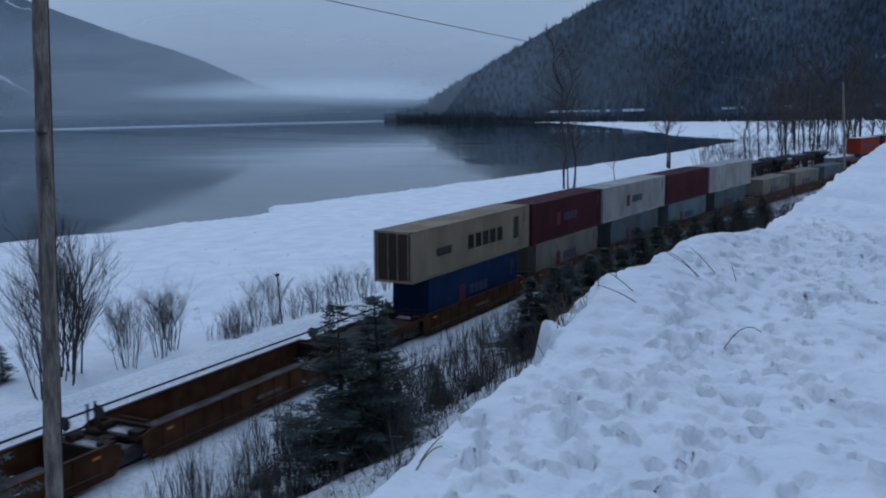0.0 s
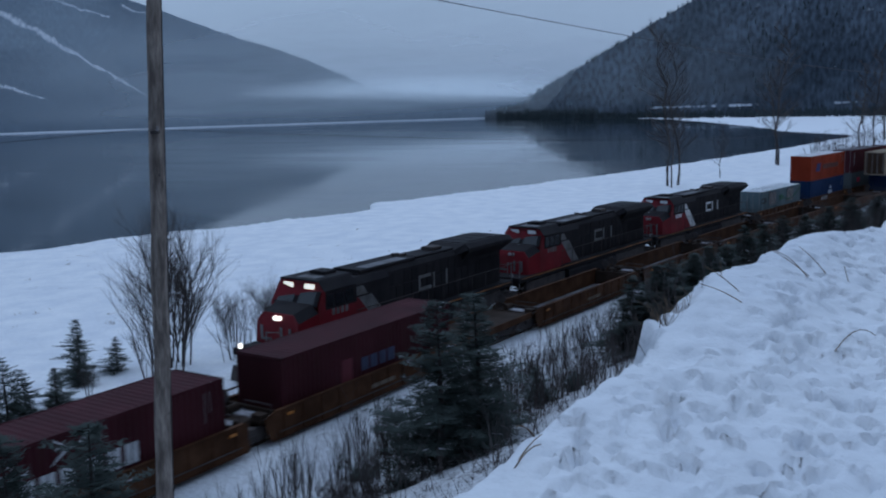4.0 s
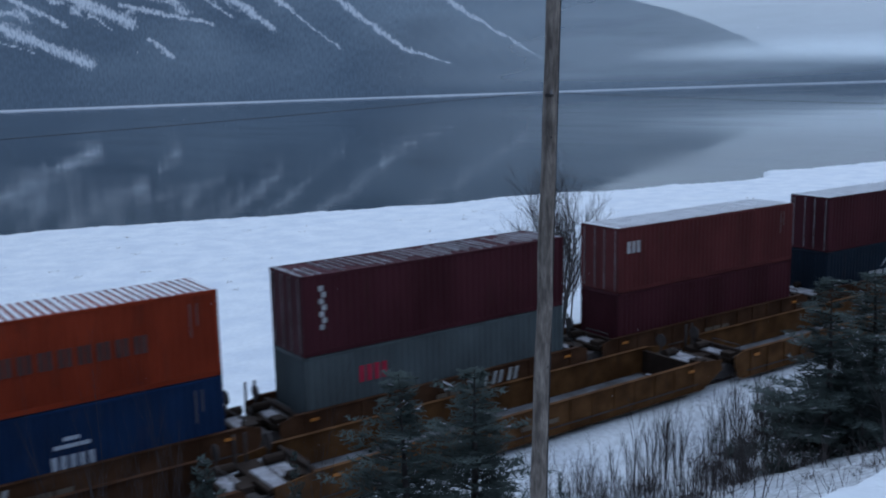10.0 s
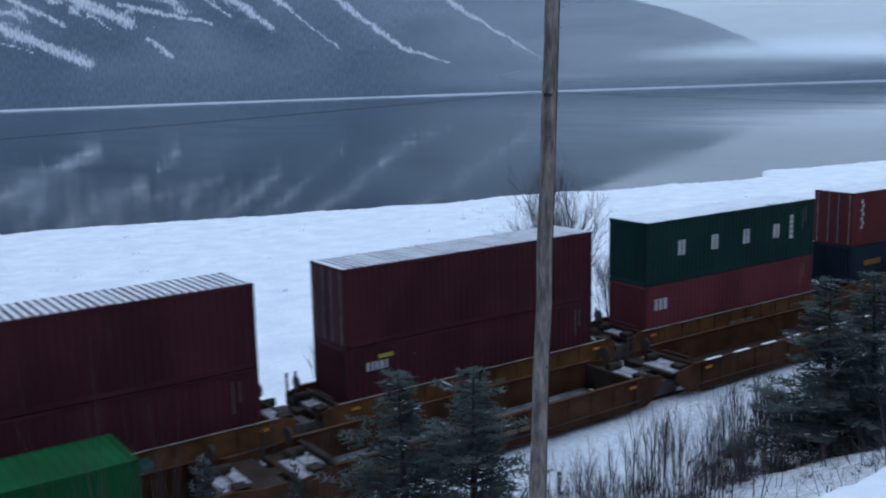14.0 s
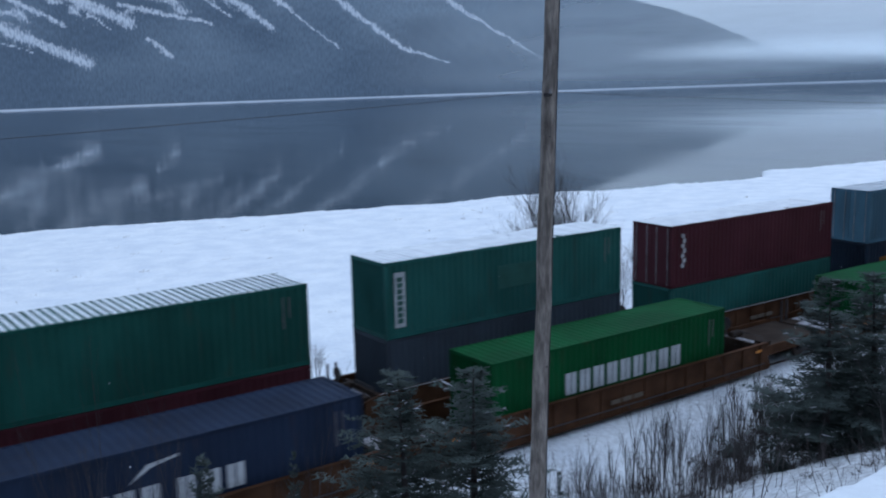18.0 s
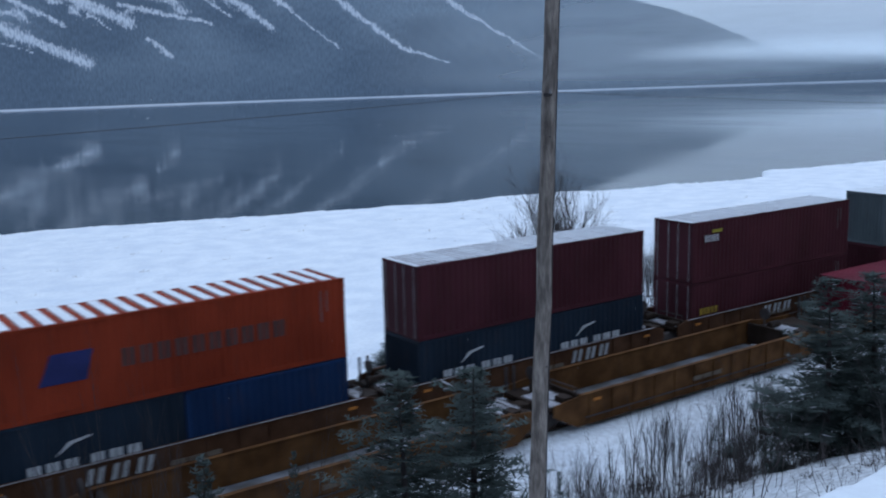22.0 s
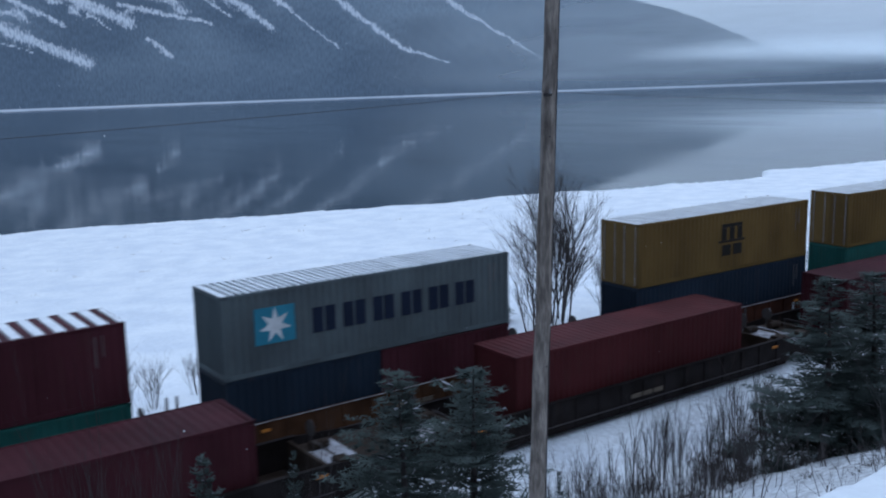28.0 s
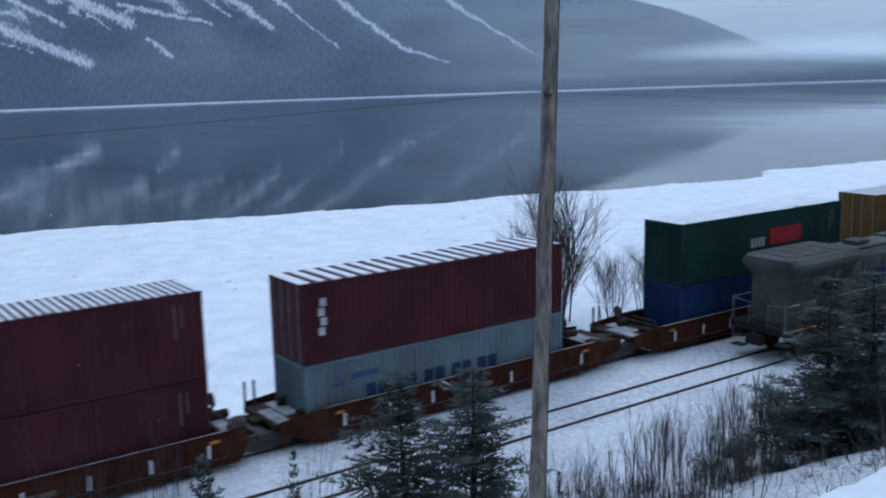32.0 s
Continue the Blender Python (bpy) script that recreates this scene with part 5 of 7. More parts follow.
def mark_parts(ob, mark, ln, h):
    """The signs painted on a container's near side, as plain shapes."""
    def put(name, rects, colour, label, lift=0.0):
        for q in rects:
            part(name, bars([q], lift), MARK, ob, label, colour=colour)

    if mark == "star_word":
        part("emblem", bars([(-4.95, -3.45, h * 0.36, h * 0.80)]), MARK, ob, "light blue square emblem", colour=SKY_BLUE)
        part("emblem_star", star(-4.2, h * 0.575, 0.62), MARK, ob, "white star", colour=(0.7, 0.72, 0.74))
        put("letter_bar", word(-2.75, 4.7, h * 0.39, h * 0.70, 6, 0.45), NAVY_INK, "large dark lettering")
    elif mark == "square_word":
        part("emblem", Geo().slab([(-4.4, h * 0.36), (-3.0, h * 0.36), (-2.75, h * 0.68), (-4.0, h * 0.68)], -WIDE / 2 - 0.006, -WIDE / 2 + 0.03), MARK, ob, "blue slanted square emblem", colour=(0.03, 0.035, 0.13))
        put("letter_bar", word(-1.9, 3.85, h * 0.42, h * 0.62, 10, 0.2), (0.10, 0.05, 0.045), "dark lettering")
    elif mark == "two_rows":
        put("letter_bar", [(-0.55 + 0.57 * i, -0.2 + 0.57 * i, h * 0.53, h * 0.735) for i in range(3)] + [(-0.55, 0.94, h * 0.74, h * 0.80), (-0.75, 1.15, h * 0.49, h * 0.525)] + [(-0.5, 0.12, h * 0.27, h * 0.45), (0.3, 0.92, h * 0.27, h * 0.45)], INK, "black emblem of two rows")
    elif mark == "white_word":
        x0, x1, z0, z1 = (-2.7, 3.6, h * 0.36, h * 0.64) if ln > 8 else (-1.9, 1.9, h * 0.42, h * 0.68)
        put("letter_bar", word(x0, x1, z0, z1, 9, 0.42), LIGHT, "large white lettering")
    elif mark in ("swoosh", "swoosh_high"):
        up = h * 0.13 if mark == "swoosh_high" else 0.0
        k, x0 = (1.0, -2.3) if ln > 8 else (0.78, -1.9)
        put("letter_bar", word(x0, x0 + 2.1 * k, h * 0.24 + up, h * 0.48 + up, 3) + word(x0 + 2.4 * k, x0 + 4.6 * k, h * 0.24 + up, h * 0.48 + up, 3), LIGHT, "white lettering")
        part("emblem", Geo().slab([(x0 + 1.1 * k, h * 0.54 + up), (x0 + 1.7 * k, h * 0.655 + up), (x0 + 2.5 * k, h * 0.71 + up), (x0 + 2.5 * k, h * 0.73 + up), (x0 + 1.6 * k, h * 0.69 + up)], -WIDE / 2 - 0.006, -WIDE / 2 + 0.03), MARK, ob, "white swoosh", colour=LIGHT)
    elif mark == "wide_word":
        put("letter_bar", word(-3.6, 2.9, h * 0.32, h * 0.56, 5, 0.45), (0.025, 0.04, 0.1), "wide-spaced dark blue lettering")
        put("emblem", [(-5.0, -4.5, h * 0.62, h * 0.66), (-4.8, -4.7, h * 0.62, h * 0.8), (-4.2, -3.0, h * 0.68, h * 0.76)], (0.06, 0.09, 0.2), "small dark emblem")
    elif mark == "four_letters":
        put("letter_bar", [(-4.1 + i * 2.3 + a, -3.92 + i * 2.3 + a, h * 0.42, h * 0.66) for i in range(4) for a in (0.0, 0.26)] + column(4.1, 0.26, h * 0.35, h * 0.78, 5), LIGHT, "spaced white lettering")
    elif mark == "column":
        put("letter_bar", [(x_ + 0.1 * (i_ % 2), x_ + 0.1 * (i_ % 2) + 0.17, z0_, z1_) for i_, (x_, _, z0_, z1_) in enumerate(column(-ln / 2 + 0.68, 0.26, h * 0.3, h * 0.86, 7))], LIGHT, "white lettering set upright")
    elif mark == "three_column":
        put("letter_bar", [(x_ + 0.08 * (i_ % 2), x_ + 0.08 * (i_ % 2) + 0.24, z0_, z1_) for i_, (x_, _, z0_, z1_) in enumerate(column(-ln / 2 + 0.66, 0.3, h * 0.32, h * 0.8, 4))], LIGHT, "white lettering set upright")
    elif mark == "panel":
        put("sign_panel", [(-ln / 2 + 0.7, -ln / 2 + 1.05, h * 0.2, h * 0.86)], LIGHT, "white upright panel")
        put("letter_bar", column(-ln / 2 + 0.79, 0.17, h * 0.24, h * 0.8, 8), (0.05, 0.12, 0.1), "dark lettering set upright", 0.006)
    elif mark == "band":
        put("paint_patch", [(-3.1, 2.8, h * 0.36, h * 0.66)], (0.03, 0.085, 0.14), "dark blue painted-over band")
    elif mark == "panel_patch":
        put("sign_panel", [(-ln / 2 + 0.4, -ln / 2 + 0.86, h * 0.14, h * 0.86)], LIGHT, "white upright panel")
        put("letter_bar", column(-ln / 2 + 0.5, 0.25, h * 0.18, h * 0.8, 8), (0.05, 0.12, 0.1), "dark lettering set upright", 0.006)
        put("paint_patch", [(-0.8, 2.1, h * 0.4, h * 0.72)], (0.03, 0.09, 0.075), "darker painted-over patch")
    elif mark == "corner_letters":
        put("letter_bar", word(-ln / 2 + 0.5, -ln / 2 + 1.4, h * 0.60, h * 0.78, 3), LIGHT, "white lettering near the end")
    elif mark == "corner_sign":
        put("emblem", [(-ln / 2 + 1.35, -ln / 2 + 2.0, h * 0.80, h * 0.85)], (0.36, 0.33, 0.04), "small yellow sign")
        put("letter_bar", word(-ln / 2 + 0.85, -ln / 2 + 1.85, h * 0.66, h * 0.77, 5, 0.45), LIGHT, "small white lettering")
    elif mark == "yellow_letters":
        put("letter_bar", word(-ln / 2 + 0.55, -ln / 2 + 2.1, h * 0.68, h * 0.84, 5) if ln < 8 else word(-ln / 2 + 0.6, -ln / 2 + 1.9, h * 0.4, h * 0.52, 5), (0.32, 0.22, 0.03), "small yellow lettering")
    elif mark == "big_low":
        put("letter_bar", word(-1.0, 1.2, h * 0.14, h * 0.46, 3, 0.12), LIGHT, "white lettering")
        put("emblem", [(-0.9, 1.5, h * 0.56, h * 0.62)], (0.4, 0.03, 0.05), "red bar emblem")
    elif mark == "round_small":
        put("letter_bar", word(0.5, 1.9, h * 0.32, h * 0.48, 5), (0.5, 0.55, 0.65), "pale lettering")
        put("emblem", [(0.6, 1.7, h * 0.56, h * 0.6), (0.9, 1.4, h * 0.64, h * 0.68)], (0.5, 0.55, 0.65), "pale emblem")
    elif mark == "red_letters":
        put("letter_bar", word(-3.9, -2.6, h * 0.55, h * 0.76, 4), (0.45, 0.03, 0.07), "red lettering")
    elif mark == "red_stripe":
        put("emblem", [(0.2, 2.7, h * 0.42, h * 0.70)], (0.3, 0.02, 0.03), "red stripe")
        put("letter_bar", word(-1.2, -0.1, h * 0.42, h * 0.58, 4), (0.3, 0.34, 0.36), "pale lettering")
    elif mark == "script":
        put("letter_bar", [(-0.6, 0.0, h * 0.3, h * 0.8), (0.2, 0.9, h * 0.42, h * 0.62), (1.1, 1.8, h * 0.42, h * 0.7), (2.0, 3.6, h * 0.44, h * 0.6)], LIGHT, "white script lettering")
        put("emblem", [(-2.3, -1.5, h * 0.45, h * 0.66)], (0.6, 0.5, 0.5), "small emblem")
    elif mark == "orange_chip":
        put("emblem", [(-4.9, -3.4, h * 0.6, h * 0.7)], (0.22, 0.1, 0.02), "small orange emblem")
    elif mark == "name_large":
        put("letter_bar", word(-1.2, 4.0, h * 0.36, h * 0.66, 5, 0.14), INK, "large black lettering")
        put("emblem", [(-5.2, -3.4, h * 0.4, h * 0.56), (5.5, 6.3, h * 0.3, h * 0.8)], (0.05, 0.045, 0.04), "dark worn emblem")
    elif mark == "small_logo":
        put("letter_bar", word(-1.0, 1.6, h * 0.4, h * 0.6, 4), (0.06, 0.07, 0.12), "small dark lettering")
        put("emblem", [(-2.4, -1.7, h * 0.32, h * 0.66)], (0.12, 0.03, 0.04), "small dark emblem")
    # small marks in the far upper corner, and a placard
    if ln > 8:
        part("id_mark", lambda: bars([(ln / 2 - 0.98, ln / 2 - 0.94, h * 0.5, h * 0.88), (ln / 2 - 0.74, ln / 2 - 0.71, h * 0.62, h * 0.88)]), MARK, ob, "small pale marks near the end", key=f"idm{ln}{h}", colour=(0.16, 0.14, 0.14))


def container(name, ln, h, colour, mark, snow, doors_left, label, group):
    ob = thing(name, label, "container", group)
    w, k = WIDE / 2, f"{ln}{h}"
    c = dict(colour=colour)
    for sg in (-1, 1):
        part("side_wall", lambda: corrugated(ln - 0.3, 0.16, h - 0.1, "x", sg * (w - 0.012), sg), PAINT, ob, key=f"sw{k}{sg}", **c)
        part("top_rail", lambda: Geo().box(-ln / 2 + 0.15, ln / 2 - 0.15, sg * w - 0.06 * (sg > 0), sg * w + 0.06 * (sg < 0), h - 0.11, h - 0.005), PAINT, ob, key=f"tr{k}{sg}", **c)
        part("bottom_rail", lambda: Geo().box(-ln / 2 + 0.15, ln / 2 - 0.15, sg * w - 0.05 * (sg > 0), sg * w + 0.05 * (sg < 0), 0.01, 0.17), PAINT, ob, key=f"br{k}{sg}", **c)
    ends = (-1, 1) if doors_left else (1, -1)
    de, fe = ends[0], ends[1]
    part("front_wall", lambda: corrugated(WIDE - 0.2, 0.15, h - 0.13, "y", fe * (ln / 2 - 0.02), fe, 0.2, 0.06), PAINT, ob, key=f"fw{k}{fe}", **c)
    for sg in (-1, 1):
        def leaf():
            g = Geo().box(de * ln / 2 - 0.07 * (de > 0), de * ln / 2 - 0.02 * (de > 0) + 0.07 * (de < 0) - 0.0, min(sg * 0.01, sg * (w - 0.1)), max(sg * 0.01, sg * (w - 0.1)), 0.15, h - 0.13)
            for i in range(4):
                z = 0.3 + i * (h - 0.55) / 4
                x = de * (ln / 2 - 0.015)
                g.box(min(x, x - de * 0.04), max(x, x - de * 0.04), min(sg * 0.1, sg * 1.05), max(sg * 0.1, sg * 1.05), z, z + (h - 0.55) / 4 - 0.12)
            return g
        part("door", leaf, PAINT, ob, key=f"dr{k}{de}{sg}", **c)
        for y in (0.3, 0.98):
            part("locking_bar", lambda: Geo().tube((de * (ln / 2 + 0.012), sg * y, 0.1), (de * (ln / 2 + 0.012), sg * y, h - 0.1), 0.022, 0.022, 6), GALV, ob, key=f"lb{k}{de}{sg}{y}")
    for ex in (-1, 1):
        part("header", lambda: Geo().box(ex * ln / 2 - 0.12 * (ex > 0), ex * ln / 2 + 0.12 * (ex < 0), -w + 0.15, w - 0.15, h - 0.14, h - 0.004), PAINT, ob, key=f"hd{k}{ex}", **c)
        part("sill", lambda: Geo().box(ex * ln / 2 - 0.12 * (ex > 0), ex * ln / 2 + 0.12 * (ex < 0), -w + 0.15, w - 0.15, 0.01, 0.16), PAINT, ob, key=f"sl{k}{ex}", **c)
        for sg in (-1, 1):
            part("corner_post", lambda: Geo().box(ex * ln / 2 - 0.15 * (ex > 0), ex * ln / 2 + 0.15 * (ex < 0), sg * w - 0.12 * (sg > 0), sg * w + 0.12 * (sg < 0), 0.1, h - 0.1, 0.012), PAINT, ob, key=f"cp{k}{ex}{sg}", **c)
            for z0 in (0.0, h - 0.118):
                part("corner_casting", lambda: Geo().box(ex * (ln / 2 + 0.004) - 0.178 * (ex > 0), ex * (ln / 2 + 0.004) + 0.178 * (ex < 0), sg * (w + 0.004) - 0.162 * (sg > 0), sg * (w + 0.004) + 0.162 * (sg < 0), z0, z0 + 0.118, 0.012), PAINT, ob,
                     key=f"cc{k}{ex}{sg}{z0}", colour=tuple(q * 0.75 for q in colour))
    part("roof", lambda: roof_geo(ln, h), PAINT, ob, key=f"rf{k}", **c)
    part("floor", lambda: Geo().box(-ln / 2 + 0.13, ln / 2 - 0.13, -w + 0.05, w - 0.05, 0.08, 0.15), STEEL, ob, key=f"fl{k}")
    if snow:
        tagged(part("snow", lambda: roof_snow(ln, h, snow), FROST if snow == "patchy" else SNOW_ROOF, ob, "snow lying in the grooves of the roof", key=f"sn{k}{snow}"), kind="stuff")
    if mark:
        mark_parts(ob, mark, ln, h)
    return ob


# ---- well cars ----
OCHRE, BROWN, DARK, RED_BROWN = (0.122, 0.06, 0.022), (0.08, 0.039, 0.02), (0.04, 0.029, 0.023), (0.06, 0.021, 0.012)


def truck_geo(x):
    g = Geo()
    for sg in (-1, 1):
        ring = [(x - 1.25, 0.36), (x - 1.1, 0.62), (x - 0.45, 0.78), (x + 0.45, 0.78), (x + 1.1, 0.62), (x + 1.25, 0.36), (x + 0.95, 0.34), (x + 0.4, 0.2), (x - 0.4, 0.2), (x - 0.95, 0.34)]
        g.slab(ring, sg * 1.0 - 0.07, sg * 1.0 + 0.07)
        for k in (-0.22, 0, 0.22):
            g.tube((x + k, sg * 1.0, 0.3), (x + k, sg * 1.0, 0.62), 0.07, 0.07, 8)
    g.box(x - 0.2, x + 0.2, -1.15, 1.15, 0.5, 0.8, 0.04)
    return g


def bogie(ob, x):
    t = part("bogie", truck_geo(x), STEEL, ob, "dark steel bogie")
    for dx in (-0.88, 0.88):
        for sg in (-1, 1):
            def wheel():
                g = Geo()
                g.tube((x + dx, sg * 0.70, 0.42), (x + dx, sg * 0.80, 0.42), 0.42, 0.42, 20)
                g.tube((x + dx, sg * 0.66, 0.42), (x + dx, sg * 0.70, 0.42), 0.445, 0.445, 20)
                g.tube((x + dx, sg * 0.80, 0.42), (x + dx, sg * 0.90, 0.42), 0.16, 0.12, 12)
                return g
            part("wheel", wheel, RAIL, t, key=f"wh{round(x + dx, 2)}{sg}")


def well_car(lu, well, colour, label, group, snow_floor=True, graffiti=None, posts=True, dashes=False, frosted=False, sign=None):
    """One well of a container car; lu: from coupling to coupling; well: the length inside."""
    ob = thing("well_car", label, "rail car", group)
    k = f"{lu:.2f}{well:.2f}"
    c = dict(colour=colour)
    hw = well / 2 + 0.25
    for sg in (-1, 1):
        def sill():
            g = Geo()
            y = sg * 1.43
            e = lu / 2 - 0.45
            ring = [(-e, 0.72), (-hw - 0.5, 0.18), (hw + 0.5, 0.18), (e, 0.72), (e, 1.14), (hw + 0.3, 1.27), (-hw - 0.3, 1.27), (-e, 1.14)]
            g.slab(ring, y - 0.025, y + 0.025)
            g.box(-hw - 0.2, hw + 0.2, y - 0.085, y + 0.085, 1.272, 1.31)
            g.box(-hw - 0.4, hw + 0.4, y - 0.075, y + 0.075, 0.14, 0.178)
            n_r = int(well / 1.1)
            for i in range(n_r + 1):
                x = -well / 2 + i * well / n_r
                a, b = sorted((y + sg * 0.025, y + sg * 0.075))
                g.box(x - 0.04, x + 0.04, a, b, 0.18, 1.27)
            return g
        part("side_sill", sill, CAR_PAINT, ob, key=f"sill{k}{sg}", **c)
        if snow_floor and dashes:
            n_d = 9
            for i in range(n_d):
                x0 = -hw + 0.5 + i * (2 * hw - 1.2) / n_d
                x1 = x0 + (2 * hw - 1.2) / n_d * 0.5
                if sg > 0:
                    continue
                part("sill_snow", lambda: Geo().box(x0, x1, sg * 1.43 - 0.075, sg * 1.43 + 0.06, 1.31, 1.33), SNOW_ROOF, ob, "line of snow on the sill", key=f"sns{k}{sg}{dashes}{i}")
    if frosted:
        part("sill_snow", lambda: Geo().box(-hw - 0.1, hw + 0.1, -1.51, -1.45, 1.31, 1.322), FROST, ob, "thin line of snow on the sill", key=f"fs{k}")
    part("floor", lambda: Geo().box(-well / 2, well / 2, -1.40, 1.40, 0.2, 0.26), CAR_PAINT, ob, key=f"wf{k}", colour=DARK)
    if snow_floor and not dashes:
        part("floor_snow", lambda: Geo().box(-well / 2 + 0.2, well / 2 - 0.2, -1.3, 1.3, 0.26, 0.29), dark_snow, ob, "dark grey snow on the floor of the well", key=f"ws{k}")
    for ex in (-1, 1):
        def deck():
            g = Geo()
            x0, x1 = sorted((ex * hw, ex * (lu / 2 - 0.35)))
            g.box(x0, x1, -1.25, 1.25, 0.88, 1.02)
            xa, xb = sorted((ex * (hw - 0.12), ex * (hw + 0.02)))
            g.box(xa, xb, -1.40, 1.40, 0.26, 1.2)
            xa, xb = sorted((ex * (lu / 2 - 0.9), ex * (lu / 2)))
            g.box(xa, xb, -0.28, 0.28, 0.72, 0.98)
            xa, xb = sorted((ex * (hw + 0.35), ex * (hw + 0.8)))
            g.box(xa, xb, -1.2, -0.7, 1.02, 1.22)
            g.tube((ex * (hw + 0.25), 0.5, 1.2), (ex * (hw + 0.9), 0.5, 1.2), 0.16, 0.16, 10)
            return g
        part("end_deck", deck, CAR_PAINT, ob, key=f"dk{k}{ex}", colour=DARK)
        part("brake_wheel", lambda: Geo().tube((ex * (hw + 0.5), 0.95, 1.62), (ex * (hw + 0.55), 0.95, 1.62), 0.27, 0.27, 14).tube((ex * (hw + 0.52), 0.95, 1.0), (ex * (hw + 0.52), 0.95, 1.62), 0.04, 0.04, 6), STEEL, ob, "dark brake wheel on its post", key=f"bw{k}{ex}")
        part("cross_rail", lambda: Geo().pipe([(ex * (hw + 0.2), -1.2, 1.02), (ex * (hw + 0.2), -1.2, 1.5), (ex * (hw + 0.2), 0.2, 1.5), (ex * (hw + 0.2), 0.2, 1.02)], 0.025), STEEL, ob, key=f"cr{k}{ex}")
        x0, x1 = sorted((ex * (hw + 0.02), ex * (lu / 2 - 0.4)))
        part("deck_snow", lambda: Geo().box(x0 + 0.12, min(x1 - 0.05, x0 + 0.62), -1.2, 0.42, 1.02, 1.06).box(x0 + 0.72, min(x1 - 0.05, x0 + 1.3), -0.6, 1.1, 1.02, 1.045), FROST, ob, "thin snow lying on the end deck", key=f"ds{k}{ex}")
    if posts:
        for dx in (0.35, 0.72):
            part("guide_post", lambda: Geo().box(-lu / 2 + dx, -lu / 2 + dx + 0.07, 1.12, 1.2, 1.0, 2.0, 0.01), STEEL, ob, key=f"gp{k}{dx}")
    if graffiti:
        for i in range(int(well * 0.7 / 0.8)):
            x = -well / 2 + 0.6 + i * 0.8
            part("graffiti_letter", lambda: Geo().slab([(x, 0.4), (x + 0.5, 0.35), (x + 0.68, 0.8), (x + 0.5, 1.12), (x + 0.1, 1.05), (x - 0.05, 0.7)], -1.53, -1.51), TEAL, ob, "teal graffiti letter", key=f"gf{k}{i}")
    if sign:
        for i in range(3):
            x = sign + 0.78 * i
            part("letter_bar", lambda: Geo().slab([(x, 0.66), (x + 0.17, 0.66), (x + 0.3, 1.16), (x + 0.13, 1.16)], -1.53, -1.502).slab([(x + 0.32, 0.66), (x + 0.49, 0.66), (x + 0.62, 1.16), (x + 0.45, 1.16)], -1.53, -1.502), MARK, ob, "slanted white bar", key=f"sg{i}{sign}", colour=(0.4, 0.4, 0.4))
    for i in range(3):
        part("reporting_mark", lambda: Geo().box(-0.7 + 0.6 * i, -0.2 + 0.6 * i, -1.53, -1.5, 0.62, 0.78), MARK, ob, "pale worn bar", key=f"rm{i}", colour=(0.15, 0.12, 0.09))
    for x in (-hw + 0.4, hw - 0.6):
        part("reflector", lambda: Geo().box(x, x + 0.34, -1.525, -1.505, 0.98, 1.08), ORANGE, ob, "small orange reflector", key=f"rfl{k}{x:.1f}")
    if colour == RED_BROWN:
        for i in range(7):
            x = -hw + 0.7 + i * (2 * hw - 1.4) / 6
            part("reflector_strip", lambda: Geo().box(x, x + 0.09, -1.53, -1.508, 0.5, 0.95), WHITE, ob, "upright white reflector strip", key=f"rs{k}{i}")
    part("brake_pipe", lambda: Geo().tube((-hw, -1.49, 0.42), (hw, -1.49, 0.42), 0.025, 0.025, 6), STEEL, ob, key=f"bk{k}")
    bogie(ob, -lu / 2)
    return ob


# Well-floor and locomotive-roof snow, with a far darker base colour than the ground's.
dark_snow = surface("dark_floor_snow", (0.15, 0.155, 0.175), (0.05, 0.046, 0.045), 0.9, 0.7, 0.02, fine_amount=0.3)


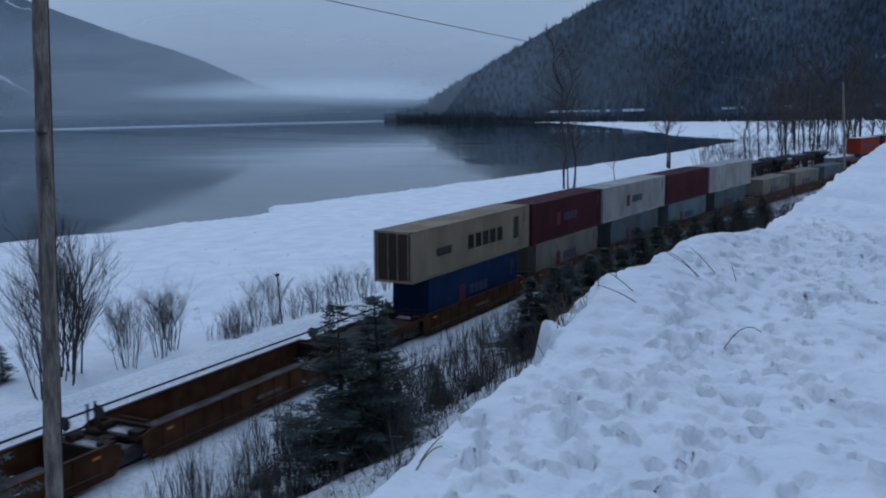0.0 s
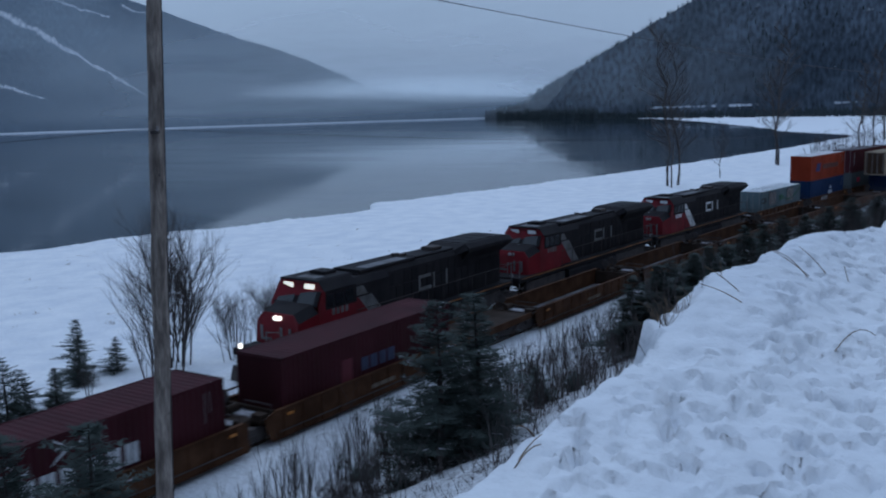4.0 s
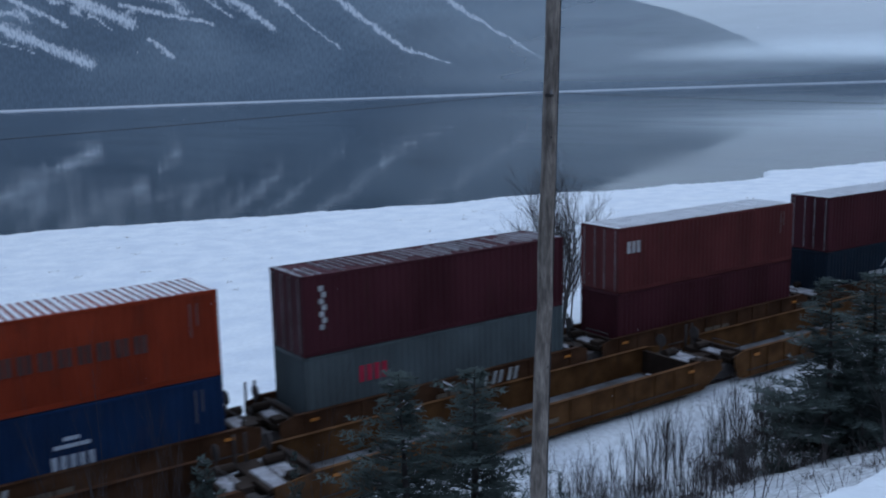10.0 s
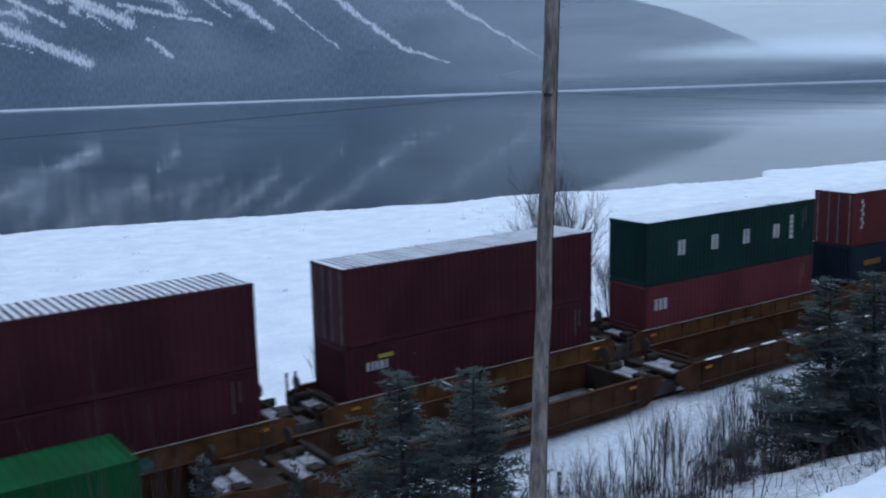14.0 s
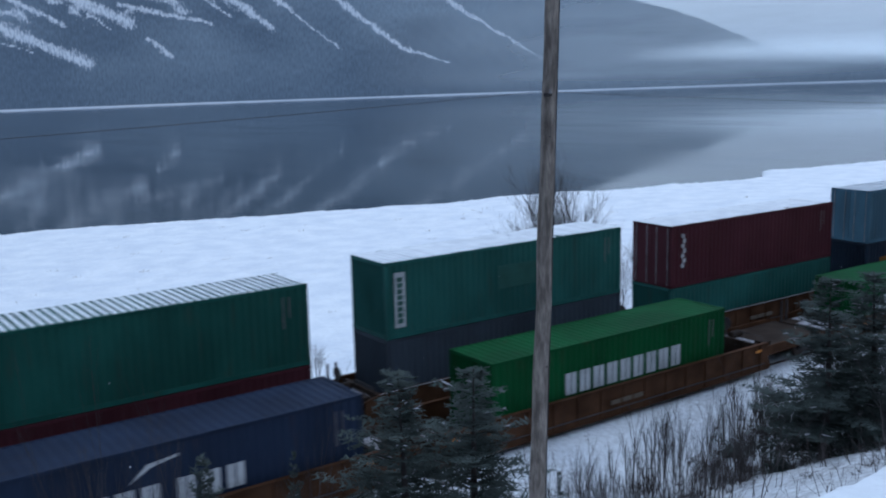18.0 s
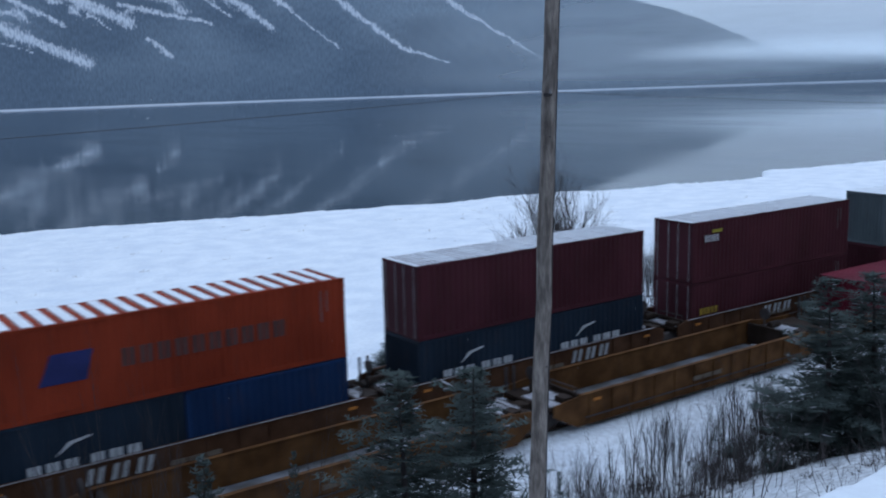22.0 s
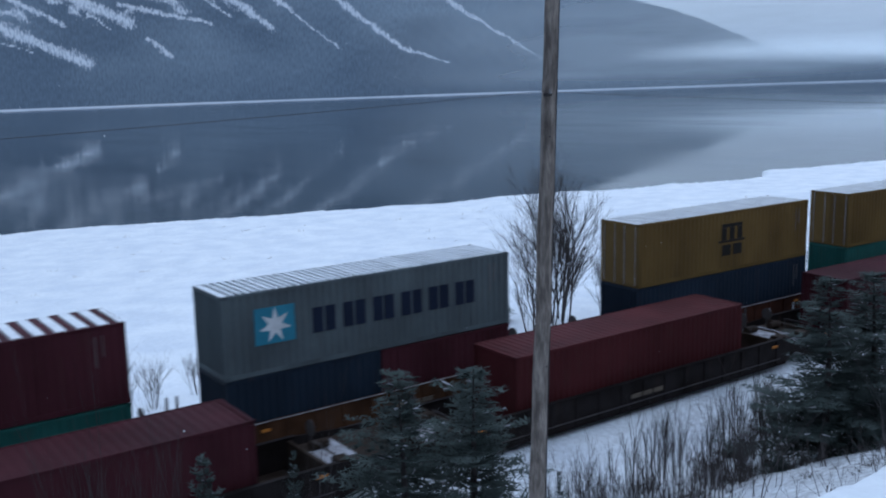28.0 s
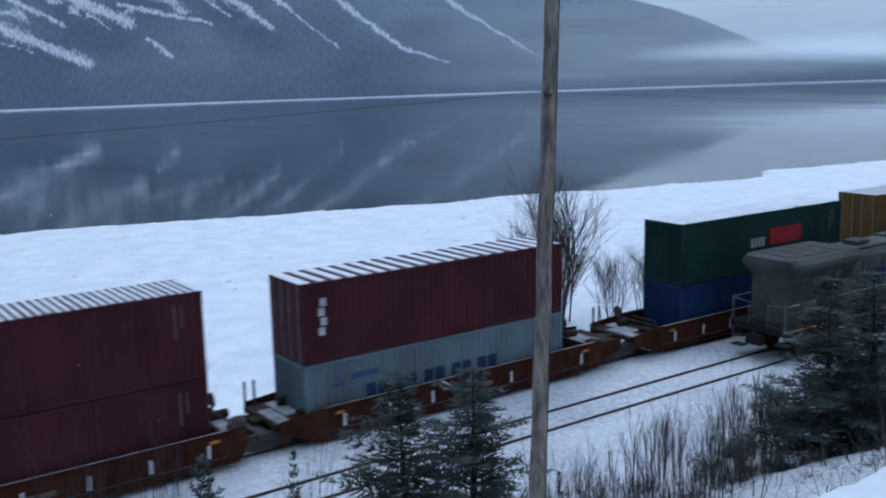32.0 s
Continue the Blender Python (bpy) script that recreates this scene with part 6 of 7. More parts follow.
# ---- locomotives ----
def locomotive(body, nose_mat, label, lit, livery, sign=EMBLEM):
    """A six-axle diesel with its nose towards +x."""
    ob = thing("locomotive", label, "locomotive", "locomotives")
    part("frame", Geo().box(-10.9, 10.9, -1.5, 1.5, 1.3, 1.62, 0.03).box(-11.2, -10.9, -0.4, 0.4, 0.75, 1.2).box(10.9, 11.2, -0.4, 0.4, 0.75, 1.2), LOCO_BLACK, ob)
    for sg in (-1, 1):
        part("sill_stripe", Geo().box(-10.6, 10.6, sg * 1.505 - 0.008, sg * 1.505 + 0.008, 1.49, 1.56), ORANGE if livery == "grey" else SILL_ORANGE, ob, "orange stripe along the sill")
    hood = Geo()
    hood.prism([(-0.98, 1.62), (0.98, 1.62), (0.98, 4.05), (0.82, 4.32), (-0.82, 4.32), (-0.98, 4.05)], -7.2, 4.2)
    part("long_hood", hood, body, ob)
    for i in range(15):
        x = -6.9 + i * 0.74
        for sg in (-1, 1):
            a, b = sorted((sg * 0.98, sg * 1.005))
            part("hood_door", lambda: Geo().box(x, x + 0.62, a, b, 1.75, 3.2), body, ob, key=f"hdo{i}{sg}")
            if i % 3 != 1:
                part("hood_hatch", lambda: Geo().box(x + 0.05, x + 0.6, a, b, 3.3, 3.95), body, ob, key=f"hha{i}{sg}")
    # radiator wings that flare out under a flat roof and overhang the tail
    rad = Geo()
    wing = [(1.5, 4.16), (1.5, 4.36), (1.22, 4.62), (-1.22, 4.62), (-1.5, 4.36), (-1.5, 4.16)]
    rad.prism([(-0.98, 1.62), (0.98, 1.62), (0.98, 3.62)] + wing + [(-0.98, 3.62)], -10.1, -5.6)
    a0, b0, c0 = [(-10.1, y_, z_) for y_, z_ in wing], [(-10.3 if livery == "grey" else -11.0, y_ * 0.97, max(z_ - 0.1, 4.18)) for y_, z_ in wing], [(-10.1, 0.98, 3.62), (-10.1, -0.98, 3.62)]
    rad.add(a0 + b0 + c0, [(i, i + 1, 7 + i, 6 + i) for i in range(5)] + [(6, 7, 8, 9, 10, 11), (0, 6, 12), (5, 13, 11), (12, 6, 11, 13)])
    # the hood steps up to the wings
    rad.add([(-5.6, -1.22, 4.62), (-5.6, 1.22, 4.62), (-4.9, 0.9, 4.33), (-4.9, -0.9, 4.33), (-5.6, 1.5, 4.3), (-5.6, -1.5, 4.3), (-4.9, 0.98, 4.0), (-4.9, -0.98, 4.0)], [(0, 1, 2, 3), (1, 4, 6, 2), (0, 3, 7, 5)])
    part("radiator", rad, body, ob, "flared radiator wings")
    for sg in (-1, 1):
        grille = Geo()
        for i in range(22):
            x = -9.9 + i * 0.17
            a, b = sorted((sg * 0.98, sg * 1.01))
            grille.box(x, x + 0.09, a, b, 2.5, 3.45)
        part("grille", grille, STEEL if livery == "grey" else LOCO_BLACK, ob)
    part("hood_roof", Geo().box(-5.9, -1.2, -0.72, 0.72, 4.322, 4.46, 0.04).box(-0.9, 4.1, -0.9, 0.9, 4.322, 4.50, 0.05), LOCO_GREY if livery == "grey" else body, ob)
    part("exhaust", Geo().box(-4.3, -3.3, -0.4, 0.4, 4.46, 4.66, 0.04), STEEL, ob)
    part("horn", Geo().box(-0.9, -0.3, -0.3, 0.3, 4.33, 4.5).tube((-0.9, -0.2, 4.6), (-0.2, -0.2, 4.62), 0.05, 0.1, 8).tube((-0.2, 0.2, 4.6), (-0.9, 0.2, 4.62), 0.05, 0.1, 8), STEEL, ob)
    for i in range(4):
        part("roof_screen", lambda: Geo().box(-9.9 + i * 1.05, -8.95 + i * 1.05, -1.05, 1.05, 4.622, 4.65), STEEL if livery == "grey" else LOCO_BLACK, ob, key="scr%d" % i)
    part("cabinet", Geo().prism([(-1.3, 1.62), (1.3, 1.62), (1.3, 3.9), (1.05, 4.25), (-1.05, 4.25), (-1.3, 3.9)], 2.1, 5.95 if livery == "grey" else 5.2), body, ob)
    # cab and nose
    c0 = 5.9 if livery == "grey" else 5.2   # the back of the cab
    cab = Geo()
    cab.prism([(-1.52, 1.62), (1.52, 1.62), (1.52, 4.05), (1.15, 4.52), (-1.15, 4.52), (-1.52, 4.05)], c0, 7.7)
    v = []
    for y0, z0, x1 in ((-1.52, 1.62, 8.15), (1.52, 1.62, 8.15), (1.52, 3.35, 8.15), (1.46, 4.05, 7.72), (1.1, 4.48, 7.7), (-1.1, 4.48, 7.7), (-1.46, 4.05, 7.72), (-1.52, 3.35, 8.15)):
        v.append((7.68, y0, z0))
        v.append((x1, y0, z0))
    f = [tuple(range(1, 16, 2))] + [(2 * i, 2 * ((i + 1) % 8), 2 * ((i + 1) % 8) + 1, 2 * i + 1) for i in range(8)]
    cab.add(v, f)
    part("cab", cab, nose_mat, ob)
    nose = Geo()
    ring0 = [(8.14, -1.5, 1.62), (8.14, 1.5, 1.62), (8.14, 1.5, 3.05), (8.14, 1.1, 3.45), (8.14, -1.1, 3.45), (8.14, -1.5, 3.05)]
    ring1 = [(9.45, -1.36, 1.62), (9.45, 1.36, 1.62), (9.4, 1.3, 2.72), (9.3, 0.95, 3.12), (9.3, -0.95, 3.12), (9.4, -1.3, 2.72)]
    nose.add(ring0 + ring1, [(6, 7, 8, 9, 10, 11)] + [(i, (i + 1) % 6, 6 + (i + 1) % 6, 6 + i) for i in range(6)])
    part("nose", nose, LOCO_BLUE if livery == "grey" else nose_mat, ob, "dark blue nose with yellow stripes" if livery == "grey" else "")
    dark = Geo()
    for lift in (0.004, 0.02):
        dark.v.extend([(8.16, -1.08, 3.45 + lift), (8.16, 1.08, 3.45 + lift), (9.27, 0.93, 3.125 + lift), (9.27, -0.93, 3.125 + lift)])
    dark.f.extend([(4, 5, 6, 7), (0, 1, 5, 4), (1, 2, 6, 5), (2, 3, 7, 6), (3, 0, 4, 7)])
    for sg in (-1, 1):
        k = len(dark.v)
        dark.v.extend([(8.16, sg * 1.1, 3.47), (8.16, sg * 1.51, 3.06), (9.36, sg * 1.31, 2.73), (9.29, sg * 0.95, 3.14)])
        dark.f.append((k, k + 1, k + 2, k + 3) if sg < 0 else (k + 3, k + 2, k + 1, k))
    part("nose_top", dark, LOCO_BLACK, ob, "black anti-glare top of the nose")
    part("cab_roof", Geo().prism([(-1.2, 4.5), (1.2, 4.5), (1.1, 4.58), (-1.1, 4.58)], c0 - 0.05, 7.85).box(c0 + 0.3, c0 + 1.2, -0.5, 0.5, 4.58, 4.74, 0.04), LOCO_GREY if livery == "grey" else LOCO_BLACK, ob)
    part("roof_snow", Geo().box(6.8, 7.5, -0.4, 0.8, 4.582, 4.60), dark_snow, ob, "thin dusting of snow on the cab roof")
    part("roof_snow", Geo().box(-0.2, 3.4, 0.1, 0.85, 4.502, 4.515), dark_snow, ob, "thin dusting of snow on the hood")
    if livery == "grey":
        for sg in (-1, 1):
            ring = [(sg * 1.523, 4.06), (sg * 1.54, 4.06), (sg * 1.17, 4.535), (sg * 1.155, 4.525)]
            part("roof_edge", Geo().prism(ring if sg > 0 else ring[::-1], 5.95, 7.65), FROST, ob, "frosted slope of the cab roof")
            part("sun_visor", Geo().box(6.1, 7.6, min(sg * 1.53, sg * 1.68), max(sg * 1.53, sg * 1.68), 3.95, 3.98), LOCO_GREY, ob)
        part("air_conditioner", Geo().box(6.25, 7.05, -0.45, 0.45, 4.742, 4.84, 0.05), FROST, ob, "snow-dusted box on the cab roof")
    if livery == "red":
        for sg in (-1, 1):
            a, b = sorted((sg * 1.515, sg * 1.526))
            part("cab_side_panel", Geo().box(5.2, 7.62, a, b, 3.12, 4.05), LOCO_BLACK, ob, "black panel round the cab windows")
            ring = [(sg * 1.522, 4.05), (sg * 1.535, 4.05), (sg * 1.16, 4.535), (sg * 1.15, 4.522)]
            part("roof_edge", Geo().prism(ring if sg > 0 else ring[::-1], 5.2, 7.7), LOCO_BLACK, ob)
    if livery == "red":
        band = Geo()
        for y0, y1 in ((-1.42, -0.01), (0.01, 1.42)):
            band.add([(8.158, y0, 3.36), (8.158, y1, 3.36), (7.745, y1 * 0.97, 4.04), (7.745, y0 * 0.97, 4.04)], [(0, 1, 2, 3)])
        part("windscreen_band", band, LOCO_BLACK, ob, "black band round the windscreens")
    for sg in (-1, 1):
        for x0, x1 in ((6.15, 6.6), (6.7, 7.12), (7.22, 7.55)) if livery == "grey" else ((5.5, 6.1), (6.25, 6.85), (7.0, 7.45)):
            a, b = sorted((sg * 1.52, sg * 1.536))
            part("side_window", Geo().box(x0, x1, a, b, 3.25, 3.9), GLASS, ob)
        part("windscreen", Geo().add([(8.165, sg * 0.15, 3.42), (8.165, sg * 1.2, 3.42), (7.78, sg * 1.12, 4.0), (7.78, sg * 0.15, 4.0)], [(0, 1, 2, 3) if sg > 0 else (3, 2, 1, 0)]), GLASS, ob)
        part("number_board", Geo().add([(7.80, sg * 0.35, 4.12), (7.80, sg * 1.0, 4.12), (7.76, sg * 1.0, 4.36), (7.76, sg * 0.35, 4.36)], [(0, 1, 2, 3) if sg > 0 else (3, 2, 1, 0)]), SIGNAL if lit else WHITE, ob, "lit number board" if lit else "")
        part("ditch_light", Geo().tube((10.9, sg * 0.95, 1.78), (10.98, sg * 0.95, 1.78), 0.13, 0.13, 12), LAMP_ON if lit else GALV, ob, "lit ditch light" if lit else "")
        part("walkway_rail", Geo().tube((-10.7, sg * 1.44, 2.65), (5.1, sg * 1.44, 2.65), 0.02, 0.02, 6), GALV if livery == "grey" else STEEL, ob)
        for i in range(11):
            part("stanchion", Geo().tube((-10.7 + i * 1.56, sg * 1.44, 1.6), (-10.7 + i * 1.56, sg * 1.44, 2.65), 0.018, 0.018, 6), STEEL, ob, key=f"st{sg}{i}")
        for xe in (-10.85, 10.7):
            part("end_rail", Geo().tube((xe, sg * 1.4, 1.0), (xe, sg * 1.4, 2.75), 0.03, 0.03, 6).tube((xe, sg * 0.5, 1.6), (xe, sg * 0.5, 2.6), 0.025, 0.025, 6).tube((xe, sg * 0.5, 2.55), (xe, sg * 1.4, 2.65), 0.02, 0.02, 6), EMBLEM, ob, "pale corner handrail", key=f"er{sg}{xe}")
            xi = xe - 0.45 * (1 if xe > 0 else -1)
            for z in (0.4, 0.85):
                part("step", Geo().box(min(xe, xi), max(xe, xi), min(sg * 0.9, sg * 1.48), max(sg * 0.9, sg * 1.48), z, z + 0.06), STEEL, ob, key=f"stp{sg}{xe}{z}")
    for y in (-0.13, 0.13):
        part("headlight", Geo().tube((9.3, y, 2.92), (9.44, y, 2.9), 0.11, 0.11, 12), LAMP_ON if lit else GALV, ob, "lit headlight" if lit else "")
    part("plough", Geo().slab([(10.9, 0.15), (11.25, 0.12), (11.05, 0.8), (10.9, 0.8)], -1.4, 1.4), STEEL, ob)
    part("fuel_tank", Geo().box(-3.9, 3.9, -1.48, 1.48, 0.32, 1.3, 0.22), LOCO_BLACK, ob)
    for cx in (-6.9, 6.9):
        t = part("bogie", Geo().box(cx - 2.7, cx + 2.7, -1.3, -1.05, 0.42, 1.22, 0.06).box(cx - 2.7, cx + 2.7, 1.05, 1.3, 0.42, 1.22, 0.06).box(cx - 1.8, cx + 1.8, -1.0, 1.0, 0.6, 1.25, 0.05), STEEL, ob, "dark steel bogie")
        for dx in (-1.95, 0, 1.95):
            for sg in (-1, 1):
                part("wheel", Geo().tube((cx + dx, sg * 0.7, 0.52), (cx + dx, sg * 0.82, 0.52), 0.52, 0.52, 20).tube((cx + dx, sg * 0.82, 0.52), (cx + dx, sg * 1.26, 0.52), 0.17, 0.14, 10), RAIL, t, key=f"lw{cx}{dx}{sg}")
    if livery == "red":
        for sg in (-1, 1):
            a, b = sorted((sg * 1.302, sg * 1.318))
            ring = [(2.14, 1.64), (3.25, 1.64), (4.8, 3.25), (3.68, 3.25)]
            part("stripe", Geo().slab(ring, a, b).slab([(4.0, 3.34), (5.12, 3.34), (5.16, 3.8), (4.4, 3.8)], a, b), sign, ob, "slanted white stripe behind the cab")
            part("red_panel", Geo().slab([(3.25, 1.64), (5.18, 1.64), (5.18, 3.25), (4.8, 3.25)], a, b), LOCO_RED, ob)
            a, b = sorted((sg * 1.004, sg * 1.03))
            bracket = ((-1.17, -1.0, 2.55, 3.4), (-2.25, -1.17, 3.23, 3.4), (-2.25, -1.17, 2.55, 2.72))
            for strokes in (bracket, ((-2.62, -2.45, 2.55, 3.4),), ((-3.95, -3.78, 2.55, 3.4),)):
                q = Geo()
                for r in strokes:
                    x0, x1 = (r[0], r[1]) if sg > 0 else (-4.95 - r[1], -4.95 - r[0])
                    q.box(x0, x1, a, b, r[2], r[3])
                part("emblem", q, sign, ob, "pale line emblem on the hood")
            a, b = sorted((sg * 1.522, sg * 1.532))
            for i in range(4):
                part("number_bar", Geo().box(5.9 + i * 0.34, 6.12 + i * 0.34, a, b, 2.8, 3.12), sign, ob, "plain white number bar")
        part("nose_emblem", Geo().box(9.44, 9.47, -1.05, -0.9, 1.8, 2.5).box(9.44, 9.47, -0.9, -0.35, 1.8, 1.93).box(9.44, 9.47, 0.2, 0.35, 1.8, 2.5).box(9.44, 9.47, 0.75, 0.9, 1.8, 2.5), EMBLEM, ob, "white line emblem on the nose")
    else:
        for sg in (-1, 1):
            a, b = sorted((sg * 1.302, sg * 1.316))
            part("body_stripe", Geo().slab([(2.12, 2.3), (2.4, 2.72), (5.88, 2.72), (5.88, 2.78), (2.36, 2.78), (2.12, 2.4)], a, b), DULL_YELLOW, ob, "thin yellow stripe")
            a, b = sorted((sg * 1.006, sg * 1.03))
            q = Geo()
            for i in range(8):
                q.box(-4.0 + i * 0.46, -3.68 + i * 0.46, a, b, 2.75, 3.45)
            part("lettering", q, LOCO_BLUE, ob, "large dark lettering bars")
            a, b = sorted((sg * 1.5, sg * 1.522))
            part("body_stripe", Geo().box(-10.2, 2.09, min(sg * 1.006, sg * 1.02), max(sg * 1.006, sg * 1.02), 2.1, 2.16), DULL_YELLOW, ob, "thin yellow stripe")
            part("step_light", Geo().tube((2.3, sg * 1.5, 2.45), (2.3, sg * 1.56, 2.45), 0.05, 0.05, 10), SIGNAL, ob, "small lit step light", key=f"sl{sg}")
            for x0 in (1.0, 2.4, 3.4):
                part("vent_window", Geo().box(x0, x0 + 0.75, min(sg * 1.302, sg * 1.31) if x0 > 2 else min(sg * 1.006, sg * 1.02), max(sg * 1.302, sg * 1.31) if x0 > 2 else max(sg * 1.006, sg * 1.02), 3.35, 3.8), GLASS, ob)
            for i in range(4):
                part("nose_stripe", Geo().box(8.7, 9.42, min(sg * 1.44, sg * 1.2), max(sg * 1.44, sg * 1.2), 1.7 + i * 0.34, 1.82 + i * 0.34), DULL_YELLOW, ob, "yellow warning stripe")
    return ob


MOVERS = []   # thing, far track or not, place along the track at 20 s, height above the rail, turned about
FAR_V, NEAR_V = -19.98, 21.5
WELL_Z = 0.29
FARG, NEARG = "containers of the far train", "containers of the near train"
MAROON, BRICK, ROSE, CRIMSON = (0.07, 0.021, 0.028), (0.115, 0.033, 0.034), (0.14, 0.038, 0.045), (0.13, 0.016, 0.03)
ORNG, BLUE, NAVY, STEELB = (0.25, 0.04, 0.016), (0.018, 0.039, 0.106), (0.02, 0.03, 0.047), (0.085, 0.16, 0.215)
GREEN, DKGREEN, TEALG, EVER, GREY, PALE, YELLOW, SLATE = (0.025, 0.096, 0.076), (0.014, 0.042, 0.036), (0.032, 0.112, 0.098), (0.011, 0.078, 0.023), (0.115, 0.137, 0.147), (0.16, 0.21, 0.23), (0.15, 0.097, 0.033), (0.048, 0.06, 0.078)
NAMES = {MAROON: "maroon", BRICK: "brick red", ROSE: "faded red", CRIMSON: "crimson", ORNG: "orange", BLUE: "blue", NAVY: "navy blue", STEELB: "weathered light blue", GREEN: "green", DKGREEN: "dark green",
         TEALG: "teal green", EVER: "bright green", GREY: "weathered grey", PALE: "pale blue-grey", YELLOW: "mustard yellow", SLATE: "slate grey"}


def load(far, mid, z, ln, h, colour, mark="", snow="", doors=False, where="", name="shipping_container"):
    label = f"{NAMES.get(colour, 'worn beige')} corrugated steel container {where}"
    if snow:
        label += " with snow-striped roof" if snow != "full" else " with snow-covered roof"
    ob = container(name, ln, h, colour, mark, snow, doors, label, FARG if far else NEARG)
    MOVERS.append((ob, far, mid, z, False))
    return ob


def stack(far, left, upper, lower):
    """Two containers one on the other; lower: one long one, or two short ones."""
    ln_l = FT40
    mid = left + ln_l / 2
    z = WELL_Z
    if isinstance(lower, tuple):
        lower = [lower]
    h = lower[0][1]
    if len(lower) == 1:
        load(far, mid, z, FT40, h, lower[0][0], *lower[0][2:], where="in a rail car well")
    else:
        for sg, q in zip((-1, 1), lower):
            load(far, mid + sg * (FT20 / 2 + 0.035), z, FT20, h, q[0], *q[2:], where="in a rail car well", name="short_container")
    mark, snow, doors = upper[3:]
    load(far, mid, z + h + 0.02, upper[0], upper[2], upper[1], mark, snow, doors or upper[1] in (MAROON, YELLOW, STEELB), where="stacked on another")


# far train, from its head: left end at 20 s, upper, lower
FAR_LOAD = [
    (-199.91, (FT40, ORNG, HI, "square_word", "fine", False), (BLUE, HI, "round_small")),
    (-184.66, (FT40, MAROON, HI, "column", "patchy", False), (GREY, HI, "red_letters")),
    (-169.22, (FT40, BRICK, HI, "corner_letters", "fine", True), (MAROON, HI, "")),
    (-154.00, (FT40, MAROON, HI, "", "fine", False), (NAVY, HI, "swoosh")),
    (-134.26, (FT40, ORNG, HI, "square_word", "fine", False), (BLUE, STD, "big_low")),
    (-118.65, (FT40, MAROON, HI, "", "fine", True), (MAROON, HI, "column", "", True)),
    (-103.03, (FT40, MAROON, HI, "", "fine", False), (MAROON, HI, "corner_sign")),
    (-87.44, (FT40, DKGREEN, HI, "four_letters", "full", False), (ROSE, HI, "corner_letters")),
    (-71.87, (FT40, BRICK, HI, "column", "full", True), (NAVY, HI, "orange_chip")),
    (-52.12, (FT40, YELLOW, HI, "two_rows", "fine", False), (MAROON, STD, "")),
    (-36.73, (FT40, GREEN, HI, "panel", "fine", False), (MAROON, STD, "")),
    (-21.36, (FT40, TEALG, HI, "panel_patch", "full", False), (SLATE, HI, "")),
    (-5.98, (FT40, MAROON, HI, "column", "full", True), (TEALG, STD, "")),
    (9.51, (FT40, STEELB, HI, "band", "fine", False), (NAVY, HI, "orange_chip")),
    (29.25, (FT40, YELLOW, HI, "two_rows", "fine", False), [(NAVY, STD, ""), (CRIMSON, STD, "")]),
    (44.65, (FT40, ORNG, HI, "square_word", "coarse", True), [(NAVY, STD, "swoosh"), (BLUE, STD, "")]),
    (59.98, (FT40, MAROON, HI, "", "fine", False), [(NAVY, STD, "swoosh"), (NAVY, STD, "swoosh")]),
    (75.40, (FT40, MAROON, HI, "corner_sign", "fine", True), (MAROON, STD, "yellow_letters", "", True)),
    (90.86, (FT40, GREY, HI, "star_word", "full", False), (MAROON, STD, "")),
    (110.56, (FT40, BRICK, HI, "panel", "fine", False), (MAROON, STD, "")),
    (125.99, (FT40, GREY, HI, "star_word", "full", False), (MAROON, STD, "column")),
    (141.31, (FT40, BLUE, HI, "script", "full", True), [(MAROON, STD, ""), (CRIMSON, STD, "")]),
    (156.72, (FT40, MAROON, STD, "three_column", "coarse", False), [(NAVY, STD, ""), (TEALG, STD, "white_word")]),
    (172.08, (FT40, GREY, HI, "star_word", "fine", False), [(NAVY, STD, ""), (MAROON, STD, "")]),
    (191.74, (FT40, YELLOW, HI, "two_rows", "fine", False), (NAVY, HI, "orange_chip")),
    (207.49, (FT40, YELLOW, HI, "two_rows", "fine", False), (TEALG, HI, "white_word")),
    (223.38, (FT40, GREY, HI, "star_word", "fine", False), (PALE, HI, "wide_word")),
    (239.17, (FT40, MAROON, HI, "column", "fine", False), (MAROON, HI, "three_column")),
    (254.91, (FT40, MAROON, HI, "three_column", "coarse", False), (PALE, STD, "wide_word")),
    (274.52, (FT40, DKGREEN, HI, "red_stripe", "full", False), (BLUE, STD, "")),
    (289.95, (FT40, YELLOW, HI, "", "fine", False), (MAROON, STD, "")),
    (305.40, (FT40, MAROON, HI, "", "fine", False), (NAVY, STD, "")),
]
for left, upper, lower in FAR_LOAD:
    stack(True, left, upper, lower)

# the generator container behind the locomotives
gen = load(True, -215.5 + FT40 / 2, WELL_Z, FT40, HI, PALE, "", "fine", True, where="with louvres", name="generator_container")
for x0 in (-4.0, 1.5):
    lv = part("louvre", Geo().box(x0, x0 + 2.2, -1.235, -1.22, 1.3, 2.72), STEEL, gen, "dark louvred vent")
    for i in range(11):
        part("slat", Geo().box(x0 + 0.08, x0 + 2.12, -1.262, -1.236, 1.35 + i * 0.122, 1.405 + i * 0.122), GALV, lv, key=f"slat{x0}{i}")
    for xa, xb, za, zb in ((x0 - 0.06, x0, 1.24, 2.78), (x0 + 2.2, x0 + 2.26, 1.24, 2.78), (x0, x0 + 2.2, 1.24, 1.3), (x0, x0 + 2.2, 2.72, 2.78)):
        part("vent_trim", Geo().box(xa, xb, -1.25, -1.215, za, zb), PAINT, lv, colour=PALE)
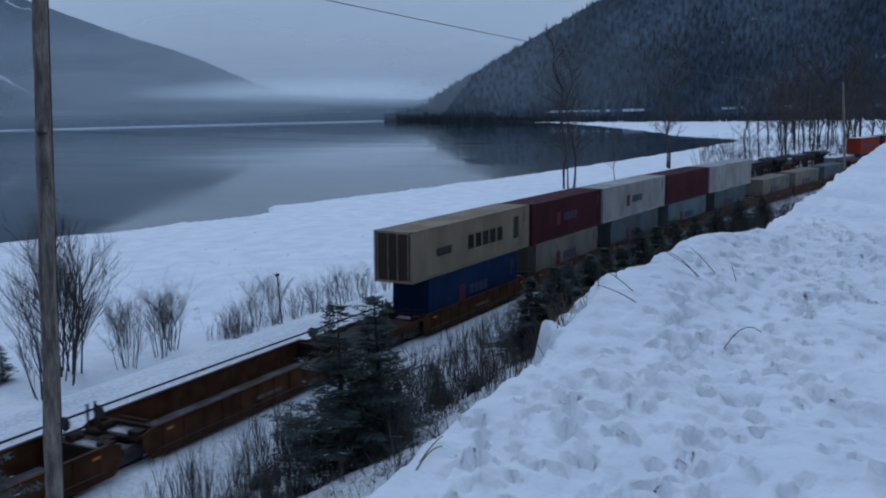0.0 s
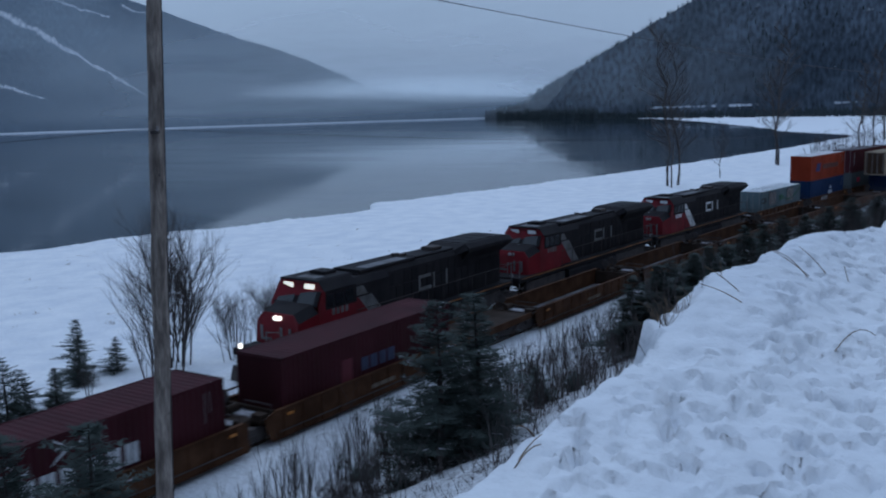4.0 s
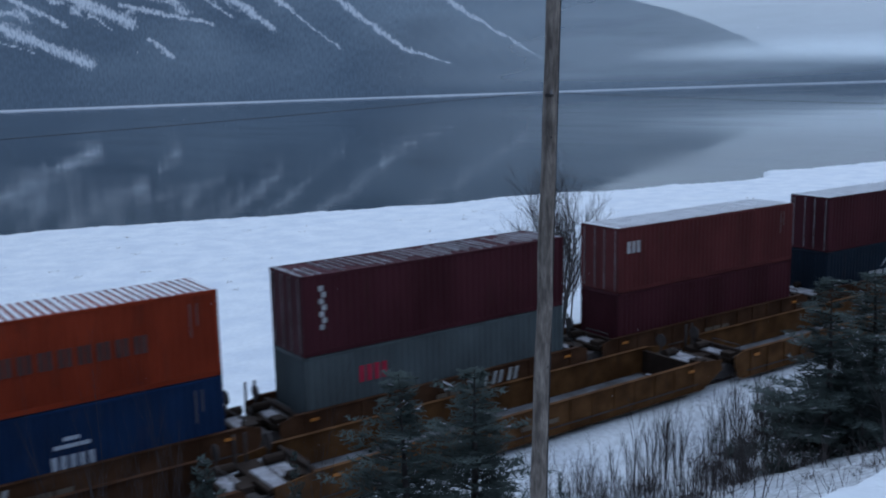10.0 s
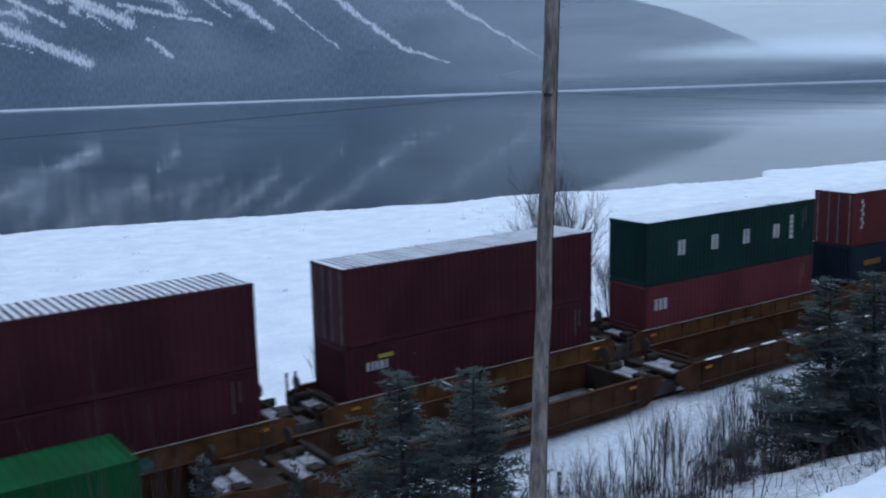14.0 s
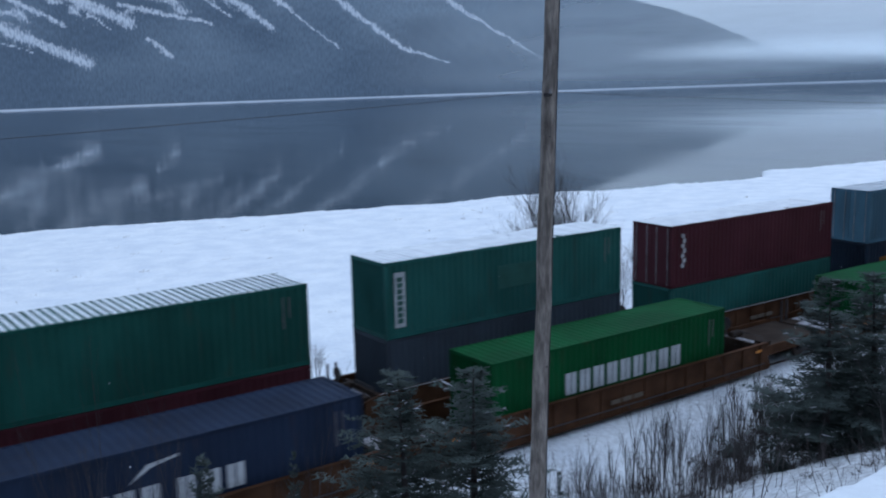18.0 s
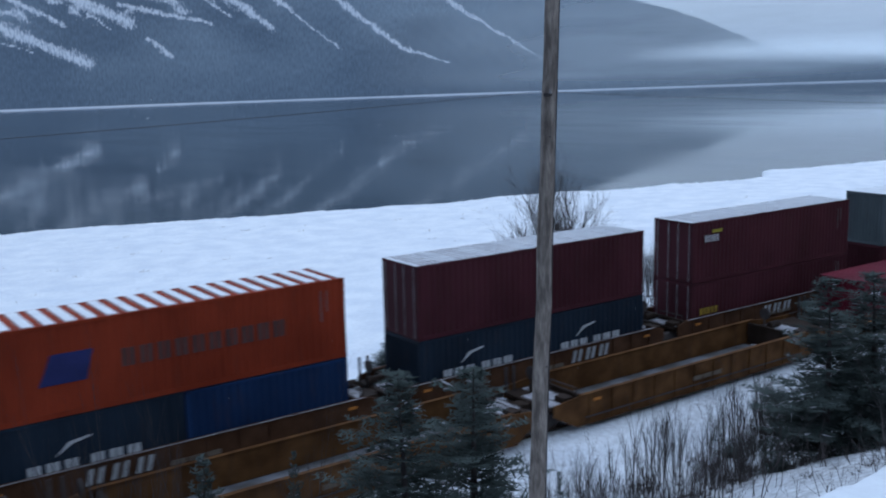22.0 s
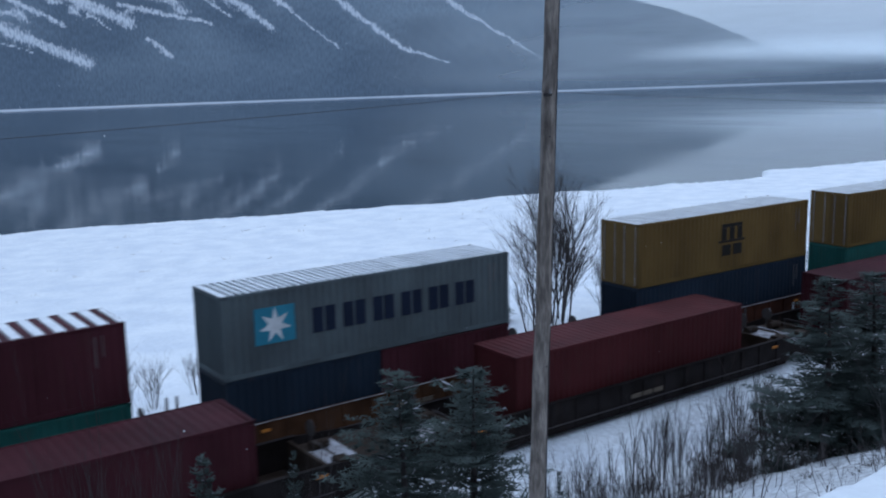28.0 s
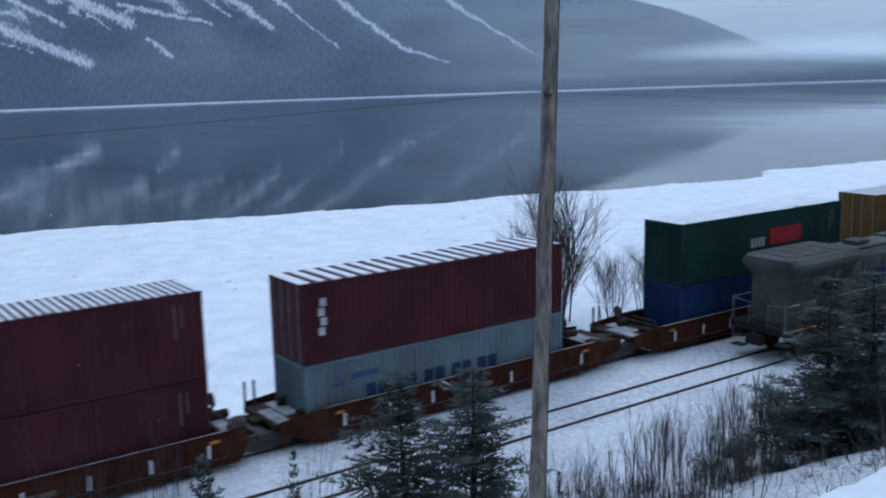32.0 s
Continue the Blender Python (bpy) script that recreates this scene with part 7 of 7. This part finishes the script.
sweep = [(0.5, 1.88), (1.1, 1.66), (1.8, 1.54), (2.6, 1.55), (3.4, 1.68), (4.3, 1.92), (5.2, 2.25), (6.0, 2.62)]
cable = Geo()
for (xa, za), (xb, zb) in zip(sweep, sweep[1:]):
    cable.slab([(xa, za - 0.05), (xb, zb - 0.05), (xb, zb + 0.05), (xa, za + 0.05)], -1.275, -1.21)
cable.slab([(-0.55, 1.62), (0.1, 1.6), (0.38, 1.78), (0.42, 1.98), (0.1, 2.2), (-0.55, 2.16)], -1.28, -1.21).box(-0.95, -0.55, -1.275, -1.21, 2.0, 2.09).box(-0.95, -0.55, -1.275, -1.21, 1.68, 1.77)
part("painted_cable", cable, surface("green_cable_paint", (0.02, 0.1, 0.05), (0.015, 0.07, 0.04), 3.0, 0.6), gen, "painted green plug and cable")
part("emblem", bars([(-6.0, -5.85, 1.65, 2.2), (-5.85, -5.3, 2.09, 2.2), (-5.85, -5.3, 1.65, 1.76), (-5.15, -5.02, 1.65, 2.2), (-4.75, -4.62, 1.65, 2.2)]), MARK, gen, "dark line emblem", colour=INK)

WG, WGN = "well cars of the far train", "well cars of the near train"
lefts = [-215.5] + [q[0] for q in FAR_LOAD]
for i, left in enumerate(lefts):
    first, final = i % 5 == 0, i % 5 == 4
    a, b = left - (3.75 if first else 1.63), left + FT40 + (3.75 if final else 1.63)
    tone = (OCHRE, BROWN, RED_BROWN)[(1, 0, 1, 1, 1, 2, 2)[i // 5 % 7]]
    tn = {OCHRE: "rusty ochre", BROWN: "dirty brown", RED_BROWN: "rust-red"}[tone]
    ob = well_car(round(b - a, 2), FT40 + 0.35, tone, f"{tn} steel well car carrying containers", WG, False, "teal" if i in (5, 6) else None, frosted=i > 4, sign={1: -3.0, 2: 1.2, 16: -3.4, 17: 1.5, 18: -1.2}.get(i))
    # keep the well under its load where one end is longer
    MOVERS.append((ob, True, (a + b) / 2, 0.0, False))

# near train: middle of each well at 20 s, length of the well between couplings, its load
CREAM = (0.22, 0.21, 0.17)
NAMES[CREAM] = "worn cream"
NEAR_UPPER = [(484.8, FT53, (0.3, 0.25, 0.18), "name_large", BLUE), (500.25, FT45, MAROON, "small_logo", CREAM), (515.7, FT53, (0.4, 0.4, 0.385), "small_logo", GREY),
              (531.15, FT45, MAROON, "", PALE), (546.6, FT53, (0.4, 0.4, 0.385), "", GREY)]
for mid, ln, colour, mark, low in NEAR_UPPER:
    load(False, mid, WELL_Z, FT40, HI, low, "small_logo", "", False, where="in a rail car well")
    ob = load(False, mid, WELL_Z + HI + 0.02, ln, HI, colour, mark, "", True, where="stacked on another", name="long_container")
    if mark == "name_large":
        for q in ob.children:
            if q.name.startswith("door"):
                q.color = (0.065, 0.043, 0.03, 1)
                tagged(q, "rusty brown door leaf")
NEAR_WELLS = [(u[0], 15.45, True) for u in NEAR_UPPER] + [(566.3, 15.45, True), (581.8, 15.45, True), (597.2, 15.45, True), (612.7, 15.45, True)]
for mid, colour in ((566.3, CREAM), (581.8, CREAM), (597.2, GREY), (612.7, MAROON)):
    load(False, mid, WELL_Z, FT40, HI, colour, "small_logo", where="in a rail car well")
NEAR_WELLS += [(463.2, 15.6, False), (447.4, 15.6, False), (431.6, 15.6, False), (416.0, 15.6, False), (400.4, 15.6, False)]
NEAR_ONE = [(378.2, 15.6, FT40, MAROON, "small_logo"), (362.8, 14.9, FT40, MAROON, "swoosh_high"), (348.2, 14.5, FT40, MAROON, ""), (333.7, 14.9, FT40, NAVY, "swoosh_high"), (318.0, 16.2, FT40, NAVY, ""),
            (297.0, 20.0, FT40, EVER, "white_word"), (107.8, 18.6, FT40, EVER, "white_word"), (68.9, 18.4, FT40, EVER, "white_word"), (51.6, 15.4, FT40, NAVY, "swoosh_high"), (36.8, 15.2, FT40, MAROON, ""), (20.65, 15.6, FT40, MAROON, "column"),
            (-100.5, 22.4, FT40, BLUE, ""), (-125.3, 22.0, FT40, MAROON, ""), (-145.0, 20.8, FT40, BRICK, ""), (-167.0, 21.9, FT40, MAROON, ""), (-188.8, 21.8, FT40, BRICK, "column")]
# Base tones for the near train's loads, set apart from the far train's.
NEAR_TONE = {MAROON: (0.054, 0.015, 0.02), NAVY: (0.021, 0.031, 0.06), BLUE: (0.016, 0.03, 0.082), BRICK: (0.075, 0.018, 0.02)}
NAMES.update({NEAR_TONE[MAROON]: "dark maroon", NEAR_TONE[NAVY]: "dark navy blue", NEAR_TONE[BLUE]: "dark blue", NEAR_TONE[BRICK]: "dark red"})
for mid, lu, ln, colour, mark in NEAR_ONE:
    colour = NEAR_TONE.get(colour, colour)
    load(False, mid, WELL_Z, ln, HI, colour, mark, where="in a rail car well")
    NEAR_WELLS.append((mid, lu, True))
for mid, lu, pair in ((130.6, 20.0, ((MAROON, ""), (EVER, "white_word"))), (90.7, 18.0, ((EVER, "white_word"), (MAROON, "yellow_letters"))), (5.05, 16.0, ((CRIMSON, "corner_letters"), (MAROON, ""))), (-63.3, 19.8, ((NAVY, ""), (TEALG, "panel")))):
    for sg, (colour, mark) in zip((-1, 1), pair):
        load(False, mid + sg * (FT20 / 2 + 0.035), WELL_Z, FT20, STD, colour, mark, where="in a rail car well", name="short_container")
    NEAR_WELLS.append((mid, lu, True))
for a, b in ((286.5, 266.5), (266.5, 247.0), (247.0, 226.0), (226.0, 207.5), (207.5, 193.5), (193.5, 178.0), (178.0, 157.5), (157.5, 141.0), (-4.0, -21.0), (-21.0, -37.5), (-37.5, -53.3), (-73.4, -89.2)):
    NEAR_WELLS.append(((a + b) / 2, a - b, False))
BLACK_BROWN = (0.02, 0.016, 0.016)
NEAR_WELLS.sort()
for i, (mid, lu, loaded) in enumerate(NEAR_WELLS):
    tone, tn = ((OCHRE, "rusty ochre") if 235 < mid < 330 or -60 < mid < 0 else (BROWN, "dirty brown"))
    if mid < -100:
        tone, tn = BLACK_BROWN, "dark black-brown"
    well = min(lu - 2.2, 16.6 if lu > 18 else 12.6) if loaded is False else min(lu - 2.0, 16.4 if lu > 18 else 12.7)
    label = f"{tn} steel well car carrying a container" if loaded else f"empty {tn} well car with snow along its sills"
    car = well_car(round(lu, 2), round(well, 2), tone, label, WGN, not loaded, dashes=150 < mid < 225)
    # a longer end platform where the next coupling lies further off
    gap = NEAR_WELLS[i + 1][0] - NEAR_WELLS[i + 1][1] / 2 - mid - lu / 2 if i + 1 < len(NEAR_WELLS) else 0.0
    if gap > 0.4:
        e = lu / 2 - 0.45
        part("end_platform", Geo().box(e, e + gap + 0.5, -1.25, 1.25, 0.86, 1.0), CAR_PAINT, car, "dark steel end platform", colour=DARK)
        for sg in (-1, 1):
            part("platform_beam", Geo().slab([(e, 0.7), (e + gap + 0.5, 0.8), (e + gap + 0.5, 1.12), (e, 1.14)], sg * 1.43 - 0.03, sg * 1.43 + 0.03), CAR_PAINT, car, colour=tone)
        if gap > 4:
            bogie(car, lu / 2 + gap - 1.9)
    MOVERS.append((car, False, mid, 0.0, False))

# locomotives
for k, mid in enumerate((-275.9, -253.4, -230.9)):
    ob = locomotive(LOCO_BLACK, LOCO_RED, "black diesel locomotive with a red cab" + (" and lit headlights" if k == 0 else " and white stripe"), k == 0, "red", WHITE if k == 2 else EMBLEM)
    MOVERS.append((ob, True, mid, 0.0, True))
MOVERS.append((locomotive(LOCO_GREY, LOCO_GREY, "grimy grey diesel locomotive pushing the near train", False, "grey"), False, -211.25, 0.0, False))


def motions():
    """The two trains pass each other at steady speeds."""
    times = [0, 2, 4, 6, 8, 10, 12, 14, 16, 18, 20, 22, 24, 26, 28, 30, 32]
    walk(falling_snow, [(0, pose(0, 0, 0)), (32, pose(4.0, -1.5, -36.0))])
    for ob, far, mid, z, turned in MOVERS:
        v = FAR_V if far else NEAR_V
        walk(ob, [(t, on_track(far, mid + v * (t - 20), z, turned)) for t in times])


motions()
